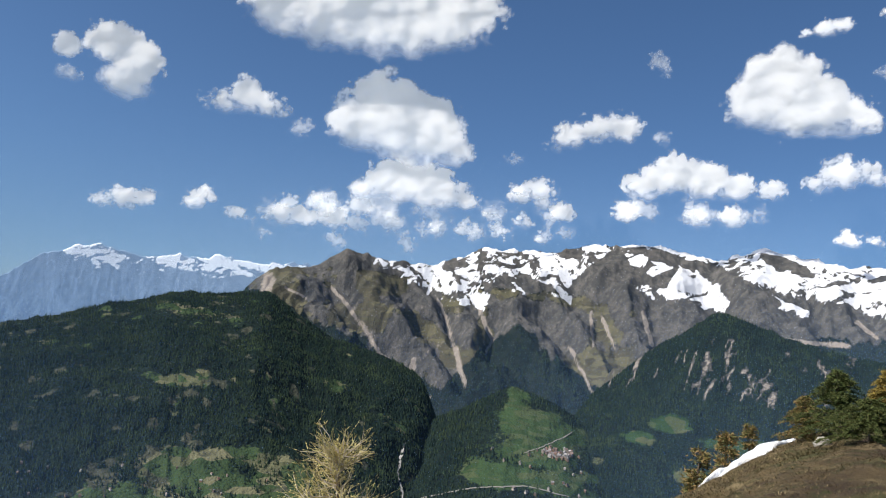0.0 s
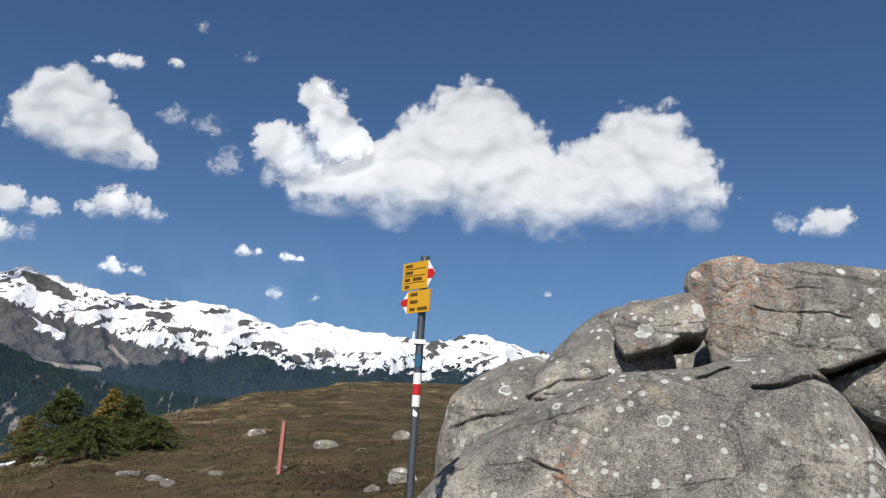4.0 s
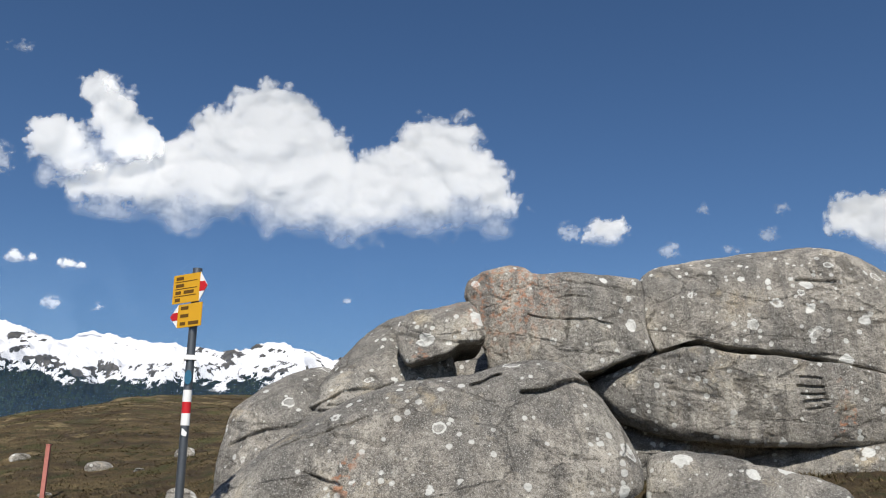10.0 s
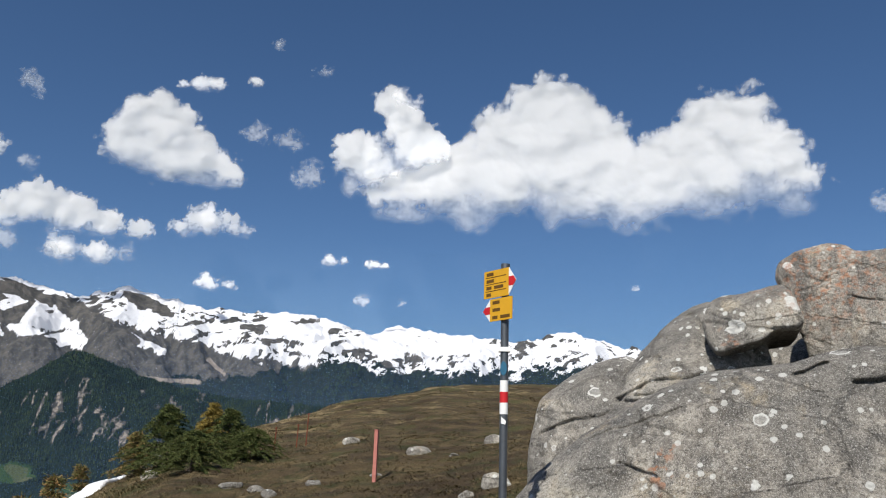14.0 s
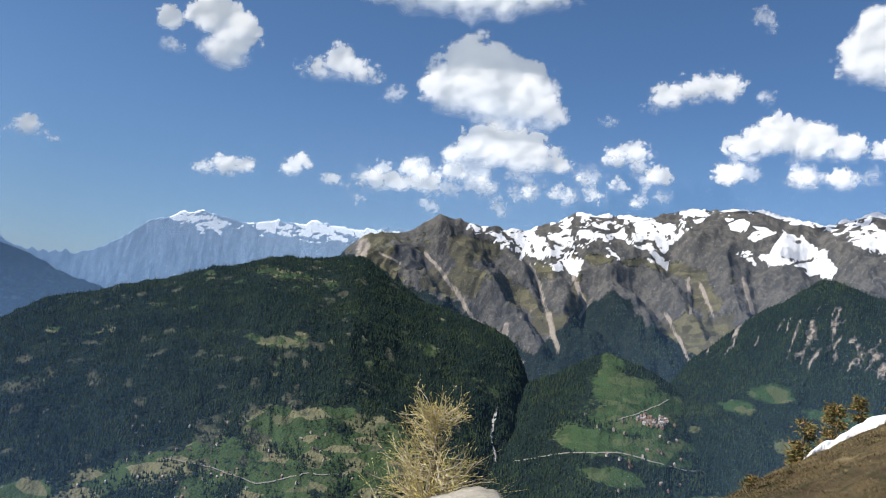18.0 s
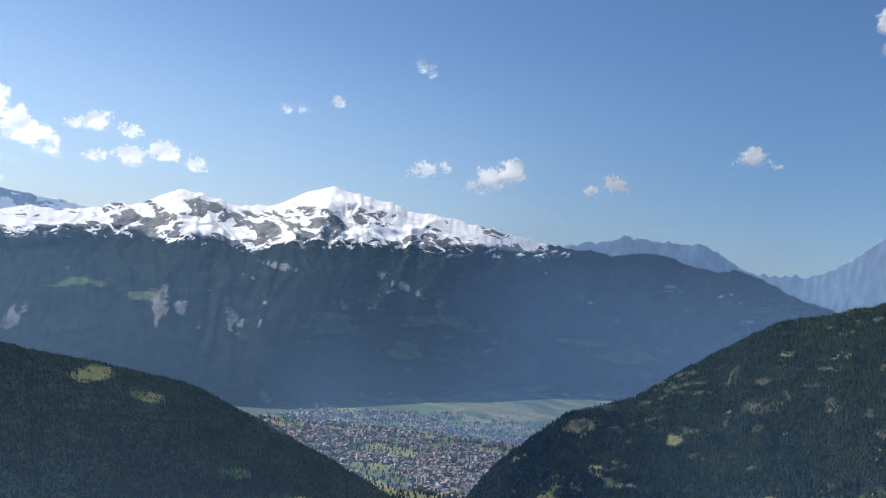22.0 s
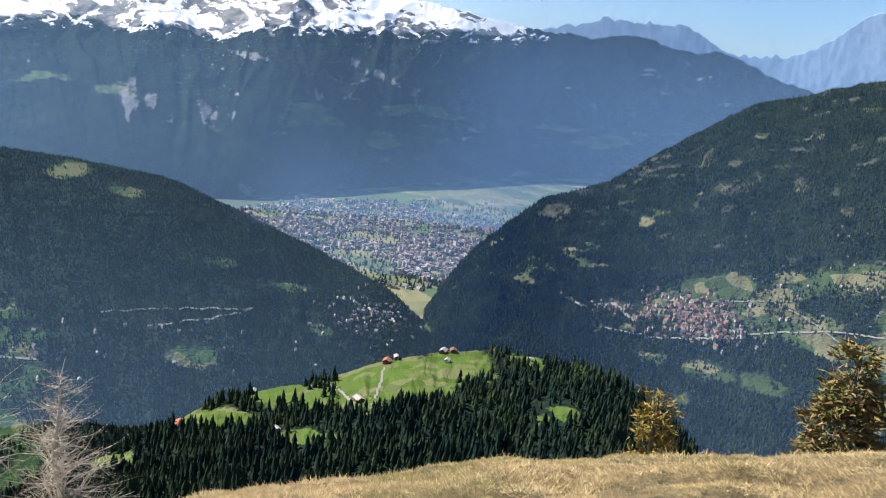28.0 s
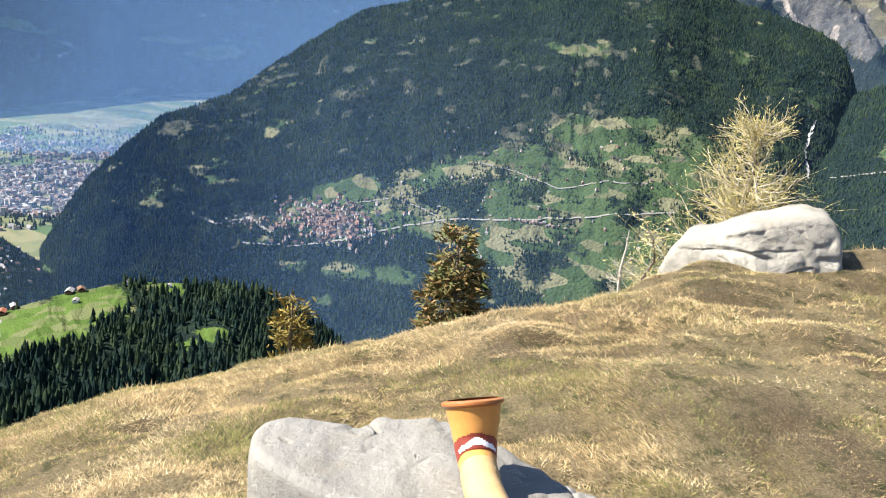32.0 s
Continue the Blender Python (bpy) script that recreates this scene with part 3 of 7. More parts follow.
RIDGE = ((57, -19), (60, -17), (62.5, -14), (63.3, -10), (63.7, -7), (64.1, -4.3), (64.5, -2.8), (65.1, -1.4), (66.0, 0.2), (68.4, 1.1), (72.6, 2.1), (75, 3.4), (77, 4.6), (79.2, 4.2), (83.1, 3.75), (84.5, 3.1), (86.8, 2.45), (89.4, 1.5), (93.3, 0.15), (96.7, -0.9), (100.8, -3.8),
         (105, -7.0), (109.4, -8.8), (113.4, -12.3), (115.1, -14.5), (116.8, -17.4), (118, -19.5))


def cover_ridge(a, el, t, sp, x, y, z):
    n = fbm(x / 120, y / 120, z / 120, 4, 81)
    wob = 0.8 * fbm(a * 0.7, el * 0.7, 3, 4, 85)
    upper = curve_at(a, ((66, -9), (72, -6.5), (76, -5.5), (80, -5.6), (84, -8), (87, -9), (92, -10.8), (97, -12.2), (100, -13.5), (104, -16)))
    under = curve_at(a, ((66, -13), (72, -19), (82, -19.5), (86, -17), (90, -16), (94, -16), (98, -16.8), (104, -17.5)))
    fields = smooth(-0.3, 0.5, upper - el + wob) * smooth(-0.3, 0.5, el - under + wob) * smooth(105, 102, a) * smooth(66, 72, a)
    high = patch(a, el, ((82.5, -2.0, 2.4, 0.5), (80.5, -1.5, 0.8, 0.8), (82, 2.6, 2.5, 0.7), (79, 2.4, 1.2, 0.6), (81, -7.2, 3.2, 1.2), (85, -9.3, 2.6, 1.2), (90, -11.5, 3.0, 1.2), (100.5, -18.3, 1.8, 0.5), (96.5, -18.6, 2.2, 0.7), (104, -17.0, 1.2, 0.5), (98, -20.6, 1.0, 0.5), (93, -18.6, 1.8, 0.8)))
    clear = smooth(0.28, 0.6, fbm(x / 45, y / 45, z / 45, 4, 83) + 0.5 * n) * 1.1
    mottle = smooth(0.2, 0.5, fbm(x / 38, y / 38, z / 60, 4, 86) + 0.35 * fbm(a * 0.25, el * 0.25, 5, 2, 87)) * smooth(-13, -10, el)
    bare = patch(a, el, ((97, -6.5, 1.6, 0.7), (93, -5.5, 0.7, 1.0), (91, -5.6, 0.5, 0.7), (103, -15.3, 1.2, 0.5), (71, 3.0, 1.5, 1.2), (68, 1.3, 1.5, 0.6)))
    return 0 * a, np.clip(np.maximum(fields * (0.7 + 0.5 * n + 0.9 * fbm(x / 55, y / 55, z / 40, 3, 84)), np.maximum(high * (0.8 + 0.5 * n), clear * 0.6)), 0, 1), np.maximum(bare * (0.62 + 0.5 * n), mottle * 0.62)


ridge = mountain("forested_ridge", "conifer-covered ridge with pastures and a hillside village", RIDGE, ((57, 2250), (61, 2300), (66, 2480), (77, 2700), (100, 2400), (118, 1750)),
                 ((57, -12.5), (61, -13), (64, -14), (68, -18), (73, -20.5), (90, -23.5), (105, -23), (118, -21.5)), ((57, 2150), (61, 2050), (64, 1850), (68, 1450), (73, 1230), (90, 1150), (118, 1350)), cover_ridge, 37, 0.86, 20, 0.3, 40, step=0.1, rows=200, crest_rough=0.18, mat=land_fields)

CALANDA = ((90, -3.0), (93.3, 0.2), (96, 1.0), (99.5, 2.2), (101, 1.8), (105, 2.7), (107.5, 2.2), (110.5, 2.4), (113.2, 2.6), (116.4, 3.1), (121, 3.6), (124.5, 4.2), (127.2, 4.7), (129.2, 3.8), (131.1, 2.8), (133.1, 2.5), (135.2, 2.9), (137.3, 3.1),
           (139, 2.0), (143, 1.0), (146, 0.7), (151.8, -1.0), (158, -2.4), (166, -3.8), (176, -5))


# pale cliffs and slides on the wooded wall
FACES = ((145.9, -5.6, 146.8, -7.3, 0.43), (149.6, -4.5, 150.4, -7.2, 0.63), (137.4, -3.7, 137.7, -5.8, 0.39), (136.3, -4.7, 135.0, -5.8, 0.35), (132.9, -4.3, 132.4, -6.1, 0.24), (132.1, -5.4, 130.6, -5.3, 0.2), (123.5, -1.0, 120.3, -2.1, 0.2), (120.3, -2.1, 117.4, -3.9, 0.12), (125.7, -3.3, 122.9, -3.3, 0.24), (131.2, -1.1, 129.0, -1.3, 0.2), (152.0, -4.3, 153.2, -6.0, 0.31), (130.8, -9.6, 129.5, -10.5, 0.2))


def cover_massif(a, el, t, sp, x, y, z):
    n = fbm(x / 240, y / 240, z / 110, 5, 91)
    low = curve_at(a, ((90, 9), (110, 2.6), (114, 1.9), (123, 1.3), (132.8, 0.2), (138.7, 0.2), (146, -0.9), (152, -1.6), (160, -2.6), (176, -4)))
    d = el - low + 0.5 * n - 0.4 * (sp - 0.62) * 4
    st = strata(a, el, 94, 0.3)
    snow = smooth(-0.4, 0.45, d) * (1 - 0.92 * smooth(0.05, 0.2, st) * smooth(3.4, 1.0, d))
    snow = np.maximum(snow, smooth(-1.4, -0.2, d) * smooth(0.05, 0.3, strata(a * 1.6, el * 1.6, 98, 0.5)) * 0.6)
    comb = ridged(a * 1.6 + 0.2 * el, el * 0.35, 5, 4, 95, 0.6)
    pale = smooth(-1.2, 0.9, strokes(a, el, FACES, 0.7)) * smooth(0.5, 0.75, comb) * 0.8
    rock = smooth(0.3, 0.6, strata(a * 0.8, el * 0.9, 71, 0.35)) * smooth(-9, -6, el) * smooth(0.5, 0.7, comb) * 0.6
    rock = np.maximum(rock, smooth(-0.6, 0.3, d) * 0.9)
    meadow = smooth(0.1, 0.5, fbm(x / 300, y / 300, z / 60, 3, 97)) * smooth(-1, -4, el) * 0.66
    return snow, meadow, rock, pale


massif = mountain("snowy_massif", "long snow-topped limestone massif with wooded lower cliffs", CALANDA, ((90, 4730), (110, 4680), (127, 4500), (140, 4350), (176, 4200)),
                  ((90, -5.8), (106, -7.0), (114, -8.0), (120, -9.2), (130, -10.9), (140, -11), (176, -12)), ((90, 4700), (106, 4450), (114, 3990), (120, 3460), (130, 2920), (140, 2880), (176, 2700)), cover_massif, 41, 0.62, 60, 0.45, 34, step=0.1, rows=190, crest_rough=0.2, mat=land_lime)


def cover_far(a, el, t, sp, x, y, z):
    d = el - curve_at(a, ((70, 5.2), (84, 5.0), (88, 4.6), (92, 5.5), (110, 2.9), (140, -0.6), (150, -0.2), (160, -1.9), (180, -3))) + 0.6 * fbm(a * 1.5, el * 1.5, 4, 4, 99)
    snow = smooth(-0.3, 0.6, d) * (1 - 0.7 * smooth(0.05, 0.25, strata(a * 1.7, el * 1.7, 66, 0.3)))
    return snow, 0 * a, 0 * a + 0.8


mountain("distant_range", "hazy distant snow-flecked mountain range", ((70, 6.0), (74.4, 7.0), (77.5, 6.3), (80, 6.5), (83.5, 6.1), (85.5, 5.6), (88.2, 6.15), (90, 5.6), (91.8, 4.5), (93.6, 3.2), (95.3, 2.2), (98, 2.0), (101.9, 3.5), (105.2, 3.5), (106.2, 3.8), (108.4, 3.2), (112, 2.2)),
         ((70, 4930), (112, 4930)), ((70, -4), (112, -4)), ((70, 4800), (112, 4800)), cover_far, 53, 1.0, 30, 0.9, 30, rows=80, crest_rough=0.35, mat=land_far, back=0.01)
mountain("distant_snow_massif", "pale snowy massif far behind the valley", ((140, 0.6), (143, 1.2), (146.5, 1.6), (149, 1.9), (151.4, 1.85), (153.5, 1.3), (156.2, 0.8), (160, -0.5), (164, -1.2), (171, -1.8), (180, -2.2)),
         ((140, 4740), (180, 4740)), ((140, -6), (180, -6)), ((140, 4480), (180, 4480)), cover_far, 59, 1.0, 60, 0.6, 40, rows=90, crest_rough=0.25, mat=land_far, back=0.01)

DARK = ((112, -21.5), (115.9, -18.9), (119.5, -16.2), (123.3, -14.5), (126.5, -13.2), (130.1, -11.6), (135, -9.6), (141, -8.6), (144.9, -8.1), (150, -7.0), (157, -5.9), (162.6, -5.3), (170.7, -6.4), (178, -7))


def cover_shade(a, el, t, sp, x, y, z):
    n = fbm(x / 120, y / 120, z / 120, 4, 101)
    fields = smooth(-15.5, -18.5, el) * smooth(139, 145, a) * (0.56 + 0.75 * fbm(x / 45, y / 45, z / 20, 4, 103))
    m = patch(a, el, ((141, -9.4, 1.6, 0.5), (137.5, -10.6, 1.2, 0.4), (131, -15, 1.0, 0.4), (126.5, -16.6, 1.3, 0.5), (161, -8.7, 3.5, 0.5), (156, -10.6, 1.6, 0.6), (166, -11, 2, 0.7), (164, -11.9, 3, 0.3), (133, -21.5, 2.0, 0.8), (124, -19.3, 1.2, 0.5)))
    return 0 * a, np.clip(np.maximum(fields, m), 0, 1), 0 * a


shade = mountain("wooded_mountainside", "dark wooded mountainside with terraced meadows at its foot", DARK, ((112, 1500), (125, 2000), (145, 2500), (178, 2700)),
                 ((112, -25), (130, -27.5), (140, -31), (178, -33)), ((112, 1080), (130, 920), (140, 760), (178, 700)), cover_shade, 67, 0.95, 20, 0.3, 30, step=0.11, rows=170, crest_rough=0.1)

KNOLL = ((94, -26.5), (96.5, -23.6), (99.9, -21.3), (102, -20.4), (104.2, -19.9), (108.3, -19.7), (111.6, -19.6), (116.2, -20.3), (120.2, -21.4), (123.8, -22.7), (128.3, -23.6), (131.4, -24.3), (138, -27.2), (146, -29.5), (156, -31))


def cover_knoll(a, el, t, sp, x, y, z):
    n = fbm(x / 30, y / 30, z / 30, 4, 111)
    m = patch(a, el, ((118.5, -22.2, 5.2, 1.7), (114, -21.0, 3.0, 1.3), (126.0, -23.8, 3.6, 0.8), (121, -23.5, 2.5, 1.4), (131.5, -25.3, 3.4, 0.6), (124.5, -26.5, 2.4, 0.5), (105.3, -23.1, 1.9, 0.4), (107.5, -23.9, 1.2, 0.3), (138.5, -27.6, 2, 0.5), (109, -20, 1.6, 0.5)))
    return 0 * a, np.clip(m * 1.15 + 0.12 * n, 0, 1), 0 * a


knoll = mountain("pasture_knoll", "green pasture knoll ringed by dark spruce wood", KNOLL, ((94, 780), (110, 900), (130, 800), (156, 620)), ((94, -33), (156, -36)), ((94, 420), (156, 330)), cover_knoll, 73, 0.8, 14, 0.5, 5, step=0.12, rows=120, crest_rough=0.1, mat=land_near)

# the snowy peak and the scree slope beyond the great rock
PEAK = ((-43, 3.0), (-39.6, 6.2), (-36.1, 8.3), (-34.6, 9.15), (-33.4, 9.2), (-31.6, 8.75), (-29.9, 8.3), (-26, 7.0), (-20, 5.0))


def cover_peak(a, el, t, sp, x, y, z):
    n = fbm(x / 150, y / 150, z / 60, 5, 121)
    st = strata(a * 1.1, el * 1.1, 77, 0.6)
    snow = smooth(-0.9, 0.6, el - 7.3 + 1.2 * n) * (1 - 0.8 * smooth(0.1, 0.3, st) * smooth(9.2, 8.2, el))
    return np.maximum(snow, smooth(0.12, 0.35, strata(a * 1.3, el * 1.3, 83, 0.8)) * smooth(3.5, 5, el) * 0.75), 0 * a, 0 * a + 0.95


mountain("snowy_peak", "dark rocky peak streaked with snow", PEAK, ((-43, 3200), (-20, 3200)), ((-43, 0), (-20, 0)), ((-43, 2500), (-20, 2500)), cover_peak, 131, 1.0, 90, 0.35, 40, rows=120, crest_rough=0.2)


def cover_scree(a, el, t, sp, x, y, z):
    # old snow lies in slanting strips
    w = fbm(a * 0.5, el * 0.7, 5, 4, 141)
    strip = 0 * a
    for a0, e0, slope, wide, long in ((-39, 3.0, -0.42, 0.26, 4.5), (-46, 5.2, -0.5, 0.2, 5), (-36.5, 3.4, -0.9, 0.18, 1.6), (-43, 6.2, -0.5, 0.1, 1.5), (-52, 6.5, -0.3, 0.3, 3), (-55, 9, -0.6, 0.2, 2)):
        u = a - a0
        strip = np.maximum(strip, np.exp(-((el - e0 - slope * u + 0.6 * w) / wide) ** 2) * smooth(long, long * 0.5, np.abs(u)) * (0.75 + 0.6 * w))
    return np.clip(strip, 0, 1), smooth(0.2, 0.5, fbm(a * 0.8, el * 1.5, 2, 4, 142)) * smooth(3, 1, el) * 0.6, 0 * a + 1.0


scree_land = land_material("dark_scree_land", FOREST, MEADOW, (0.075, 0.068, 0.062), grain=8.0)
mountain("scree_slope", "dark rocky slope with old snow patches", ((-66, 15), (-58, 13.0), (-50, 10.1), (-44.9, 7.7), (-41.3, 6.5), (-38, 5.0), (-35.5, 4.0), (-30, 2.6), (-24, 2)), ((-66, 330), (-24, 380)), ((-66, 1), (-24, 0.5)), ((-66, 90), (-24, 150)), cover_scree, 151, 1.0, 9, 0.35, 11, rows=110, crest_rough=0.25, mat=scree_land)

# ---- added haze sheets in the valleys ----
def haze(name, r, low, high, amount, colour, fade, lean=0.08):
    """An added sheet at r that stands in for haze, thinning from low to high and leaning outwards; fade is its density
    along az.
    """
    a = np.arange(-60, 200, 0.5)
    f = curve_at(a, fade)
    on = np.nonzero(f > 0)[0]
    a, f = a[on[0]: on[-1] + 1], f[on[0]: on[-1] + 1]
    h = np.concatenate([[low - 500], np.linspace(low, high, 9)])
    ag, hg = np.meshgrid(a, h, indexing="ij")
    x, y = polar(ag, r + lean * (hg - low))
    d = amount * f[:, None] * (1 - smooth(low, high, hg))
    thing(name, "see-through blue sheet standing in for haze between the mountains", "haze", kind="structure",
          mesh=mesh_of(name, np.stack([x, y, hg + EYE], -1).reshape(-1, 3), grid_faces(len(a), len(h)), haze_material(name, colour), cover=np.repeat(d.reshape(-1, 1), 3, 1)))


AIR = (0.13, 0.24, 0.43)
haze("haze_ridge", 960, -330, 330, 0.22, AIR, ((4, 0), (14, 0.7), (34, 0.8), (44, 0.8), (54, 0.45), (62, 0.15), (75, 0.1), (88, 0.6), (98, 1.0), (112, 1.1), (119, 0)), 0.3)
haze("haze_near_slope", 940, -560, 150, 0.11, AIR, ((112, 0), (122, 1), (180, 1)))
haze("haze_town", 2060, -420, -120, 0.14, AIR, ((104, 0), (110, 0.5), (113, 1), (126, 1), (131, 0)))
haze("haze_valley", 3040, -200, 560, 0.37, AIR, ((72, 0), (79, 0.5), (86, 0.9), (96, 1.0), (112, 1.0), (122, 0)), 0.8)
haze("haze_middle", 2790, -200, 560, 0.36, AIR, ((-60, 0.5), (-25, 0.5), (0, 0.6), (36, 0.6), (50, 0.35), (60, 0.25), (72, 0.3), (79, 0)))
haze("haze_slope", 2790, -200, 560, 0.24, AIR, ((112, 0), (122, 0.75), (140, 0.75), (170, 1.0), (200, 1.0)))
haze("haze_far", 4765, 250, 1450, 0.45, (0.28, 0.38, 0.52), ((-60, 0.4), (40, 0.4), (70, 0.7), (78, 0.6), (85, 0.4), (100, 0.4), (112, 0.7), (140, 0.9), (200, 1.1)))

# ---- valley floor, town, villages, woods ----
mat_floor, nt, bsdf = material("valley_fields")
k = Nodes(nt)
p = k.position()
cell = k.voronoi(k.scaled(p, (0.011, 0.006, 0.001)), 1.0, out="Color")
sep = k.add("SeparateColor")
nt.links.new(cell, sep.inputs[0])
col = k.mix(k.band(sep.outputs["Red"], 0.3, 0.7), (0.06, 0.1, 0.035), (0.17, 0.16, 0.08))
col = k.mix(k.band(sep.outputs["Green"], 0.72, 0.8), col, (0.05, 0.07, 0.04))
col = k.mix(k.band(k.noise(p, 0.03, 5), 0.5, 0.6), col, k.mix(0.5, col, (0.06, 0.09, 0.04)))
nt.links.new(col, bsdf.inputs["Base Color"])
bsdf.inputs["Roughness"].default_value = 0.95
a = np.arange(98, 136, 0.5)
r = np.linspace(1500, 4820, 60)
ag, rg2 = np.meshgrid(a, r, indexing="ij")
x, y = polar(ag, rg2)
FLOOR = EYE + VALLEY + 3
thing("valley_floor", "flat green and straw-coloured fields along the river plain", "fields", kind="structure",
      mesh=mesh_of("valley_floor", np.stack([x, y, FLOOR + 0 * x], -1).reshape(-1, 3), grid_faces(len(a), len(r))[:, ::-1], mat_floor))


def on_mountain(mt, az, el):
    """The place on a mountain side seen at az and el."""
    i = int(np.clip(round((az - mt["az"][0]) / (mt["az"][1] - mt["az"][0])), 0, len(mt["az"]) - 1))
    P = mt["P"][i, : mt["rows"]]
    e = np.degrees(np.arctan2(P[:, 2] - EYE, np.hypot(P[:, 0], P[:, 1])))
    return P[int(np.argmin(np.abs(e - el)))]


HOUSE_W = np.array([(-1, -1, 0), (1, -1, 0), (1, 1, 0), (-1, 1, 0), (-1, -1, 1), (1, -1, 1), (1, 1, 1), (-1, 1, 1)], float)
HOUSE_F = np.array([(0, 1, 5, 4), (1, 2, 6, 5), (2, 3, 7, 6), (3, 0, 4, 7), (4, 5, 6, 7)])
ROOF_V = np.array([(-1.12, -1.12, 0), (1.12, -1.12, 0), (1.12, 1.12, 0), (-1.12, 1.12, 0), (-1.12, 0, 1), (1.12, 0, 1)], float)
ROOF_F = np.array([(0, 1, 5, 4), (2, 3, 4, 5), (1, 2, 5, 5), (3, 0, 4, 4), (3, 2, 1, 0)])

mat_walls = island_material("rendered_house_walls", ((0.45, 0.44, 0.42), (0.3, 0.28, 0.27), (0.62, 0.61, 0.58), (0.24, 0.2, 0.17), (0.36, 0.34, 0.31)))
mat_roofs = island_material("tile_roofs", ((0.15, 0.088, 0.065), (0.13, 0.12, 0.11), (0.22, 0.12, 0.09), (0.36, 0.35, 0.34), (0.11, 0.08, 0.07), (0.2, 0.19, 0.18), (0.27, 0.26, 0.25)))
mat_farm = island_material("timber_and_plaster_walls", ((0.16, 0.10, 0.06), (0.22, 0.15, 0.1), (0.14, 0.09, 0.06), (0.42, 0.38, 0.33), (0.2, 0.16, 0.12)))
mat_tiles = island_material("red_tiled_roofs", ((0.2, 0.115, 0.085), (0.13, 0.095, 0.08), (0.24, 0.13, 0.095), (0.13, 0.12, 0.11), (0.17, 0.11, 0.09)))


def houses(name, label, places, seed, size, tall, flat=0.0, walls=None, roofs=None):
    """Many small far buildings: walls in one part, roofs in another."""
    rng = np.random.default_rng(seed)
    wv, wf, rv, rf = [], [], [], []
    for pnt in places:
        w, d, h = size * rng.uniform(0.6, 1.3), size * rng.uniform(0.5, 0.9), tall * rng.uniform(0.6, 1.4)
        t = rng.uniform(0, math.pi)
        rot = np.array([(math.cos(t), -math.sin(t)), (math.sin(t), math.cos(t))])
        isflat = rng.random() < flat
        if isflat:
            h *= rng.choice([1.3, 2.0, 3.2], p=[0.6, 0.3, 0.1])
        for V, F, vs, fs, zo, zh in ((HOUSE_W, HOUSE_F, wv, wf, -1.5, h + 1.5), (ROOF_V, ROOF_F, rv, rf, h, 0.25 if isflat else w * 0.55)):
            q = V * (w / 2, d / 2, zh)
            q[:, :2] = q[:, :2] @ rot.T
            base = len(vs) * len(V)
            vs.append(q + np.array([pnt[0], pnt[1], pnt[2] + zo]))
            fs.append(F + base)
    ob = thing(name, label, "houses", kind="stuff")
    part("house_walls", mesh_of("house_walls", np.concatenate(wv), np.concatenate(wf), walls or mat_walls, False), ob)["kind"] = "stuff"
    rt = np.concatenate(rf)
    rt = np.concatenate([rt[:, [0, 1, 2]], rt[rt[:, 2] != rt[:, 3]][:, [0, 2, 3]]])
    part("house_roofs", mesh_of("house_roofs", np.concatenate(rv), rt, roofs or mat_roofs, False), ob)["kind"] = "stuff"
    return ob


rng = np.random.default_rng(7)
town = []
while len(town) < 5200:
    az, el = rng.uniform(108, 131), -rng.uniform(9.6, 16.2)
    edge_far = np.interp(az, (108, 112, 119, 127, 131), (-8.6, -9.1, -9.9, -10.6, -11.6))
    if el > edge_far - 0.12 or rng.random() > 0.55 + 0.45 * smooth(-10.2, -12.0, np.array(el)):
        continue
    r = VALLEY / math.tan(radians(el))
    if az < 117.5 and el > -10.8 and rng.random() < 0.88:
        continue
    x, y = polar(az, r)
    if vnoise(x / 110, y / 110, 0, 5) < 0.36 or vnoise(x / 45, y / 45, 3, 6) < 0.3:
        continue
    town.append((x, y, FLOOR))
houses("town", "sprawling valley town of pale houses and red-brown roofs", town, 8, 9.5, 5.0, 0.4)

spots = []
for _ in range(420):
    az, el = rng.normal(98, 1.7), rng.normal(-15.2, 0.75)
    spots.append(on_mountain(ridge, az, el))
houses("hillside_village", "compact hillside village of red-roofed pale houses", spots, 9, 6.0, 3.6, roofs=mat_tiles)
spots = [on_mountain(ridge, rng.uniform(74, 96), rng.uniform(-15.5, -7.5)) for _ in range(110)]
spots += [on_mountain(ridge, az, -13.9 + 0.02 * (az - 85)) for az in rng.normal(83, 1.3, 30)]
spots += [on_mountain(ridge, rng.normal(103.5, 0.9), rng.normal(-15.6, 0.25)) for _ in range(30)]
houses("scattered_farmhouses", "scattered barns and farmhouses on the pastures", spots, 10, 4, 2.6, walls=mat_farm)
spots = [on_mountain(fan, rng.normal(56.3, 0.55), rng.normal(-4.1, 0.16)) for _ in range(60)] + [on_mountain(fan, rng.uniform(54, 61), rng.uniform(-9, -4)) for _ in range(25)]
houses("pasture_hamlet", "small hamlet of dark timber houses on the green spur", spots, 11, 7, 4, walls=mat_farm)
spots = [on_mountain(shade, rng.normal(160, 3), rng.normal(-16.5, 0.8)) for _ in range(40)] + [on_mountain(shade, rng.normal(120.5, 1.7), rng.normal(-18.3, 0.8)) for _ in range(140)]
spots += [on_mountain(shade, rng.uniform(150, 172), rng.uniform(-12, -8)) for _ in range(90)] + [on_mountain(shade, rng.uniform(124, 150), rng.uniform(-23, -19)) for _ in range(40)]
houses("valley_villages", "villages of pale houses at the foot of the wooded slope", spots, 12, 5.5, 3.5)


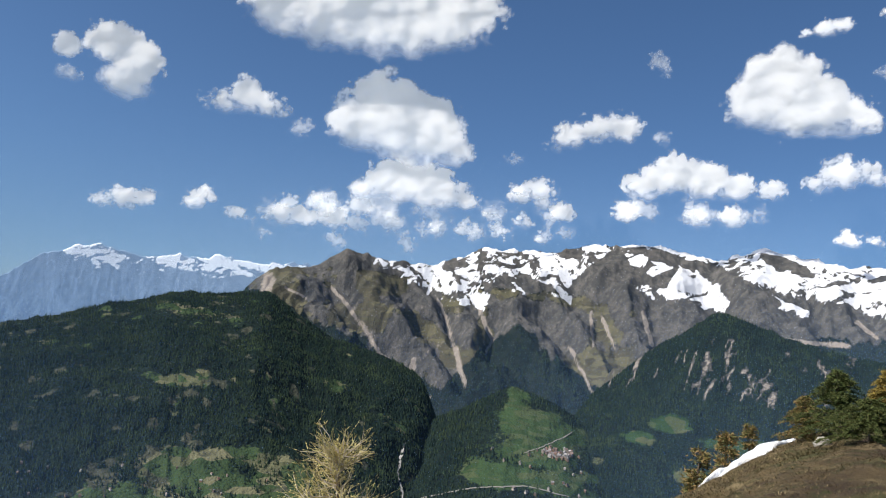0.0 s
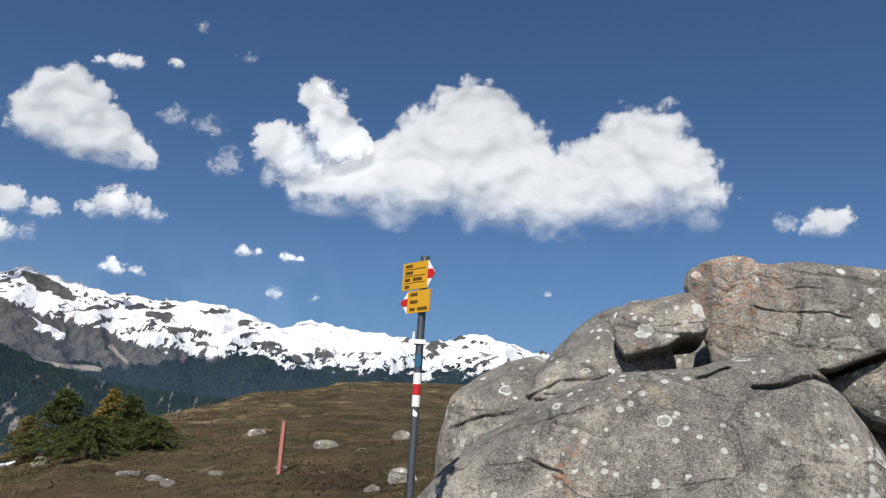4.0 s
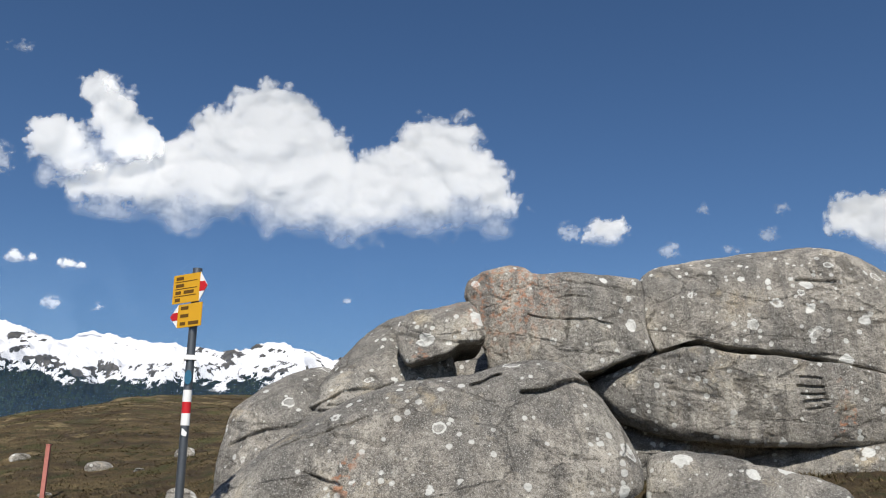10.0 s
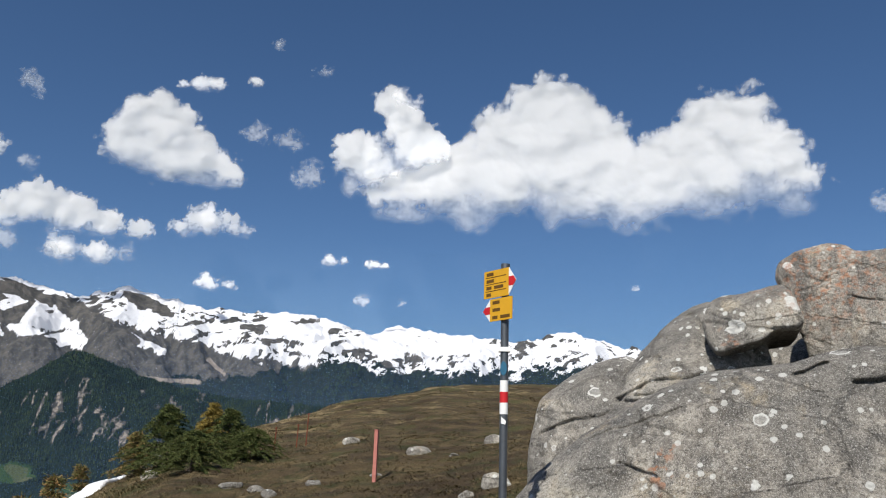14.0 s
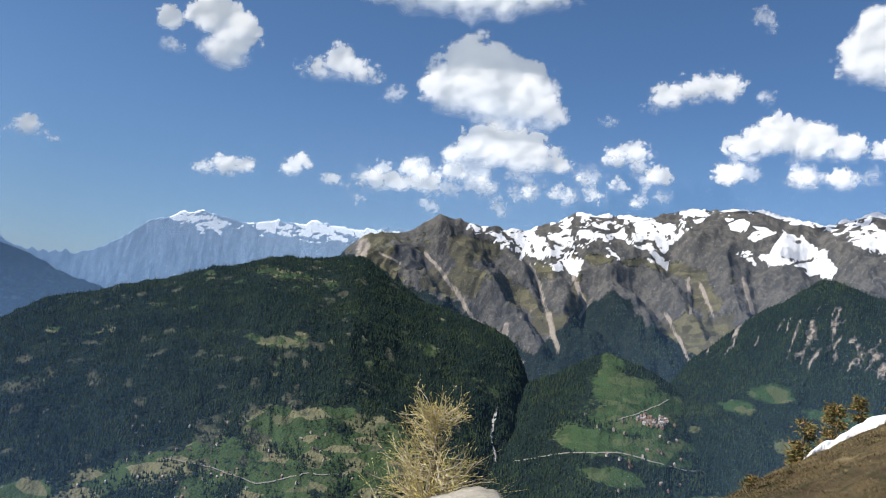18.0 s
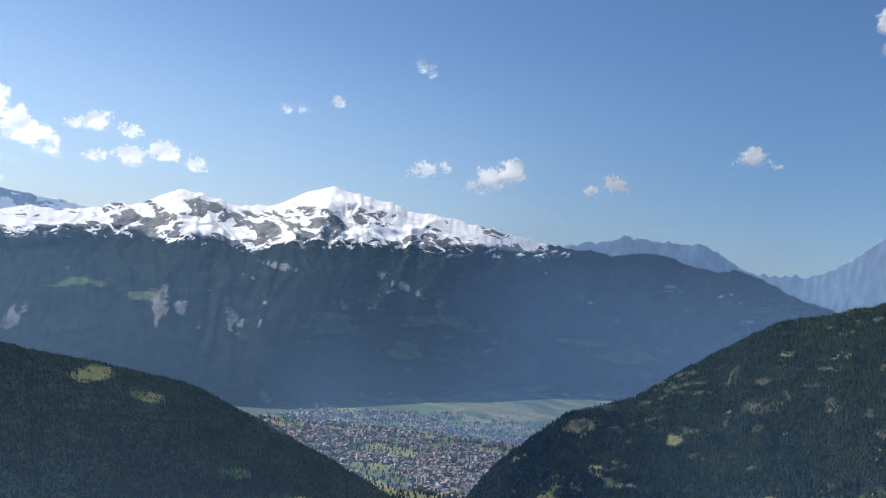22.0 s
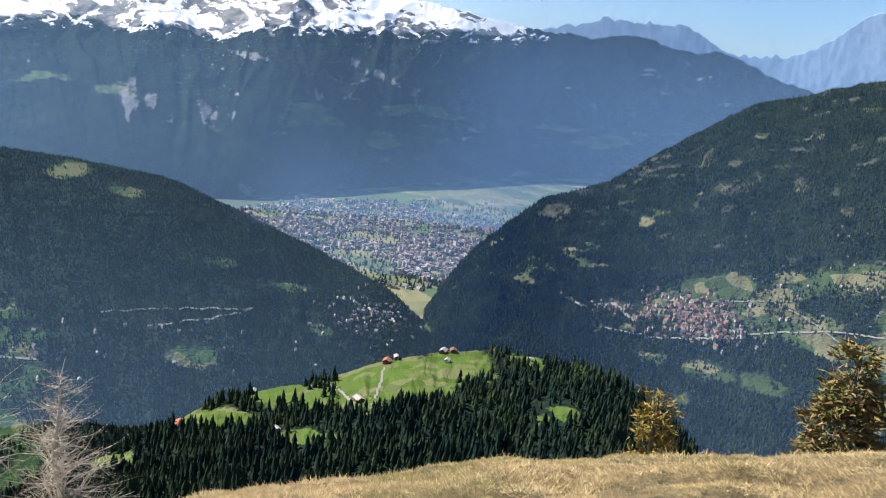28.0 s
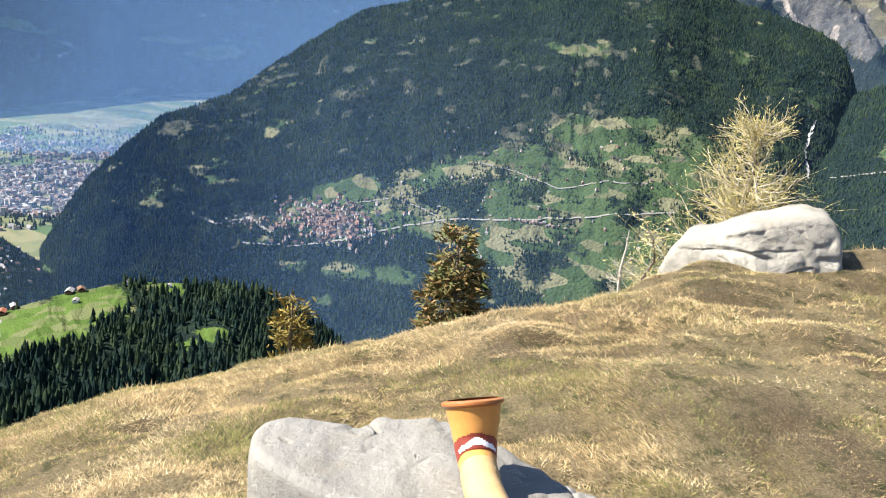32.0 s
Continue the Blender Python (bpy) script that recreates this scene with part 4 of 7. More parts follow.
def ribbon(name, label, mt, line, width, mat, lift=1.2):
    """A track laid along a mountain side through (az, el) points."""
    line = np.array(line, float)
    t = np.linspace(0, len(line) - 1, 14 * len(line))
    az, el = np.interp(t, range(len(line)), line[:, 0]), np.interp(t, range(len(line)), line[:, 1])
    az = az + 0.12 * fbm(t * 1.3, t * 0, 3, 3, 5)
    P = np.array([on_mountain(mt, a, e) for a, e in zip(az, el)])
    P[:, 2] = np.convolve(np.pad(P[:, 2], 2, "edge"), np.ones(5) / 5, "valid") + lift
    d = np.gradient(P[:, :2], axis=0)
    d /= np.linalg.norm(d, axis=1)[:, None] + 1e-9
    # widen along the fall line so that the bench lies level with its slope
    out = P[:, :2] / np.linalg.norm(P[:, :2], axis=1)[:, None]
    A, B = P.copy(), P.copy()
    A[:, :2] += np.stack([-d[:, 1], d[:, 0]], 1) * width / 2
    B[:, :2] -= np.stack([-d[:, 1], d[:, 0]], 1) * width / 2
    A[:, 2] += 0.5 * ((A - P)[:, :2] * out).sum(1)
    B[:, 2] += 0.5 * ((B - P)[:, :2] * out).sum(1)
    V = np.stack([A, B], 1).reshape(-1, 3)
    return thing(name, label, "road", kind="structure", mesh=mesh_of(name, V, grid_faces(len(P), 2), mat))


mat_road = plain_material("pale_gravel_road", (0.2, 0.19, 0.17), 0.9, 0.15, 0.2)
mat_stream = plain_material("stony_stream_bed", (0.34, 0.33, 0.31), 0.9, 0.3, 0.1)
ribbon("road_village", "pale road along the hillside village", ridge, ((104, -17.0), (100, -17.0), (97, -16.5), (93, -15.2), (89, -14.3), (84, -13.8), (79, -12.8), (74, -11.8)), 3.4, mat_road)
ribbon("road_pasture", "gravel track across the pastures", ridge, ((88, -10.2), (85, -10.6), (82, -11.4), (79, -10.4), (76, -10.2)), 2.6, mat_road)
ribbon("road_fields", "pale lane between the fields", ridge, ((97, -14.0), (93.5, -13.2), (91, -13.9), (88, -15.4), (86, -17.5)), 2.6, mat_road)
ribbon("stream_gorge", "white boulder stream bed in a wooded gorge", ridge, ((66.5, -4.5), (66.8, -6.5), (66.2, -8.5), (67, -11), (66.4, -14), (67, -17)), 7, mat_stream)
ribbon("road_spur", "track winding up the green spur", fan, ((65, -8), (61.5, -6.9), (58, -6.4), (54, -6.9), (51.5, -6.6)), 4, mat_road)
ribbon("road_hairpin", "track climbing the green spur", fan, ((58.3, -4.3), (56.6, -3.4), (55.3, -2.5)), 3, mat_road)
ribbon("road_quarry", "pale quarry road above the gorge", ridge, ((107.5, -15.0), (105.5, -15.8), (103.5, -15.2), (102, -16.2)), 7, mat_road)
ribbon("river_gorge", "pale river bed leaving the gorge", shade, ((116.2, -17.0), (115.9, -17.8), (115.6, -18.6)), 9, mat_stream)
ribbon("road_terrace", "pale road through the terraced meadows", shade, ((172, -18.5), (163, -18.6), (156, -19.3), (150, -20.2), (143, -21.2)), 3.4, mat_road)
ribbon("road_zigzag", "track on the dark slope", shade, ((139, -18.4), (133, -18.2), (129, -18.2), (132, -18.9), (136, -19.4)), 3, mat_road)
ribbon("path_knoll_upper", "worn path across the pasture knoll", knoll, ((123.6, -22.8), (122.4, -23.4), (121.4, -24.2)), 3.0, mat_road, 0.5)
ribbon("path_knoll_lower", "worn path below the barns", knoll, ((119.3, -21.6), (119.6, -23.0), (120.1, -24.4)), 2.2, mat_road, 0.5)

# conifers in their thousands
mat_conifer = island_material("conifer_needles", ((0.014, 0.027, 0.023), (0.019, 0.035, 0.027), (0.025, 0.042, 0.028), (0.015, 0.029, 0.025), (0.022, 0.04, 0.026), (0.048, 0.068, 0.03)), 0.95)
# spruce stands and lighter mixed wood
nt = mat_conifer.node_tree
k = Nodes(nt)
bsdf = nt.nodes["Principled BSDF"]
needles = bsdf.inputs["Base Color"].links[0].from_socket
p = k.position()
stand = k.math("ADD", k.math("MULTIPLY", k.noise(p, 0.009, 4, 0.6), 0.6), k.math("MULTIPLY", k.noise(p, 0.03, 4, 0.6), 0.4))
leafy = k.mix(k.noise(p, 0.11, 3), (0.026, 0.042, 0.022), (0.062, 0.085, 0.036))
nt.links.new(k.mix(k.band(stand, 0.47, 0.6, 0.0, 0.75), k.mix(0.28, needles, (0.008, 0.015, 0.017)), leafy), bsdf.inputs["Base Color"])
mat_conifer.node_tree.nodes["Principled BSDF"].inputs["Specular IOR Level"].default_value = 0.0


def cones(P, h, seed, sides=5, tiers=1):
    """Small conifers at the places P: stacked rough cones."""
    rng = np.random.default_rng(seed)
    n = len(P)
    V, F = [], []
    H = h * rng.uniform(0.55, 1.25, n)
    lean = rng.normal(0, 0.03, (n, 2))
    for t in range(tiers):
        lo, hi = t / tiers * 0.8, 1.0 if t == tiers - 1 else (t + 1.45) / tiers * 0.8
        wide = 0.27 * (1 - 0.72 * t / tiers)
        ang = np.arange(sides) / sides * 2 * math.pi + rng.uniform(0, 6, n)[:, None]
        rad = wide * H[:, None] * rng.uniform(0.7, 1.25, (n, sides))
        ring = np.stack([P[:, None, 0] + rad * np.cos(ang), P[:, None, 1] + rad * np.sin(ang), P[:, None, 2] + (lo * H)[:, None] - 0.04 * H[:, None] + 0 * ang], -1)
        tip = np.stack([P[:, 0] + lean[:, 0] * H, P[:, 1] + lean[:, 1] * H, P[:, 2] + hi * H], -1)[:, None]
        v = np.concatenate([ring, tip], 1).reshape(-1, 3)
        b = (np.arange(n) * (sides + 1))[:, None, None] + sum(len(q) for q in V)
        f = np.stack([np.arange(sides), (np.arange(sides) + 1) % sides, np.full(sides, sides)], -1)[None] + b
        V.append(v)
        F.append(f.reshape(-1, 3))
    return np.concatenate(V), np.concatenate(F)


def wood(name, label, mt, n, h, seed, tiers=1, s0=0.0, limit=0.42, crest_extra=0):
    rng = np.random.default_rng(seed)
    na, ns = mt["P"].shape[0], mt["rows"]
    i, j = rng.integers(0, na - 1, n * 3), rng.integers(int(s0 * ns), ns - 1, n * 3)
    if crest_extra:
        i = np.concatenate([i, rng.integers(0, na - 1, crest_extra)])
        j = np.concatenate([j, rng.integers(ns - 4, ns - 1, crest_extra)])
    u, v = rng.random(len(i))[:, None], rng.random(len(i))[:, None]
    P = (mt["P"][i, j] * (1 - u) + mt["P"][i + 1, j] * u) * (1 - v) + mt["P"][i, j + 1] * v
    c = mt["cov"][i, j].max(-1) + 0.35 * (rng.random(len(i)) - 0.5) + 0.6 * fbm(P[:, 0] / 70, P[:, 1] / 70, 0, 4, seed)
    if limit > 2:
        c = 9.5 - 8 * smooth(0.12, 0.3, fbm(P[:, 0] / 45, P[:, 1] / 45, 0, 3, seed))
    P = P[c < limit][: n + crest_extra]
    V, F = cones(P, h, seed + 1, 5, tiers)
    return thing(name, label, "forest", kind="stuff", mesh=mesh_of(name, V, F, mat_conifer, False))


wood("ridge_forest", "dark conifer forest covering the ridge", ridge, 72000, 7.5, 201, crest_extra=1500)
wood("mountainside_forest", "dark conifer forest on the shaded slope", shade, 70000, 5.5, 202, crest_extra=1500)
wood("spur_forest", "dark conifer forest on the spur", spur, 34000, 8, 203, limit=0.35)
wood("ravine_forest", "conifer forest in the ravines beside the pasture spur", fan, 12000, 9, 204)
wood("range_forest", "conifer forest on the lower slopes of the range", dome, 20000, 12, 206, limit=0.1)
wood("knoll_forest", "dark spruce wood round the pasture knoll", knoll, 7500, 13, 205, tiers=3, limit=0.45)

wood("terrace_trees", "hedges and single trees on the terraced meadows", shade, 14000, 6, 207, limit=9.0)
wood("pasture_trees", "hedges and single trees on the pastures", ridge, 11000, 7, 208, limit=9.0)

rng = np.random.default_rng(19)
grove = []
for _ in range(3800):
    az, el = rng.uniform(107, 131), -rng.uniform(9.8, 16.2)
    if el < np.interp(az, (108, 112, 119, 127, 131), (-8.6, -9.1, -9.9, -10.6, -11.6)) - 0.15:
        x, y = polar(az, VALLEY / math.tan(radians(el)))
        grove.append((x, y, FLOOR))
V, F = cones(np.array(grove), 11, 18, 6)
thing("town_trees", "dark green garden and street trees between the houses", "trees", kind="stuff", mesh=mesh_of("town_trees", V, F, mat_conifer, False))

# barns on the knoll
mat_timber = plain_material("weathered_timber", (0.16, 0.09, 0.055), 0.85, 0.4, 1.2)
mat_redroof = plain_material("rusty_red_roof", (0.32, 0.11, 0.06), 0.8, 0.3, 1.0)
mat_greyroof = plain_material("grey_shingle_roof", (0.3, 0.28, 0.26), 0.8, 0.3, 1.0)
mat_plaster = plain_material("pale_plaster", (0.62, 0.6, 0.55), 0.9, 0.1, 1.0)


def barn(az, el, w, d, h, turn, roof, wall, label):
    p = on_mountain(knoll, az, el)
    ob = thing("barn", label, "barn", pose(p[0], p[1], p[2] - 0.6, 0, 0, turn), group="barns on the knoll")
    part("wall", mesh_of("wall", HOUSE_W * (w / 2, d / 2, h + 0.6), HOUSE_F, wall, False), ob)
    V = np.array([(sx * w * 0.58, sy * d * 0.6, h + 0.55 + dz) for dz in (0, 0.25) for sx in (-1, 1) for sy in (-1, 1)] + [(sx * w * 0.58, 0, h + 0.55 + d * 0.32 + dz) for dz in (0, 0.25) for sx in (-1, 1)])
    F = [(0, 2, 9, 8), (3, 1, 8, 9), (4, 10, 11, 6), (7, 11, 10, 5), (0, 4, 6, 2), (1, 3, 7, 5), (0, 8, 10, 4), (1, 5, 10, 8), (2, 6, 11, 9), (3, 9, 11, 7)]
    part("roof", mesh_of("roof", V, F, roof, False), ob)
    door = HOUSE_W * (w * 0.12, 0.12, h * 0.6) + np.array((w * 0.1, -d / 2 - 0.02, 0.6))
    part("door", mesh_of("door", door, HOUSE_F, mat_timber, False), ob)
    for dx in (-0.3, 0.32):
        win = HOUSE_W * (w * 0.06, 0.1, h * 0.25) + np.array((w * dx, -d / 2 - 0.02, 0.6 + h * 0.5))
        part("window", mesh_of("window", win, HOUSE_F, mat_greyroof, False), ob)


for row in ((119.2, -21.25, 9, 7, 3.5, 20, mat_redroof, mat_timber, "timber barn with a rusty red roof on the pasture"), (118.5, -20.9, 8, 6, 3, 35, mat_greyroof, mat_timber, "small timber barn with a grey roof"),
            (121.0, -24.0, 9, 7, 3.5, 60, mat_greyroof, mat_timber, "brown timber barn beside the worn path"), (115.1, -20.2, 9, 7, 3, 10, mat_greyroof, mat_timber, "dark hay barn on the knoll top"),
            (114.4, -20.1, 8, 7, 3, 30, mat_timber, mat_timber, "dark hay barn under the wood"), (114.8, -20.75, 7, 5, 2.5, 10, mat_greyroof, mat_plaster, "pale-roofed hut on the pasture"),
            (111.5, -19.75, 7, 5, 3, 0, mat_greyroof, mat_plaster, "white hut at the wood's edge"), (108.8, -20.0, 5, 5, 3, 0, mat_greyroof, mat_plaster, "small white hut in the wood"),
            (128.7, -23.5, 8, 6, 3, 40, mat_greyroof, mat_timber, "grey-roofed barn on the lower meadow"), (133.8, -25.9, 14, 7, 3.5, 30, mat_redroof, mat_timber, "long red-roofed farmhouse on the lower meadow"),
            (126.9, -26.2, 7, 5, 3, 60, mat_greyroof, mat_plaster, "pale hut beside the meadow track")):
    barn(*row)

# ---- cumulus clouds ----
mat_cloud = bpy.data.materials.new("cloud_vapour")
mat_cloud.use_nodes = True
nt = mat_cloud.node_tree
nt.nodes.remove(nt.nodes["Principled BSDF"])
k = Nodes(nt)
p = k.position()
at = nt.nodes.new("ShaderNodeAttribute")
at.attribute_name = "cover"
sep = k.add("SeparateColor")
nt.links.new(at.outputs["Color"], sep.inputs[0])
grain = k.noise(p, 0.014, 8, 0.6)
thick = k.math("ADD", sep.outputs["Red"], k.math("MULTIPLY", k.math("SUBTRACT", grain, 0.5), k.band(sep.outputs["Red"], 0.0, 0.9, 0.28, 0.08)))
soft_lobes = k.bump(k.noise(p, 0.0055, 1.5, 0.35), 1.0, 230.0)
dif, clear, veil = k.add("BsdfDiffuse", Color=(0.2, 0.195, 0.187)), k.add("BsdfTransparent"), k.add("MixShader")
nt.links.new(soft_lobes, dif.inputs["Normal"])
# Upward-lit diffuse and a faint emission stand in for light scattered inside the cloud.
up = k.add("CombineXYZ", Z=1.0)
many, thru = k.add("BsdfDiffuse", Color=(0.125, 0.123, 0.12)), k.add("BsdfTranslucent", Color=(0.98, 0.965, 0.94))
nt.links.new(up.outputs[0], many.inputs["Normal"])
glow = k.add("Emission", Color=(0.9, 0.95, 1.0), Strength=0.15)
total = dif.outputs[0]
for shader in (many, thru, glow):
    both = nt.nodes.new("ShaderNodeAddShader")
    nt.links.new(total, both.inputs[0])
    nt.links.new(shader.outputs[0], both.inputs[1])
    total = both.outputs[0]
nt.links.new(k.band(thick, 0.06, 0.94), veil.inputs[0])
nt.links.new(clear.outputs[0], veil.inputs[1])
nt.links.new(total, veil.inputs[2])
nt.links.new(veil.outputs[0], nt.nodes["Material Output"].inputs["Surface"])


def billow(x, y, z, octaves, seed):
    """Rounded swellings with sharp creases, 0 to 1."""
    total, amp, norm = 0, 1.0, 0
    for o in range(octaves):
        total = total + amp * np.abs(2 * vnoise(x * 2 ** o, y * 2 ** o, z * 2 ** o, seed + o) - 1)
        norm += amp
        amp *= 0.55
    return total / norm


def cloud(blobs, seed, wisp=False, dist=4100.0, thin=1.0):
    """A cumulus from round masses (az, el, radius in degrees): a swelling cauliflower top, a soft flat base and frayed flanks. thin: how dense it is."""
    b = np.array(blobs)
    rm = b[:, 2].max()
    small = rm < 1.25
    step = 0.07 if rm > 1.5 else 0.05
    pad = rm * 1.5
    a, e = np.meshgrid(np.arange((b[:, 0] - b[:, 2]).min() - pad, (b[:, 0] + b[:, 2]).max() + pad, step), np.arange((b[:, 1] - b[:, 2]).min() - pad, (b[:, 1] + b[:, 2]).max() + pad, step), indexing="ij")
    q = 1.0 / max(0.6, rm * 0.8)
    loose = 0.9 if wisp else (0.6 if small else 0.34)
    wa = a + rm * loose * fbm(a * q, e * q, seed, 4, seed, 0.55)
    we = e + rm * loose * 0.7 * fbm(a * q, e * q, seed + 40, 4, seed + 9, 0.55)
    s = np.full(a.shape, -9.0)
    for az, el, rad in blobs:
        de = we - el
        d = np.sqrt(((wa - az) * math.cos(radians(el)) * 0.92) ** 2 + np.where(de < 0, de * 1.25, de) ** 2)
        v = rad * 1.5 - d
        hi = np.maximum(s, v)
        s = hi + 0.125 * rm * np.exp(-np.abs(s - v) / (0.35 * rm))
    # flat base under the masses round it
    wgt = np.exp(-((a[..., None] - b[:, 0]) / (b[:, 2] * 1.6)) ** 2) + 1e-5
    low = (wgt * (b[:, 1] - 0.95 * b[:, 2])).sum(-1) / wgt.sum(-1)
    if not wisp:
        low = 0.45 * low + 0.55 * (np.sort(b[:, 1] - 0.95 * b[:, 2])[:max(1, len(b) // 2)].mean())
        flat = (e - low) * 0.9 + rm * 0.3 * fbm(a * q * 1.5, e * q * 2, seed, 4, seed + 60)
        kk = rm * 0.45
        s = -kk * np.logaddexp(-s / kk, -(flat + 0.25 * rm) / kk)
    fine = 3 if small else 4
    puffs = billow(a * q * 1.6, e * q * 1.6, seed * 0.7, fine, seed + 21)
    round_ = 0.45 + 0.5 * fbm(a * q * 1.6, e * q * 1.6, seed * 0.7, 1, seed + 21)
    fray = fbm(a * q * 2.0, e * q * 2.6, seed, fine, seed + 70, 0.6)
    s0 = s + rm * 0.3 * (round_ - 0.42)
    ragged = rm * (0.62 * (puffs - 0.42) + (0.5 if wisp else (0.22 if small else 0.12)) * fray)
    crown = np.where(s + ragged > 0.1 * rm, e, low).max(1)
    kern = np.hanning(max(5, int(rm / step) | 1))
    crown = np.convolve(np.pad(crown, len(kern) // 2, "edge"), kern / kern.sum(), "valid")[:, None]
    tall = np.clip(crown - low, 0.3 * rm, 9)
    rise = np.clip((e - low) / tall, 0, 1)
    s = s + ragged * (1.0 if wisp else 0.25 + 0.75 * smooth(0.1, 0.45, rise))
    # crisp crowns, soft flanks and bases
    soft = rm * 1.4 if wisp else rm * (1.2 if small else 0.75) * (1 - 0.6 * smooth(0.15, 0.75, rise)) + 0.12
    dens = smooth(0, 1, np.clip(s / soft, 0, 1)) * thin * (0.5 if wisp else (0.92 if small else 1.0))
    body = np.clip(s0 / (rm * 1.25), 0.0, 1.0)
    dome_ = 1 - (1 - body) ** 2
    wide = dist * np.tan(np.radians(rm))
    h = wide * (0.06 * dome_ + 0.05 * dome_ * round_) + 0.1 * dist * np.tan(np.radians(tall)) * np.sin(np.pi * rise ** 0.8) * dome_
    r = dist - h + 0.45 * dist * np.radians(e - low)
    x, y = polar(a, r)
    z = r * np.tan(np.radians(e)) + EYE
    F = grid_faces(*a.shape)[:, ::-1]
    F = F[dens.ravel()[F].max(1) > 0.015]
    used = np.unique(F)
    new_id = np.zeros(a.size, np.int64)
    new_id[used] = np.arange(len(used))
    V = np.stack([x, y, z], -1).reshape(-1, 3)[used]
    label = "thin white wisps of fair-weather cloud" if wisp else ("towering white cumulus cloud with a grey base" if rm > 1.5 else "small white fair-weather cloud")
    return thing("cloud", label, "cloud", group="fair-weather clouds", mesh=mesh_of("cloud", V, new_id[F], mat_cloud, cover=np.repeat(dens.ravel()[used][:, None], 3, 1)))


cloud(((15, 24, 2.2), (17.5, 22.3, 2.0), (20.7, 20.0, 1.9), (23.5, 19.0, 1.8), (26.5, 18.2, 1.3), (14, 20, 2.8), (10.7, 18.8, 2.5), (6.5, 19.2, 2.3), (2.8, 22.7, 1.7), (4.3, 20.8, 2.2), (0.8, 20.2, 2.1), (-1.4, 18.3, 1.5), (18, 18.8, 2.2), (12.5, 22, 1.8), (8.5, 18.2, 2.4), (21.5, 17.8, 1.9), (3.5, 18.4, 2.2), (25.2, 17.5, 1.4), (13, 17.8, 2.4), (3, 16.7, 2.0), (9, 16.5, 2.2), (15, 16.5, 2.2), (21, 16.6, 1.9), (26, 17.0, 1.6), (-1, 17, 1.6)), 1)
cloud(((27, 24.6, 0.9), (25.6, 23.2, 1.1), (29, 20.8, 1.4), (29.3, 17.8, 1.3), (24.8, 21.5, 1.5), (27.5, 19.4, 1.4)), 2)
cloud(((32.6, 19.2, 0.9), (34.3, 21.3, 0.8), (36.4, 21.6, 0.8)), 3, True)
cloud(((43.4, 21.1, 1.8), (44.6, 19.6, 1.6), (41.2, 19.4, 1.8), (38.8, 18.5, 1.3), (42.2, 18.6, 1.7)), 4)
cloud(((-31.7, 18.0, 1.3), (-30.4, 16.2, 1.8), (-25.4, 15.9, 1.3), (-28, 14.9, 1.9), (-33, 14.0, 1.8), (-31.5, 12.8, 2.0), (-35.3, 12.8, 1.3)), 5)
cloud(((-41.3, 12.9, 2.1), (-39.2, 11.9, 1.5), (-43.6, 12.0, 1.5), (-37.6, 12.0, 1.0)), 6)
cloud(((-38.9, 9.5, 0.9), (-40.6, 9.4, 0.8)), 7)
cloud(((-49.9, 11.0, 1.8), (-47.2, 10.4, 1.3), (-53, 11, 2.0)), 8)
cloud(((-9.5, 16.3, 1.1), (-8.3, 16.2, 0.7)), 9)
cloud(((-6.7, 16.6, 0.6),), 10, True)
cloud(((70.4, 17.6, 2.1), (72.3, 16.4, 1.8), (67.6, 16.4, 2.1), (65.3, 15.4, 1.3), (69, 15.2, 1.9)), 11)
cloud(((78.7, 22.9, 2.0), (75.5, 22.6, 2.1), (72.5, 22.3, 2.1), (69.5, 23.1, 2.0), (66.7, 24.0, 2.0), (64.5, 25.0, 1.4), (73, 24.6, 2.2), (78, 25, 2.0)), 12)
cloud(((69.3, 12.9, 1.5), (66.7, 12.7, 1.5), (71.4, 12.1, 1.0), (64.4, 12.1, 0.9)), 13)
cloud(((89.4, 18.7, 1.2), (88.2, 16.4, 1.3), (87.4, 18.0, 1.1), (88.0, 14.6, 0.6)), 14)
cloud(((91.7, 16.0, 0.7), (92.1, 17.9, 0.7)), 15)
cloud(((80.2, 17.1, 1.1), (82, 16.3, 0.9), (78.6, 16.5, 0.9)), 16)
cloud(((76.3, 15.8, 0.7),), 17, True)
cloud(((57.2, 17.3, 1.0), (55.5, 17.9, 0.9), (53.6, 18.0, 1.0), (58.2, 16.4, 0.7)), 18)
cloud(((51, 17.6, 0.6), (61, 15.6, 0.5)), 19, True)
cloud(((50, 15.0, 1.3), (47.8, 14.6, 1.2), (45.9, 14.3, 1.0), (51.9, 14.0, 1.0), (43.6, 14.2, 0.8)), 20)
cloud(((39.2, 15.3, 1.1), (40.6, 14.6, 0.8), (37.3, 15.0, 0.8)), 21)
cloud(((87, 9.0, 0.8), (85.7, 9.5, 0.6), (88.3, 8.7, 0.6)), 22)
cloud(((82.5, 9.7, 0.7), (81.9, 10.4, 0.5), (80, 9.3, 0.6)), 23)
cloud(((76.8, 9.6, 0.9), (75.2, 9.7, 0.8), (73.4, 10, 0.9)), 24)
cloud(((71.6, 10, 0.9), (69, 10.1, 1.0), (66.2, 10.2, 0.8), (78.5, 9.2, 0.6)), 25, True)
cloud(((59.2, 13.4, 0.9), (60.6, 13.2, 0.6)), 26)
cloud(((57.5, 12.0, 0.7), (62.3, 11.3, 0.6), (53, 12.5, 0.8), (60, 11.2, 0.6)), 27)
cloud(((48.3, 12.3, 0.8), (46, 12.4, 0.8)), 28)
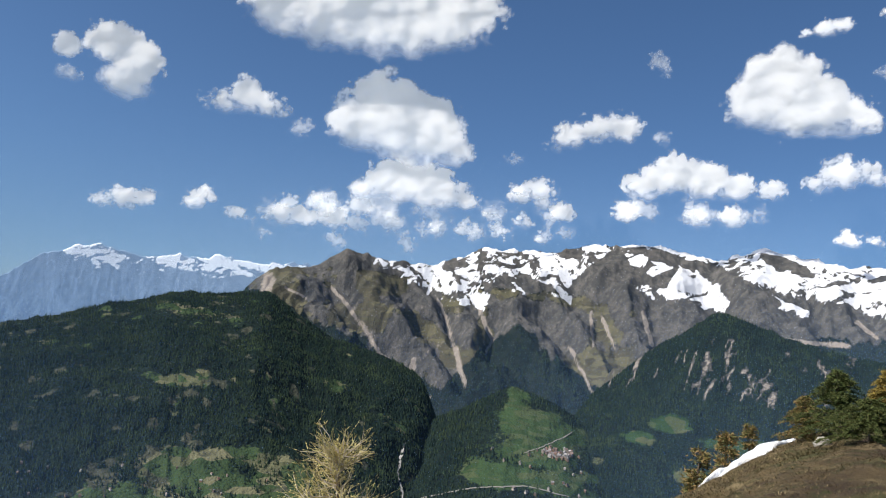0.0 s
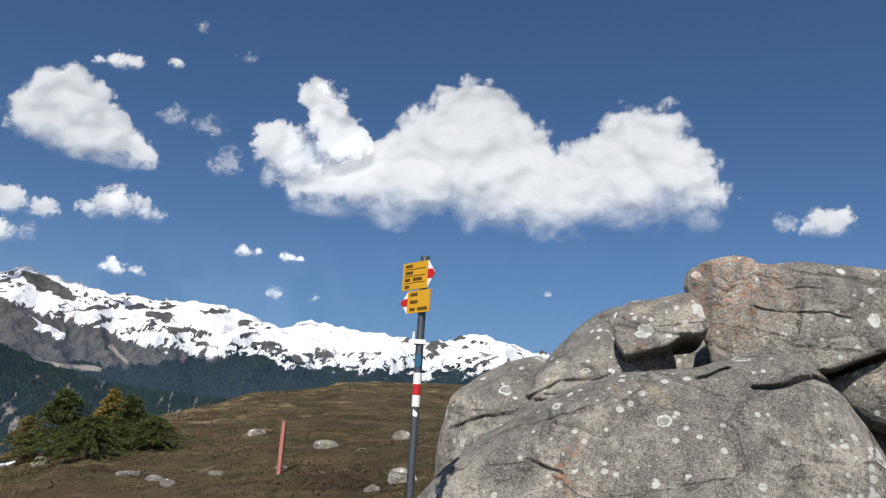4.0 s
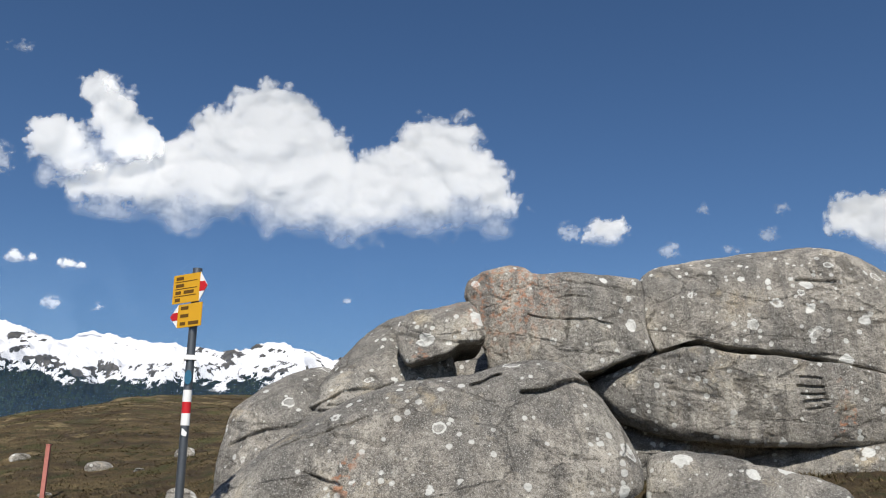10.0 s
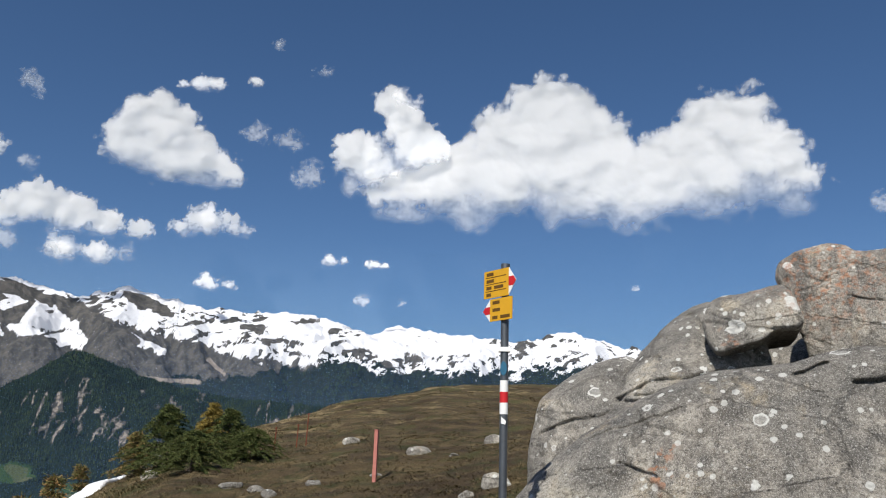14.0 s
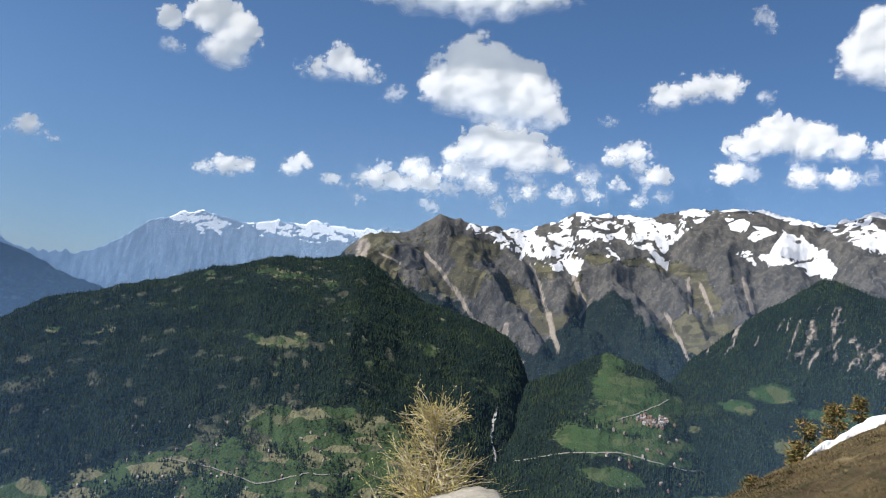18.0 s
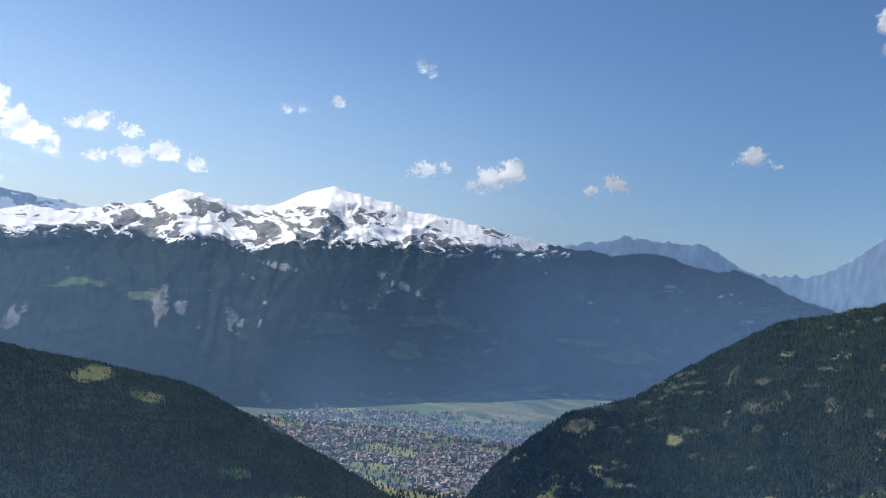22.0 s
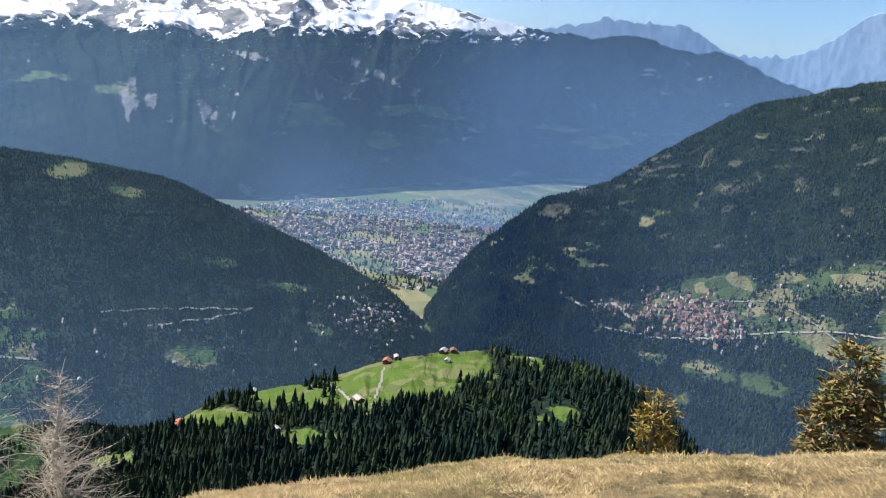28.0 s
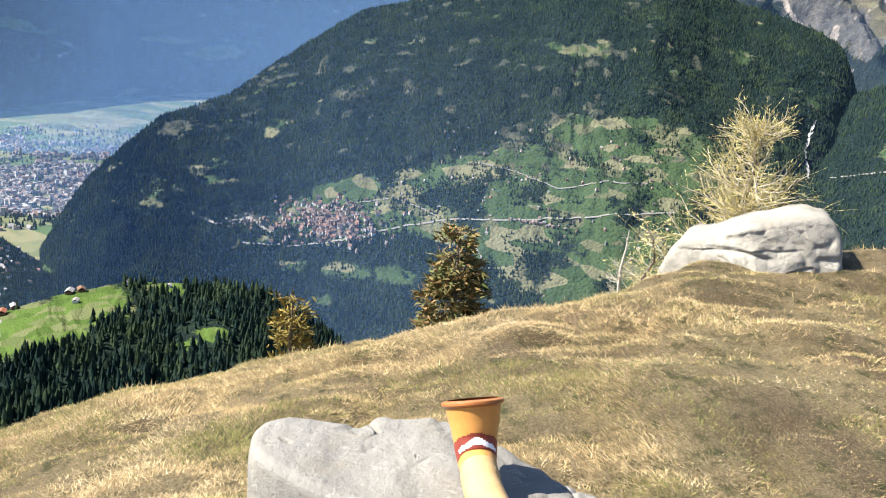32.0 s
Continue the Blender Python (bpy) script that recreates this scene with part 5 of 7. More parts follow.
cloud(((99.2, 9.3, 0.7), (97.8, 8.9, 0.4), (100.4, 9.0, 0.4)), 29)
cloud(((108, 6.8, 0.6), (109.5, 6.2, 0.5)), 30)
cloud(((115.0, 6.9, 0.9), (116.4, 6.3, 0.9), (117.3, 5.4, 0.7)), 31)
cloud(((121, 6.4, 0.7), (119.6, 6.8, 0.4), (122.2, 6.0, 0.4)), 32)
cloud(((122, 13.4, 0.55), (121.3, 13.0, 0.35)), 33, True)
cloud(((131, 9.4, 0.5), (129.8, 9.6, 0.4), (132, 9.2, 0.3)), 34, True)
cloud(((127.5, 10.2, 0.45),), 35)
cloud(((73, 8.6, 0.6), (68, 8.9, 0.7), (63, 10.2, 0.7), (57, 10.9, 0.6), (78, 8.4, 0.5)), 53, True)
cloud(((-20, 15.5, 0.5), (-16, 17.5, 0.4), (-13.5, 14.9, 0.5), (-17.5, 14.7, 0.4), (-21, 17.0, 0.4)), 54, True)
cloud(((40.7, 24.2, 0.6), (39.6, 24.5, 0.5), (41.8, 24.1, 0.4)), 42)
cloud(((36.9, 24.9, 0.4),), 43)
cloud(((32, 26.2, 0.5), (26.3, 25.0, 0.7), (25.2, 24.6, 0.6), (35.5, 27.6, 0.5)), 44, True)
cloud(((30.7, 13.4, 0.45), (29.8, 13.4, 0.35)), 45)
cloud(((27.7, 13.3, 0.45), (26.8, 13.2, 0.35)), 46)
cloud(((38.9, 11.2, 0.6), (37.4, 11.2, 0.45)), 47)
cloud(((28.3, 10.8, 0.45), (25.5, 10.9, 0.35), (9.3, 12.1, 0.35)), 48, True)
cloud(((51.5, 22.5, 0.6), (50.8, 21.8, 0.4)), 49, True)
cloud(((66, 11.4, 1.3), (70, 11.2, 1.4), (74, 11, 1.2), (62, 11.9, 1.1), (78, 10.4, 0.9), (58, 12, 0.9)), 55, True)
cloud(((52, 12.8, 1.0), (48, 12.7, 1.0), (44.5, 12.9, 0.8)), 56, True)

# the bank of cloud over the far snow massif
cloud(((157.7, 7.0, 1.5), (155.5, 5.6, 1.7), (160.5, 5.4, 1.6), (151.5, 5.6, 1.4), (149.5, 6.7, 1.2), (147, 5.2, 1.1), (163.5, 4.8, 1.3), (153.5, 4.4, 1.5), (158, 4.2, 1.6), (145, 4.3, 0.9)), 36)
cloud(((170, 6.1, 1.6), (173, 5.4, 1.8), (167.5, 5.0, 1.2), (171, 3.8, 1.5), (176, 5, 2.0)), 57)
cloud(((142.8, 6.4, 0.75), (140.8, 6.1, 0.6), (144, 6.1, 0.5)), 37)
cloud(((138.5, 5.2, 0.8), (140.5, 4.5, 0.8), (136.5, 4.6, 0.65), (142.5, 4.2, 0.6)), 38)
cloud(((170.5, 10, 0.8), (171.5, 10.6, 0.55)), 40)
cloud(((150, 3.3, 1.0), (155, 2.9, 1.2), (160, 2.8, 1.3), (165, 2.9, 1.4), (170, 2.9, 1.5), (175, 3, 1.5)), 66, thin=0.75)
cloud(((168, 2.4, 1.6), (163, 2.4, 1.5), (158, 2.4, 1.4), (153, 2.9, 1.3), (148, 3.2, 1.1), (173, 2.2, 1.8)), 41, True, thin=1.7)
cloud(((74, 10.8, 0.9), (76.5, 10.5, 0.7), (71.5, 10.9, 0.9), (69.5, 10.4, 0.7)), 63, thin=0.8)
cloud(((60.2, 12.9, 0.7), (58.6, 12.6, 0.6)), 64, thin=0.85)
cloud(((64, 10.6, 0.7), (61.5, 10.5, 0.7), (58.5, 10.4, 0.6), (66, 10.3, 0.6)), 65, True, thin=1.6)

# ---- the great rock and the stones round it ----
mat_rock, nt, bsdf = material("lichened_limestone")
k = Nodes(nt)
p = k.position()
big, mid, fine = k.noise(p, 0.8, 5, 0.6), k.noise(p, 4.0, 9, 0.72), k.noise(p, 30.0, 7, 0.75)
drip = k.noise(k.scaled(p, (6.0, 6.0, 0.8)), 1.0, 6, 0.65)
col = k.mix(k.band(mid, 0.34, 0.66), (0.205, 0.184, 0.156), (0.57, 0.525, 0.45))
col = k.mix(k.band(drip, 0.47, 0.6, 0, 0.75), col, (0.13, 0.123, 0.112))
weather = k.noise(k.scaled(p, (0.8, 0.8, 0.45)), 1.0, 5, 0.6)
col = k.mix(k.band(weather, 0.42, 0.56, 0, 0.62), col, (0.15, 0.146, 0.135))
tan = k.math("MULTIPLY", k.band(k.noise(p, 1.6, 5, 0.65), 0.56, 0.68), k.band(k.noise(k.scaled(p, (5.0, 5.0, 1.6)), 1.0, 5), 0.42, 0.6))
col = k.mix(k.math("MULTIPLY", tan, 0.75), col, (0.58, 0.47, 0.3))
col = k.mix(k.band(big, 0.54, 0.64, 0, 0.55), col, (0.6, 0.56, 0.48))
col = k.mix(k.band(fine, 0.36, 0.5, 0.8, 0), col, (0.07, 0.065, 0.058))
col = k.mix(k.band(fine, 0.56, 0.66, 0, 0.3), col, (0.62, 0.6, 0.55))
grit = k.noise(p, 85.0, 4, 0.7)
col = k.mix(k.band(grit, 0.36, 0.47, 0.65, 0), col, (0.06, 0.056, 0.05))
col = k.mix(k.band(grit, 0.55, 0.63, 0, 0.6), col, (0.68, 0.66, 0.61))
# lichens: white spots and rings in colonies, small specks, an orange crust on the squat block
colony = k.band(k.noise(p, 0.9, 3), 0.30, 0.48)
cells = k.add("TexVoronoi", Scale=3.2)
nt.links.new(p, cells.inputs["Vector"])
sep = k.add("SeparateColor")
nt.links.new(cells.outputs["Color"], sep.inputs[0])
wob = k.math("ADD", cells.outputs["Distance"], k.math("MULTIPLY", k.math("SUBTRACT", k.noise(p, 9.0, 5), 0.5), 0.42))
size = k.math("MULTIPLY", k.band(sep.outputs["Red"], 0.4, 1.0, 0.0, 0.36), colony)
spot = k.band(k.math("SUBTRACT", size, wob), 0.0, 0.03)
ring = k.band(k.math("ABSOLUTE", k.math("SUBTRACT", wob, k.math("MULTIPLY", size, 0.8))), 0.02, 0.05, 1.0, 0.25)
solid = k.math("MAXIMUM", ring, k.band(sep.outputs["Green"], 0.45, 0.5))
col = k.mix(k.math("MULTIPLY", spot, k.math("MULTIPLY", solid, 0.9)), col, (0.74, 0.74, 0.70))
small = k.add("TexVoronoi", Scale=11.0)
nt.links.new(p, small.inputs["Vector"])
sep2 = k.add("SeparateColor")
nt.links.new(small.outputs["Color"], sep2.inputs[0])
wob2 = k.math("ADD", small.outputs["Distance"], k.math("MULTIPLY", k.math("SUBTRACT", fine, 0.5), 0.4))
col = k.mix(k.math("MULTIPLY", k.band(k.math("SUBTRACT", k.math("MULTIPLY", k.band(sep2.outputs["Red"], 0.5, 1.0, 0.0, 0.42), colony), wob2), -0.02, 0.03), 0.8), col, (0.7, 0.7, 0.66))
away = nt.nodes.new("ShaderNodeVectorMath")
away.operation = "DISTANCE"
nt.links.new(p, away.inputs[0])
away.inputs[1].default_value = (0.25, 10.3, 4.0)
orange = k.math("MULTIPLY", k.band(away.outputs["Value"], 0.3, 0.95, 1.0, 0.0), k.band(k.noise(p, 13.0, 5, 0.7), 0.5, 0.62))
orange = k.math("MAXIMUM", orange, k.math("MULTIPLY", k.band(k.noise(p, 1.1, 3), 0.66, 0.72), k.band(k.noise(p, 12.0, 4), 0.54, 0.62)))
col = k.mix(k.math("MULTIPLY", orange, 0.75), col, (0.46, 0.2, 0.1))
cleft = k.add("TexVoronoi", Scale=1.0)
cleft.feature = "DISTANCE_TO_EDGE"
nt.links.new(k.scaled(p, (0.9, 0.9, 1.7)), cleft.inputs["Vector"])
crack = k.band(k.math("ADD", cleft.outputs["Distance"], k.math("MULTIPLY", k.math("SUBTRACT", mid, 0.5), 0.25)), 0.0, 0.025)
col = k.mix(k.math("MULTIPLY", k.math("SUBTRACT", 1.0, crack), k.band(big, 0.5, 0.6, 0.0, 0.6)), col, (0.07, 0.064, 0.056))
nt.links.new(col, bsdf.inputs["Base Color"])
bsdf.inputs["Roughness"].default_value = 0.92
relief = k.math("ADD", k.math("ADD", k.math("MULTIPLY", mid, 1.0), k.math("MULTIPLY", fine, 0.5)), k.math("MULTIPLY", crack, 0.25))
nt.links.new(k.bump(relief, 1.0, 0.065), bsdf.inputs["Normal"])

def pale_stone(name, colour):
    """Washed limestone: fine grain, tan and grey stains, dark pits."""
    mat, nt, bsdf = material(name)
    k = Nodes(nt)
    p = k.position()
    mid, fine = k.noise(p, 3.0, 8, 0.6), k.noise(p, 60.0, 5, 0.7)
    col = k.mix(k.band(mid, 0.35, 0.65), tuple(c * 0.78 for c in colour), tuple(c * 1.15 for c in colour))
    col = k.mix(k.band(k.noise(p, 2.2, 5, 0.65), 0.55, 0.7, 0, 0.45), col, (colour[0] * 1.0, colour[1] * 0.88, colour[2] * 0.68))
    col = k.mix(k.band(k.noise(k.scaled(p, (2.0, 9.0, 9.0)), 1.0, 6, 0.65), 0.56, 0.7, 0, 0.5), col, tuple(c * 0.5 for c in colour))
    col = k.mix(k.band(fine, 0.3, 0.42, 0.7, 0), col, tuple(c * 0.35 for c in colour))
    col = k.mix(k.math("MULTIPLY", k.band(k.noise(p, 5.0, 5, 0.6), 0.5, 0.6), k.band(k.noise(k.scaled(p, (30.0, 12.0, 12.0)), 1.0, 6, 0.75), 0.54, 0.6, 0, 0.7)), col, tuple(c * 1.7 for c in colour))
    nt.links.new(col, bsdf.inputs["Base Color"])
    bsdf.inputs["Roughness"].default_value = 0.9
    nt.links.new(k.bump(k.math("ADD", mid, k.math("MULTIPLY", fine, 0.35)), 0.8, 0.025), bsdf.inputs["Normal"])
    return mat


mat_pale = pale_stone("pale_weathered_limestone", (0.222, 0.21, 0.183))
mat_bleached = pale_stone("bleached_white_limestone", (0.31, 0.285, 0.235))


def outline(points, n):
    """n points along the slightly rounded closed line through the points."""
    P = np.array(points, float)
    for _ in range(2):
        Q = np.roll(P, -1, 0)
        P = np.stack([0.86 * P + 0.14 * Q, 0.14 * P + 0.86 * Q], 1).reshape(-1, 2)
    C = np.vstack([P, P[:1]])
    L = np.concatenate([[0], np.cumsum(np.linalg.norm(np.diff(C, axis=0), axis=1))])
    t = np.linspace(0, L[-1], n, endpoint=False)
    return np.stack([np.interp(t, L, C[:, 0]), np.interp(t, L, C[:, 1])], 1)


def boulder(name, label, centre, az, points, depth, mat, n=120, rings=60, square=2.8, lumps=0.09, seed=0, cracks=(), flat=False, group="", grow=1.0, top=3.0, cuts=9, tilt=0.1, bite=0.02):
    """A boulder whose silhouette across az follows the points (metres right and up). square: how tight its lower rim is, top: its upper rim.
    cuts: random planes that flatten its faces. flat: the points lie on the ground plan instead, x and y."""
    rng = np.random.default_rng(seed)
    P = outline(points, n)
    mid = 0.5 * (P.max(0) + P.min(0))
    P = mid + (P - mid) * grow
    ext = 0.5 * (P.max(0) - P.min(0))
    half = 1 - np.linspace(1, 0, rings // 2) ** 1.5
    half[0] = 0.003
    up = smooth(-0.1, 0.75, (P[:, 1] - mid[1]) / ext[1])[:, None] if not flat else 0 * P[:, :1]
    pw = square + (min(top, square) - square) * up
    front = depth * np.clip(1 - half[None] ** pw, 0, 1) ** (1 / pw)
    sc = np.concatenate([half, half[::-1][1:]])
    W = np.concatenate([front, -front[:, ::-1][:, 1:]], 1)
    rings = len(sc)
    U = mid[0] + (P[:, 0] - mid[0])[:, None] * sc
    Z = mid[1] + (P[:, 1] - mid[1])[:, None] * sc
    # faces cut flat by planes
    q = np.stack([(U - mid[0]) / ext[0], (Z - mid[1]) / ext[1], W / depth], -1)
    size = np.array([ext[0], ext[1], depth])
    for _ in range(cuts):
        d = rng.normal(size=3) * (0.4, 0.4, 1.0)
        d[2] = abs(d[2]) * 1.3 + 0.25
        d /= np.linalg.norm(d)
        reach = (q @ d).max()
        over = np.clip(q @ d - reach * rng.uniform(0.80, 0.95), 0, 9)
        q = q - 0.85 * over[..., None] * d * (0.05, 0.05, 1.0)
    U, Z, W = mid[0] + q[..., 0] * ext[0], mid[1] + q[..., 1] * ext[1], q[..., 2] * depth
    f = 1.1
    bed = Z * 2.6 + 0.5 * U + 0.5 * fbm(U, Z, W, 3, seed + 4)
    nz = 0.6 * lumps * fbm(U * f, Z * f, W * f, 4, seed, 0.5) + bite * fbm(U * 4.5, Z * 6.0, W * 4.5, 5, seed + 3, 0.6)
    nz = nz - bite * 1.2 * smooth(0.16, 0.0, np.abs(bed - np.round(bed))) * smooth(0.05, 0.35, fbm(U * 1.3, Z * 1.3, W, 3, seed + 6))
    nz = nz - bite * 1.6 * smooth(0.72, 0.86, ridged(U * 1.4 + Z, Z * 1.6 - 0.6 * U, W, 4, seed + 9, 0.55))
    rad = np.stack([q[..., 0], q[..., 1], 1.6 * q[..., 2]], -1)
    rad /= np.linalg.norm(rad, axis=-1, keepdims=True) + 1e-6
    for line, wide, deep in cracks:
        for (u0, z0), (u1, z1) in zip(line, line[1:]):
            du, dz = u1 - u0, z1 - z0
            t = np.clip(((U - u0) * du + (Z - z0) * dz) / (du * du + dz * dz), 0, 1)
            jag = 0.05 * fbm(U * 5, Z * 5, 0, 4, seed + 2)
            dist = np.hypot(U - u0 - t * du, Z - z0 - t * dz + jag)
            nz = nz - deep * smooth(wide, wide * 0.35, dist) * (W > 0)
    U, Z, W = U + nz * rad[..., 0], Z + nz * rad[..., 1], W + nz * rad[..., 2]
    W = W - tilt * (Z - mid[1]) * (not flat)
    shift = 0.0 if flat else depth * min(0.85, 0.14 * square)
    V = np.stack([U, Z, W] if flat else [U, shift - W, Z], -1).reshape(-1, 3)
    me = mesh_of(name, V, grid_faces(n, rings, True), mat)
    return thing(name, label, "rock", pose(*centre, 0, 0, 0 if flat else az), group, mesh=me)


def crag(label, centre, az, points, depth, mat, seed, tilt=0.0, bulge=0.12, facets=5, lumps=0.06, bite=0.016, cracks=(), n=380, rings=90, group="great rock", name="boulder", flat=False):
    """A block of rock with a broken face (flat: the points lie on the ground plan and the face is its top). points: its outline across az, metres right and up, and the rounding of each edge.
    tilt: how far the face leans back; cracks: lines of (right, up), their width and depth."""
    rng = np.random.default_rng(seed)
    P = np.array(points, float)
    for _ in range(2):
        Q = np.roll(P, -1, 0)
        P = np.stack([0.85 * P + 0.15 * Q, 0.15 * P + 0.85 * Q], 1).reshape(-1, 3)
    C = np.vstack([P, P[:1]])
    L = np.concatenate([[0], np.cumsum(np.linalg.norm(np.diff(C[:, :2], axis=0), axis=1))])
    t = np.linspace(0, L[-1], n, endpoint=False)
    P = np.stack([np.interp(t, L, C[:, i]) for i in range(3)], 1)
    N = np.roll(P, -1, 0)[:, :2] - np.roll(P, 1, 0)[:, :2]
    N = np.stack([N[:, 1], -N[:, 0]], 1) / (np.linalg.norm(N, axis=1)[:, None] + 1e-9)
    N = N * np.sign((P[:, 0] * np.roll(P[:, 1], -1) - np.roll(P[:, 0], -1) * P[:, 1]).sum())
    P[:, :2] += N * (0.03 + 0.03 * fbm(P[:, 0] * 2.5, P[:, 1] * 2.5, seed, 4, seed, 0.6))[:, None]
    x0, z0, x1, z1 = P[:, 0], P[:, 1], np.roll(P[:, 0], -1), np.roll(P[:, 1], -1)
    w = x0 * z1 - x1 * z0
    mid = np.array([((x0 + x1) * w).sum(), ((z0 + z1) * w).sum()]) / (3 * w.sum())
    sc = 1 - (1 - np.linspace(0.002, 1, rings)) ** 1.7
    U = mid[0] + (P[:, 0] - mid[0])[:, None] * sc
    Z = mid[1] + (P[:, 1] - mid[1])[:, None] * sc
    S = P
    gap, rad = np.empty(U.shape), np.empty(U.shape)
    for j in range(rings):
        d2 = (U[:, j, None] - S[:, 0]) ** 2 + (Z[:, j, None] - S[:, 1]) ** 2
        gap[:, j] = np.sqrt(d2.min(1))
        wt = 1 / (d2 + 1e-4) ** 2
        rad[:, j] = (wt * S[:, 2]).sum(1) / wt.sum(1)
    gap[:, -1] = 0
    face = np.full(U.shape, 9.0)
    if not facets:
        face = 0 * U
    for _ in range(facets):
        g = rng.normal(0, 0.2 / max(1.0, np.ptp(U) * 0.5), 2)
        face = np.minimum(face, g[0] * (U - mid[0]) + g[1] * (Z - mid[1]) + rng.uniform(0, 0.16))
    W = face + bulge * (1 - np.exp(-gap / 0.4))
    bed = Z * 2.1 + 0.35 * U + 0.5 * fbm(U, Z, seed, 3, seed + 4)
    W = W + lumps * fbm(U * 1.1, Z * 1.1, seed, 4, seed + 1) + bite * fbm(U * 5, Z * 7, seed, 5, seed + 3, 0.62)
    W = W - bite * 1.3 * smooth(0.10, 0.0, np.abs(bed - np.round(bed))) * smooth(0.1, 0.4, fbm(U * 1.2, Z * 1.2, 3, 3, seed + 6))
    W = W - bite * 1.5 * smooth(0.74, 0.88, ridged(U * 1.3 + Z, Z * 1.5 - 0.5 * U, seed, 4, seed + 9, 0.55))
    k = np.clip(1 - gap / rad, 0, 1)
    W = W - rad * (1 - np.sqrt(np.clip(1 - k * k, 0, 1)))
    for line, wide, deep in cracks:
        best = np.full(U.shape, 9.0)
        jag = 0.05 * fbm(U * 4, Z * 4, 0, 4, seed + 2)
        for (u0, a0), (u1, a1) in zip(line, line[1:]):
            du, dz = u1 - u0, a1 - a0
            q = np.clip(((U - u0) * du + (Z - a0) * dz) / (du * du + dz * dz), 0, 1)
            best = np.minimum(best, np.hypot(U - u0 - q * du, Z - a0 - q * dz + jag))
        W = W - deep * smooth(wide, wide * 0.4, best)
    back = np.array([0.04, 0.12, 0.25, 0.45, 0.7, 1.0])
    rim = W[:, -1:]
    grow = 1 - 0.05 * back
    Ub, Zb = mid[0] + (P[:, 0] - mid[0])[:, None] * grow, mid[1] + (P[:, 1] - mid[1])[:, None] * grow
    Wb = rim - depth * back
    rough = 0.05 * fbm(Ub * 2 + Wb, Zb * 2, Wb * 3, 4, seed + 8) * back ** 0.5
    Ub, Zb = Ub + N[:, :1] * rough, Zb + N[:, 1:] * rough
    U, Z, W = np.concatenate([U, Ub], 1), np.concatenate([Z, Zb], 1), np.concatenate([W, Wb], 1)
    U, Z, W = (np.concatenate([A, np.repeat([[c]], n, 0)], 1) for A, c in ((U, mid[0]), (Z, mid[1]), (W, W[:, -1].mean())))
    V = np.stack([U, Z, W + tilt * U] if flat else [U, tilt * Z - W, Z], -1).reshape(-1, 3)
    return thing(name, label, "rock", pose(*centre, 0, 0, az), group, mesh=mesh_of(name, V, grid_faces(n, U.shape[1], True), mat))


CAP = ((-2.14, 0.67, 0.06), (-1.94, 0.82, 0.15), (-1.42, 0.91, 0.3), (-0.8, 0.98, 0.4), (-0.16, 1.03, 0.4), (0.23, 1.0, 0.4), (0.66, 0.87, 0.5), (1.06, 0.6, 0.5), (1.32, 0.23, 0.5), (1.5, -0.12, 0.45), (1.66, -0.47, 0.4), (1.79, -0.81, 0.3), (1.86, -0.96, 0.1), (1.57, -0.92, 0.05), (1.13, -0.79, 0.05), (0.41, -0.6, 0.05), (-0.32, -0.43, 0.05), (-1.05, -0.3, 0.05), (-1.48, -0.17, 0.05), (-1.73, -0.12, 0.05), (-1.83, -0.27, 0.03), (-2.0, -0.33, 0.03), (-2.06, -0.14, 0.04), (-2.11, 0.09, 0.04), (-2.1, 0.37, 0.04))
LOWER = ((-2.14, 0.18, 0.06), (-1.98, 0.3, 0.1), (-1.71, 0.4, 0.1), (-1.37, 0.51, 0.06), (-1.03, 0.6, 0.04), (-0.82, 0.64, 0.04), (-0.47, 0.53, 0.04), (0.09, 0.46, 0.04), (0.67, 0.39, 0.05), (1.4, 0.22, 0.05), (2.22, 0.04, 0.06), (2.51, -0.01, 0.2), (2.6, -0.2, 0.25), (2.52, -0.42, 0.1), (2.17, -0.44, 0.1), (1.71, -0.47, 0.1), (0.97, -0.49, 0.1), (0.25, -0.5, 0.1), (-0.45, -0.48, 0.12), (-1.13, -0.39, 0.15), (-1.48, -0.29, 0.2), (-1.79, -0.17, 0.15), (-1.91, -0.0, 0.1), (-2.04, 0.12, 0.08))
BASE = ((-1.35, 0.24, 0.1), (-0.85, 0.35, 0.1), (0.15, 0.39, 0.1), (1.61, 0.45, 0.15), (1.76, 0.27, 0.2), (1.81, 0.05, 0.2), (1.5, -0.3, 0.2), (0.63, -0.41, 0.2), (-0.04, -0.2, 0.1), (-0.72, 0.05, 0.1), (-1.28, 0.13, 0.1))
MID = ((-1.01, 0.32, 0.15), (-0.97, 0.49, 0.15), (-0.77, 0.6, 0.15), (-0.43, 0.65, 0.15), (-0.27, 0.6, 0.15), (-0.19, 0.53, 0.15), (0.29, 0.54, 0.15), (0.69, 0.52, 0.15), (1.03, 0.48, 0.12), (1.13, 0.45, 0.08), (1.15, 0.18, 0.04), (1.13, -0.1, 0.04), (1.18, -0.29, 0.04),
       (1.24, -0.44, 0.04), (1.07, -0.46, 0.05), (0.8, -0.54, 0.05), (0.54, -0.67, 0.05), (0.27, -0.73, 0.05), (0.12, -1.0, 0.05), (-0.28, -1.1, 0.05), (-0.61, -1.02, 0.05), (-0.7, -0.65, 0.05), (-0.78, -0.39, 0.06), (-0.86, -0.17, 0.1), (-0.93, 0.09, 0.15))
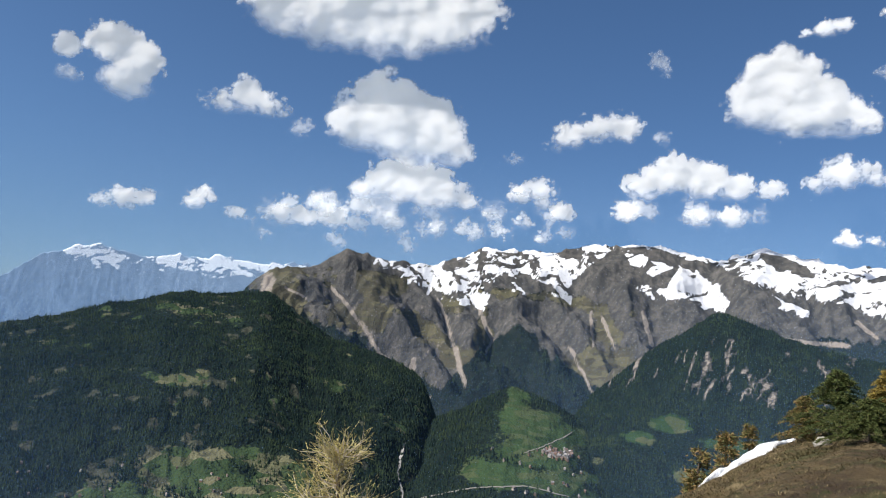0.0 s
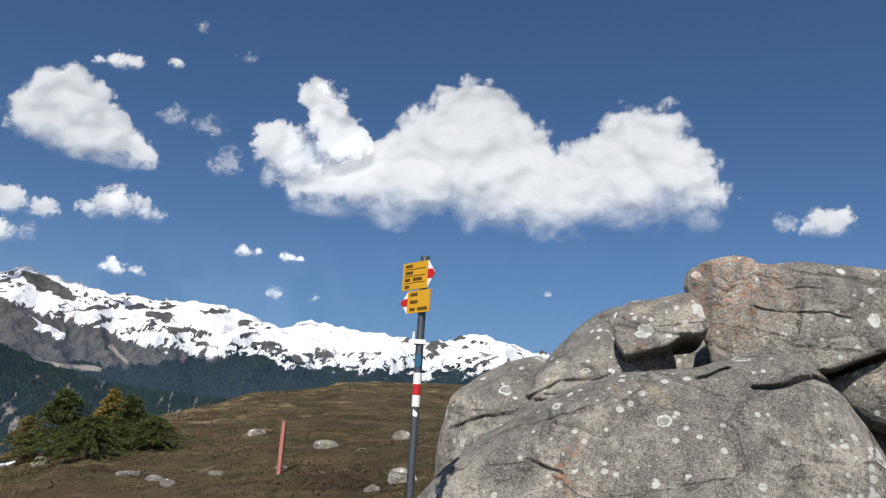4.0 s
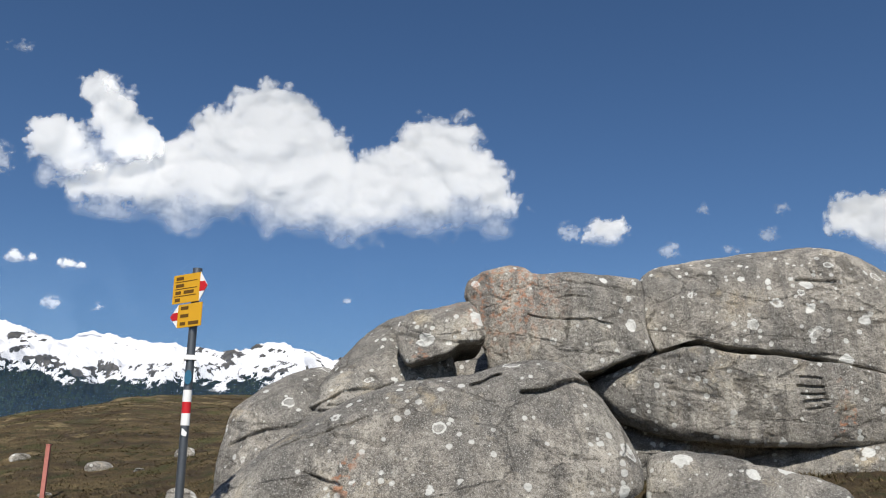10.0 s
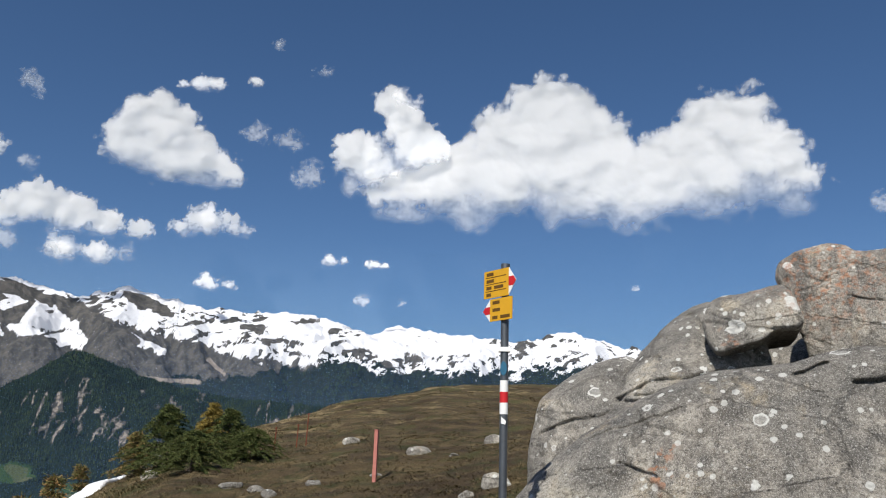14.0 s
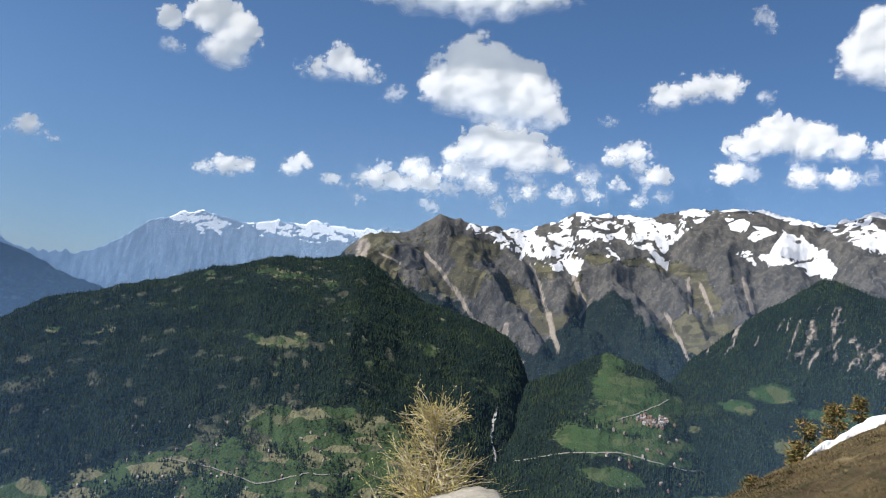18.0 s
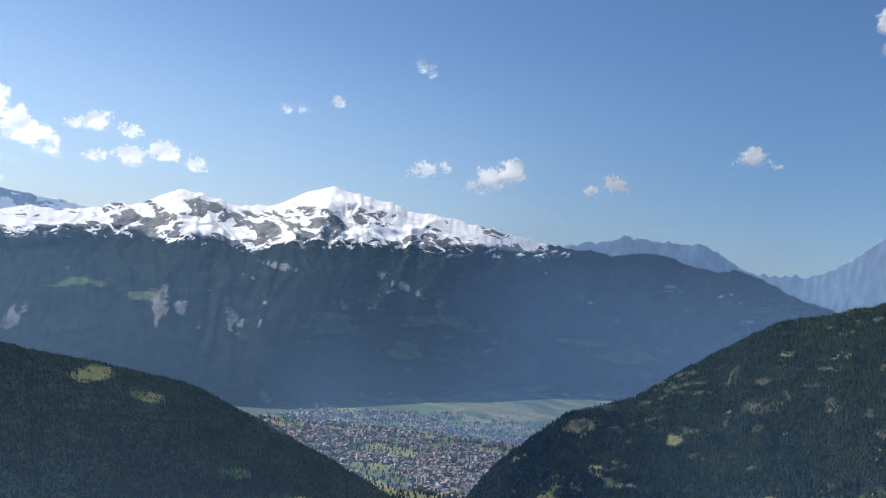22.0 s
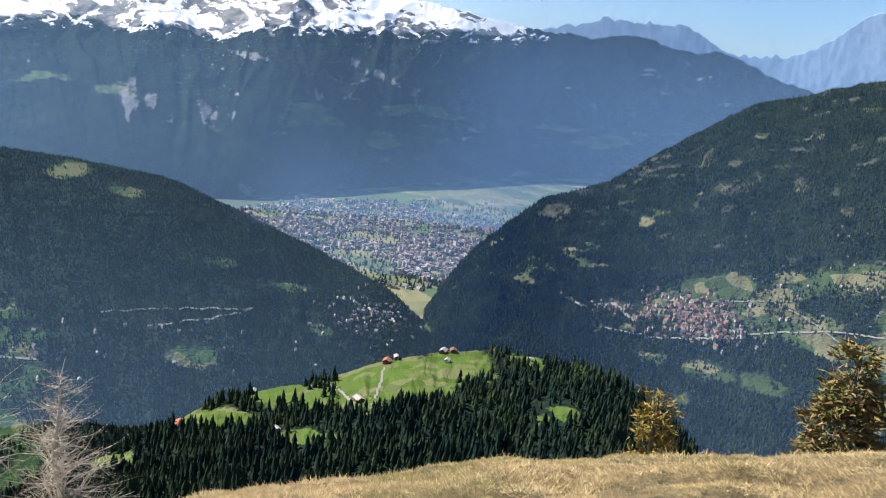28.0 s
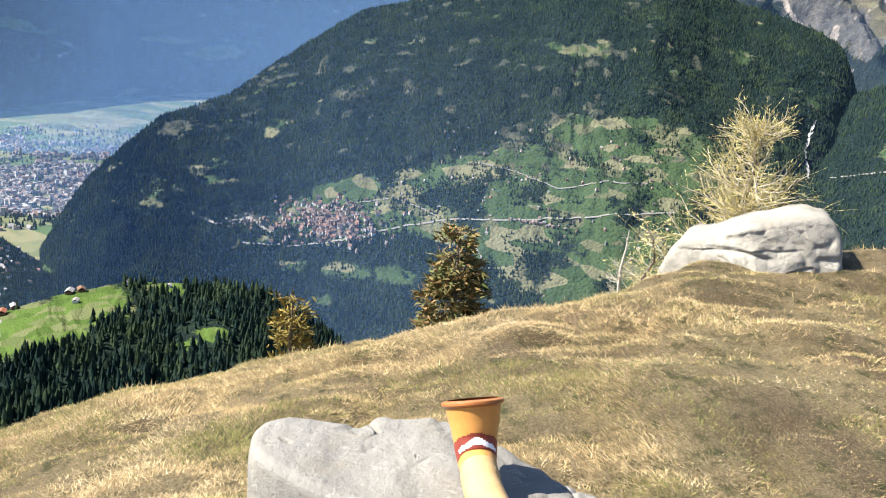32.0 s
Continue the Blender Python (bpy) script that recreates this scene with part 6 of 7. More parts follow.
SHOULDER = ((-1.8, -1.4, 0.2), (-1.16, -0.59, 0.3), (-0.81, -0.04, 0.4), (-0.57, 0.34, 0.5), (-0.28, 0.67, 0.5), (0.0, 0.9, 0.4), (0.23, 0.94, 0.3), (0.6, 0.74, 0.2), (0.74, 0.49, 0.06), (0.78, 0.29, 0.05), (0.83, 0.05, 0.05), (0.79, -0.52, 0.1), (0.5, -1.7, 0.2), (-1.2, -1.9, 0.2))
BROW = ((-0.44, 0.14, 0.08), (-0.35, 0.33, 0.15), (0.01, 0.38, 0.2), (0.35, 0.45, 0.2), (0.47, 0.3, 0.1), (0.54, -0.03, 0.06), (0.25, -0.04, 0.04), (0.14, -0.16, 0.04), (-0.09, -0.23, 0.04), (-0.33, -0.3, 0.04), (-0.42, -0.14, 0.06))
FLANK = ((-0.9, 0.01, 0.1), (-0.83, 0.29, 0.15), (-0.52, 0.58, 0.2), (-0.12, 0.77, 0.25), (0.23, 0.86, 0.2), (0.56, 0.57, 0.2), (0.53, -0.23, 0.2), (0.2, -1.6, 0.2), (-0.9, -1.6, 0.2), (-0.95, -0.32, 0.1))
FRONT = ((-2.7, -0.85, 0.3), (-2.43, -0.5, 0.3), (-2.23, -0.26, 0.3), (-1.93, 0.02, 0.35), (-1.65, 0.23, 0.4), (-1.36, 0.42, 0.4), (-1.01, 0.58, 0.35), (-0.65, 0.7, 0.3), (-0.14, 0.74, 0.25), (0.27, 0.85, 0.25), (0.62, 0.91, 0.25), (0.87, 0.86, 0.2), (1.03, 0.71, 0.2),
         (1.12, 0.59, 0.25), (1.27, 0.39, 0.35), (1.4, 0.16, 0.35), (1.48, -0.08, 0.25), (1.42, -0.24, 0.08), (1.11, -0.38, 0.08), (0.95, -0.53, 0.1), (0.92, -1.2, 0.1), (-0.22, -1.5, 0.1), (-2.5, -1.4, 0.1))
LEDGE = ((-0.93, 0.27, 0.1), (-0.82, 0.31, 0.1), (-0.61, 0.32, 0.12), (-0.28, 0.28, 0.12), (-0.04, 0.23, 0.08), (0.02, 0.18, 0.05), (0.47, 0.1, 0.08), (0.79, -0.02, 0.1), (0.9, -0.54, 0.1), (-0.1, -0.7, 0.1), (-1.0, -0.7, 0.1))
JAG = ((-0.59, 0.48, 0.1), (-0.48, 0.65, 0.1), (-0.23, 0.67, 0.1), (-0.07, 0.43, 0.12), (0.16, 0.21, 0.15), (0.41, -0.19, 0.15), (0.64, -0.49, 0.15), (0.75, -0.8, 0.1), (0.31, -1.0, 0.1), (-0.2, -1.0, 0.1), (-0.4, -0.6, 0.08), (-0.49, -0.07, 0.06))
crag("massive grey lichen-spotted limestone boulder, domed top", (4.19, 10.6, 3.62), -12, CAP, 1.7, mat_rock, 301, 0.22, 0.1, cracks=((((-0.25, 0.5), (0.2, 0.47)), 0.025, 0.05),))
crag("lower half of the cracked limestone boulder, overhanging", (3.42, 10.3, 2.59), -8, LOWER, 2.0, mat_rock, 302, -0.08, 0.06, cracks=((((0.26, 0.24), (0.48, 0.24), (0.52, -0.08), (0.3, -0.1)), 0.02, 0.03), (((0.22, 0.14), (0.5, 0.15)), 0.02, 0.05), (((0.25, 0.05), (0.5, 0.06)), 0.02, 0.05), (((0.27, -0.03), (0.5, -0.02)), 0.02, 0.04), (((2.1, -0.1), (2.3, -0.08)), 0.05, 0.08)))
crag("pale limestone ledge under the overhanging boulder", (4.2, 10.15, 1.70), -23.2, BASE, 1.5, mat_rock, 303, 0.5, 0.1, n=300, rings=80)
crag("squat limestone block with orange and white lichen", (0.83, 10.4, 3.64), -3.6, MID, 1.5, mat_rock, 304, 0.06, 0.08, cracks=((((-0.25, 0.0), (0.2, -0.06), (0.75, -0.1)), 0.018, 0.03), (((0.1, 0.2), (0.45, 0.22)), 0.015, 0.02)))
crag("weathered limestone shoulder sloping to the turf", (-1.09, 10.1, 2.83), 6.0, SHOULDER, 1.5, mat_rock, 305, 0.35, 0.15, 9, 0.11, 0.045, cracks=((((-1.2, -0.5), (-0.5, -0.15), (0.3, -0.02), (0.85, 0.05)), 0.035, 0.06), (((-0.7, -0.3), (0.2, -0.25)), 0.025, 0.04)))
crag("angular limestone brow over a dark hollow", (-0.5, 9.95, 3.3), 3.0, BROW, 1.4, mat_rock, 311, 0.2, 0.1, 4, 0.05, 0.02, n=240, rings=70)
crag("sloping limestone flank with a reddish crust", (-2.0, 9.9, 2.2), 10, FLANK, 1.3, mat_rock, 312, 0.5, 0.12, 9, 0.1, 0.04, cracks=((((-0.8, -0.1), (-0.2, 0.1), (0.5, 0.2)), 0.035, 0.06),), n=260, rings=80)
crag("rounded grey boulder ringed with white lichens", (-0.09, 7.6, 1.87), 0.0, FRONT, 1.6, mat_rock, 306, 0.42, 0.14, 7, 0.09, 0.014, cracks=((((0.45, 0.57), (0.75, 0.62), (0.95, 0.7), (1.15, 0.66)), 0.035, 0.1), (((0.0, 0.66), (0.25, 0.74)), 0.025, 0.07), (((-1.7, 0.12), (-1.2, 0.26), (-0.9, 0.36)), 0.02, 0.03), (((-1.4, -0.12), (-1.1, -0.2)), 0.016, 0.04)), n=480, rings=110)
crag("brown layered rock in the recess under the boulders", (2.2, 10.9, 2.2), -12, ((-1.4, 0.5, 0.1), (-0.6, 0.9, 0.1), (1.0, 0.6, 0.1), (1.4, -0.2, 0.1), (1.2, -1.0, 0.1), (-1.2, -1.2, 0.1)), 1.2, mat_rock, 313, 0.1, 0.1, 8, 0.1, 0.05, n=220, rings=60)
boulder("boulder", "inner limestone mass behind the cracked boulders", (2.0, 12.5, 2.5), -10, ((-3.2, -1.6), (-3.0, 0.7), (-2.3, 1.2), (-0.6, 1.45), (0.6, 1.5), (2.4, 1.4), (3.3, 0.6), (3.9, -1.6)), 0.9, mat_rock, 90, 40, 3.0, 0.1, 307, group="great rock")
crag("flat pale slab at the foot of the rock", (2.43, 8.3, 1.62), -15.7, LEDGE, 1.0, mat_rock, 308, 0.7, 0.08, 5, 0.05, 0.012, n=260, rings=80)
crag("dark jagged boulder beside the great rock", (6.60, 9.9, 2.31), -33.9, JAG, 1.0, mat_rock, 309, 0.5, 0.1, 8, 0.09, 0.035, n=260, rings=80)
for i, (c, az, pts, dep) in enumerate((
        ((9.94, 12.54, 2.19), -39.0, ((-0.63, 0.25), (0.07, 0.42), (0.62, 0.33), (0.63, -0.7), (-0.07, -0.8), (-0.62, -0.7)), 0.6),
        ((10.13, 11.07, 1.90), -43.2, ((-0.50, 0.50), (0.09, 0.47), (0.67, 0.06), (0.62, -0.57), (-0.26, -0.80), (-0.62, -0.56)), 0.6),
        ((14.75, 13.50, 2.01), -48.2, ((-0.97, 0.28), (0.01, 0.45), (0.67, 0.09), (0.55, -0.65), (-0.75, -0.67)), 0.8),
        ((5.59, 7.05, 1.40), -39.4, ((-0.62, -0.07), (-0.28, 0.22), (0.06, 0.42), (0.41, 0.15), (0.55, -0.11), (0.46, -0.55), (-0.58, -0.57)), 0.45),
        ((9.44, 8.94, 1.27), -47.5, ((-0.50, 0.23), (0.01, 0.27), (0.50, 0.07), (0.41, -0.44), (-0.42, -0.41)), 0.5),
        ((4.63, 7.72, 1.42), -31.6, ((-0.26, 0.07), (0.02, 0.13), (0.27, 0.00), (0.20, -0.30), (-0.23, -0.30)), 0.25))):
    boulder("boulder", "grey limestone boulder half sunk in the turf", c, az, pts, dep, mat_rock, 170, 84, 5.0, 0.08, 320 + i, cuts=24, bite=0.03, grow=1.08, group="boulders in the turf")

# the horn's slab, the white rock on the edge, stones
SLAB = ((-0.01, -0.55, 0.04), (-0.19, -0.58, 0.05), (-0.25, -0.56, 0.05), (-0.31, -0.48, 0.05), (-0.31, -0.32, 0.04), (-0.3, -0.22, 0.03), (-0.38, -0.16, 0.03), (-0.38, -0.09, 0.04), (-0.42, 0.08, 0.05), (-0.35, 0.2, 0.05),
        (-0.22, 0.32, 0.05), (-0.16, 0.43, 0.05), (-0.0, 0.52, 0.04), (0.09, 0.52, 0.03), (0.21, 0.43, 0.03), (0.34, 0.27, 0.04), (0.4, 0.13, 0.05), (0.31, -0.01, 0.05), (0.2, -0.22, 0.05), (0.1, -0.42, 0.05))
crag("pale flat-topped limestone slab lying in the grass", (-3.0, 0.0, 0.175), 0, SLAB, 0.4, mat_pale, 331, 0.05, 0.012, 0, 0.04, 0.01, n=300, rings=90, group="", name="rock_slab", flat=True,
     cracks=((((-0.36, -0.2), (-0.26, -0.18), (-0.2, -0.21)), 0.012, 0.025), (((-0.12, -0.5), (-0.1, -0.46)), 0.012, 0.03), (((-0.1, 0.0), (0.0, 0.05)), 0.008, 0.008)))
WHITE = ((-0.72, -0.3, 0.05), (-0.66, -0.07, 0.05), (-0.57, 0.07, 0.05), (-0.3, 0.17, 0.05), (-0.18, 0.27, 0.05), (0.36, 0.43, 0.06), (0.58, 0.43, 0.06), (0.66, 0.3, 0.05), (0.75, -0.1, 0.05), (0.7, -0.5, 0.05), (-0.6, -0.6, 0.05))
crag("bleached white limestone block on the grassy edge", (-7.16, 2.6, -0.16), 69.0, WHITE, 0.7, mat_bleached, 332, 0.25, 0.05, 4, 0.05, 0.02, n=260, rings=80, group="", name="white_rock",
     cracks=((((-0.6, 0.02), (-0.2, 0.1), (0.1, 0.16), (0.4, 0.2)), 0.014, 0.008), (((0.2, 0.0), (0.5, 0.05)), 0.015, 0.02)))

# ---- trees, signpost, horn and small things ----
def along(az, r, dz=0.0):
    """The place on the ground at az and r."""
    x, y = polar(az, r)
    return Vector((float(x), float(y), float(ground_height(az, r)) + dz))


def seen_at(az, el):
    """The place where the line of sight at az and el first meets the ground."""
    r = np.geomspace(1.2, 60, 900)
    z = ground_height(az, r) - EYE
    hit = np.nonzero(z > r * math.tan(radians(el)))[0]
    rr = float(r[hit[0]]) if len(hit) else float(curve_at(az, CREST_R))
    return along(az, rr), rr


def tubes(segments, sides=4):
    """One mesh of tapering sticks: rows of (start, end, radius at start, radius at end)."""
    S = np.array([[*a, *b, r0, r1] for a, b, r0, r1 in segments], float)
    A, B, r0, r1 = S[:, :3], S[:, 3:6], S[:, 6], S[:, 7]
    d = B - A
    d /= np.linalg.norm(d, axis=1)[:, None] + 1e-9
    ref = np.where(np.abs(d[:, 2:3]) > 0.9, np.array([[1.0, 0, 0]]), np.array([[0, 0, 1.0]]))
    u = np.cross(d, ref)
    u /= np.linalg.norm(u, axis=1)[:, None] + 1e-9
    v = np.cross(d, u)
    ang = np.arange(sides) / sides * 2 * math.pi
    ring = u[:, None] * np.cos(ang)[None, :, None] + v[:, None] * np.sin(ang)[None, :, None]
    V = np.concatenate([A[:, None] + ring * r0[:, None, None], B[:, None] + ring * r1[:, None, None]], 1).reshape(-1, 3)
    i = np.arange(sides)
    f = np.stack([i, (i + 1) % sides, (i + 1) % sides + sides, i + sides], -1)[None] + (np.arange(len(S)) * 2 * sides)[:, None, None]
    return V, f.reshape(-1, 4)


mat_bark = plain_material("grey_brown_bark", (0.13, 0.1, 0.075), 0.95, 0.4, 12.0, 0.8, 0.01)
mat_deadwood = plain_material("bleached_larch_wood", (0.5, 0.44, 0.36), 0.9, 0.4, 15.0, 0.6, 0.005)
mat_larch = island_material("budding_larch_twigs", ((0.52, 0.43, 0.17), (0.6, 0.52, 0.22), (0.42, 0.34, 0.15), (0.56, 0.5, 0.2)), 0.9)
mat_spruce = island_material("spruce_needles", ((0.04, 0.065, 0.018), (0.07, 0.09, 0.024), (0.1, 0.105, 0.03), (0.05, 0.07, 0.022)), 0.85)
mat_rust = island_material("wind_burnt_spruce_needles", ((0.13, 0.12, 0.035), (0.3, 0.17, 0.07), (0.075, 0.1, 0.028), (0.2, 0.15, 0.06), (0.09, 0.11, 0.03)), 0.85)
mat_gold = island_material("golden_spruce_needles", ((0.26, 0.18, 0.035), (0.17, 0.14, 0.035), (0.32, 0.22, 0.05), (0.1, 0.1, 0.03)), 0.85)


def spray(P, D, size, rng):
    """Needle blades: slim triangles at P along D."""
    n = len(P)
    side = np.cross(D, rng.normal(0, 1, (n, 3)))
    side /= np.linalg.norm(side, axis=1)[:, None] + 1e-9
    L = size * rng.uniform(0.6, 1.3, n)[:, None]
    V = np.stack([P - side * L * 0.16, P + side * L * 0.16, P + D * L], 1).reshape(-1, 3)
    return V, np.arange(3 * n).reshape(-1, 3)


def spruce(name, label, base, h, width, seed, needles, dense=1.0, bare_top=0.0):
    """A young conifer: trunk, whorls of drooping boughs, needle sprays."""
    rng = np.random.default_rng(seed)
    ob = thing(name, label, "tree", pose(*base))
    lean = rng.normal(0, 0.03, 2)
    top = np.array((lean[0] * h, lean[1] * h, h))
    part("trunk", mesh_of("trunk", *tubes([(top * a - np.array((0, 0, 0.2)) * (a == 0), top * b, 0.028 * h * (1 - a) + 0.006, 0.028 * h * (1 - b) + 0.004) for a, b in zip(np.linspace(0, 0.9, 10), np.linspace(0.1, 1, 10))], 6), mat_bark), ob)
    boughs, NP, ND = [], [], []
    for i in range(int(95 * dense)):
        t = rng.uniform(0.04, 0.97) ** 0.9
        az = rng.uniform(0, 2 * math.pi)
        L = width / 2 * (1 - t) ** 0.75 * rng.uniform(0.6, 1.15) + 0.05 * h * rng.uniform(0.4, 1)
        s = top * t
        out = np.array((math.cos(az), math.sin(az), 0))
        pts = [s + out * L * q + np.array((0, 0, L * (0.28 * q - 0.42 * q * q + 0.2 * t))) for q in (0, 0.35, 0.7, 1.0)]
        for a, b, w0, w1 in zip(pts, pts[1:], (1, 0.7, 0.4), (0.7, 0.4, 0.15)):
            boughs.append((a, b, 0.006 * h * w0 * (1 - 0.6 * t), 0.006 * h * w1 * (1 - 0.6 * t)))
        if t > 1 - bare_top and rng.random() < 0.7:
            continue
        m = int(46 + 110 * L / h * 1.5)
        q = rng.uniform(0.12, 1.05, m)
        P = s + out * (L * q)[:, None] + np.stack([0 * q, 0 * q, L * (0.28 * q - 0.42 * q * q + 0.2 * t)], 1)
        sidev = np.array((-out[1], out[0], 0))
        twig = rng.normal(0, 0.09, m) * h * 0.55 * (1.1 - q)
        P = P + sidev * twig[:, None] + rng.normal(0, 0.008 * h, (m, 3))
        D = out[None] * 0.6 + sidev * np.sign(twig)[:, None] * 0.5 + rng.normal(0, 0.45, (m, 3)) + np.array((0, 0, 0.12))
        NP.append(P)
        ND.append(D / np.linalg.norm(D, axis=1)[:, None])
    part("branchwork", mesh_of("branchwork", *tubes(boughs, 3), mat_bark), ob)["kind"] = "stuff"
    V, F = spray(np.concatenate(NP), np.concatenate(ND), 0.05 * h ** 0.6, rng)
    part("crown", mesh_of("crown", V, F, needles, False), ob)["kind"] = "stuff"
    return ob


def larch(name, label, base, h, width, seed, twigs, buds=0, lean=(0.0, 0.0), crooked=0.05, fork=1.0, count=70, low=0.12):
    """A bare larch: trunk, limbs that sweep up, side twigs and, if asked, buds."""
    rng = np.random.default_rng(seed)
    ob = thing(name, label, "tree", pose(*base))
    pts = [np.array((lean[0] * q + crooked * h * rng.normal() * (q > 0), lean[1] * q + crooked * h * rng.normal() * (q > 0), h * q - 0.2 * (q == 0))) for q in np.linspace(0, 1, 9)]
    tr = [(a, b, 0.02 * h * (1 - i / 8) + 0.005, 0.02 * h * (1 - (i + 1) / 8) + 0.004) for i, (a, b) in enumerate(zip(pts, pts[1:]))]
    part("trunk", mesh_of("trunk", *tubes(tr, 6), mat_bark if buds else mat_deadwood), ob)
    limbs, tw, bud = [], [], []
    for _ in range(count):
        t = rng.uniform(low, 0.98)
        i = min(7, int(t * 8))
        s = pts[i] + (pts[i + 1] - pts[i]) * (t * 8 - i)
        az = rng.uniform(0, 2 * math.pi)
        L = width / 2 * (1 - 0.75 * (t - low) / (1 - low)) * rng.uniform(0.5, 1.2)
        d = np.array((math.cos(az), math.sin(az), rng.uniform(-0.15, 0.55) * fork))
        a, w = s, 0.0055 * h * (1 - 0.6 * t)
        for q in range(4):
            d = d + rng.normal(0, 0.22, 3) + np.array((0, 0, 0.12 * fork))
            d /= np.linalg.norm(d)
            b = a + d * L / 4
            limbs.append((a, b, w * 0.8, w * 0.55))
            for _ in range(4):
                e = d + rng.normal(0, 0.75, 3)
                e /= np.linalg.norm(e)
                m = a + (b - a) * rng.random()
                n = m + e * L * rng.uniform(0.14, 0.42)
                tw.append((m, n, w * 0.32, w * 0.14))
                bud += [(m + (n - m) * rng.random(), e) for _ in range(buds)]
            a, w = b, w * 0.72
    part("branchwork", mesh_of("branchwork", *tubes(limbs, 4), mat_deadwood), ob)["kind"] = "stuff"
    part("twigwork", mesh_of("twigwork", *tubes(tw, 3), twigs), ob)["kind"] = "stuff"
    if buds:
        P, D = np.array([b[0] for b in bud]), np.array([b[1] for b in bud])
        part("foliage", mesh_of("foliage", *spray(P, D, 0.034, rng), mat_larch, False), ob)["kind"] = "stuff"
    return ob


def tree_base(az, r):
    return along(az, r, -0.05)


def height_for(az, r, el):
    return r * math.tan(radians(el)) + EYE - tree_base(az, r).z


larch("larch", "budding yellow larch behind the white rock", tree_base(70.5, 12.0), height_for(70.5, 12.0, -4.6), 3.1, 401, mat_larch, 4, (0.1, 0.0), 0.012, 1.1, 280, 0.42)
larch("dead_larch", "bare crooked dead larch on the grassy edge", tree_base(147.2, 6.6), height_for(150, 6.6, -17.9), 1.7, 402, mat_deadwood, 0, (-0.12, -0.25), 0.03, 0.6, 190, 0.4)
larch("dead_larch", "bare slender larch with grey twigs", tree_base(139.3, 6.6), height_for(140.3, 6.6, -21.1), 1.15, 403, mat_deadwood, 0, (-0.05, -0.1), 0.012, 0.5, 150, 0.35)
larch("larch_sapling", "leafless larch sapling on the grassy edge", tree_base(77.6, 8.2), height_for(77.6, 8.2, -12.6), 0.7, 404, mat_deadwood, 0, (0, 0), 0.01, 0.9, 45)
larch("larch_sapling", "leafless straggling larch beside the white rock", tree_base(75.6, 8.6), height_for(75.6, 8.6, -11.4), 1.3, 405, mat_larch, 1, (0.1, -0.2), 0.03, 0.5, 60)
spruce("spruce", "young spruce with wind-burnt brown shoots", tree_base(88.3, 11.2), height_for(88.5, 11.2, -14.2), 1.75, 411, mat_rust, 1.7, 0.12)
spruce("spruce", "small golden-yellow conifer past the grassy edge", tree_base(99.9, 13.5), height_for(100, 13.5, -19.3), 1.1, 412, mat_gold, 1.0, 0.1)
for i, (az, r, el, w, mt) in enumerate(((39.8, 19.5, 3.2, 1.9, mat_spruce), (36.2, 19.5, 3.1, 1.7, mat_spruce), (34.6, 19, 1.9, 1.9, mat_spruce), (38.2, 17.5, 1.6, 2.2, mat_spruce), (41.5, 20, 1.4, 1.3, mat_rust), (37.3, 21, 3.4, 1.2, mat_gold))):
    spruce("spruce", "low dense young spruce on the hillside edge", tree_base(az, r), height_for(az, r, el), w, 420 + i, mt, 1.5)
for i, (az, r, el, w) in enumerate(((46.3, 21, -1.2, 0.8), (48.2, 21, -2.4, 0.9), (44.6, 22, -0.6, 0.7), (50.5, 19, -6.0, 0.8))):
    spruce("spruce", "small yellowish conifer below the snow bank", tree_base(az, r), height_for(az, r, el), w, 430 + i, mat_rust, 0.8)

# signpost
mat_steel = plain_material("galvanised_grey_steel", (0.13, 0.14, 0.15), 0.45, 0.2, 9.0, 0.1, 0.002, 0.7)
mat_yellow = plain_material("yellow_sign_enamel", (0.62, 0.33, 0.02), 0.45, 0.07, 5.0, 0.05, 0.001)
mat_white = plain_material("white_paint", (0.78, 0.78, 0.76), 0.5, 0.08, 9.0, 0.05, 0.001)
mat_red = plain_material("red_paint", (0.5, 0.02, 0.025), 0.5, 0.1, 9.0, 0.05, 0.001)
mat_ink = plain_material("brown_sign_lettering", (0.12, 0.06, 0.01), 0.6, 0.1, 20.0, 0.05, 0.001)
mat_blue = plain_material("blue_sticker", (0.03, 0.12, 0.2), 0.4, 0.4, 30.0, 0.05, 0.001)


def box(x0, x1, y0, y1, z0, z1):
    V = np.array([(x, y, z) for z in (z0, z1) for x, y in ((x0, y0), (x1, y0), (x1, y1), (x0, y1))])
    return V, np.array([(3, 2, 1, 0), (4, 5, 6, 7), (0, 1, 5, 4), (1, 2, 6, 5), (2, 3, 7, 6), (3, 0, 4, 7)])


def plate(points, y0, y1):
    """A flat plate with the outline in x and z."""
    n = len(points)
    V = np.array([(x, y, z) for y in (y0, y1) for x, z in points])
    tri = [(0, i, i + 1) for i in range(1, n - 1)] + [(n, n + i + 1, n + i) for i in range(1, n - 1)]
    for i in range(n):
        j = (i + 1) % n
        tri += [(i, n + i, j), (j, n + i, n + j)]
    return V, np.array(tri)


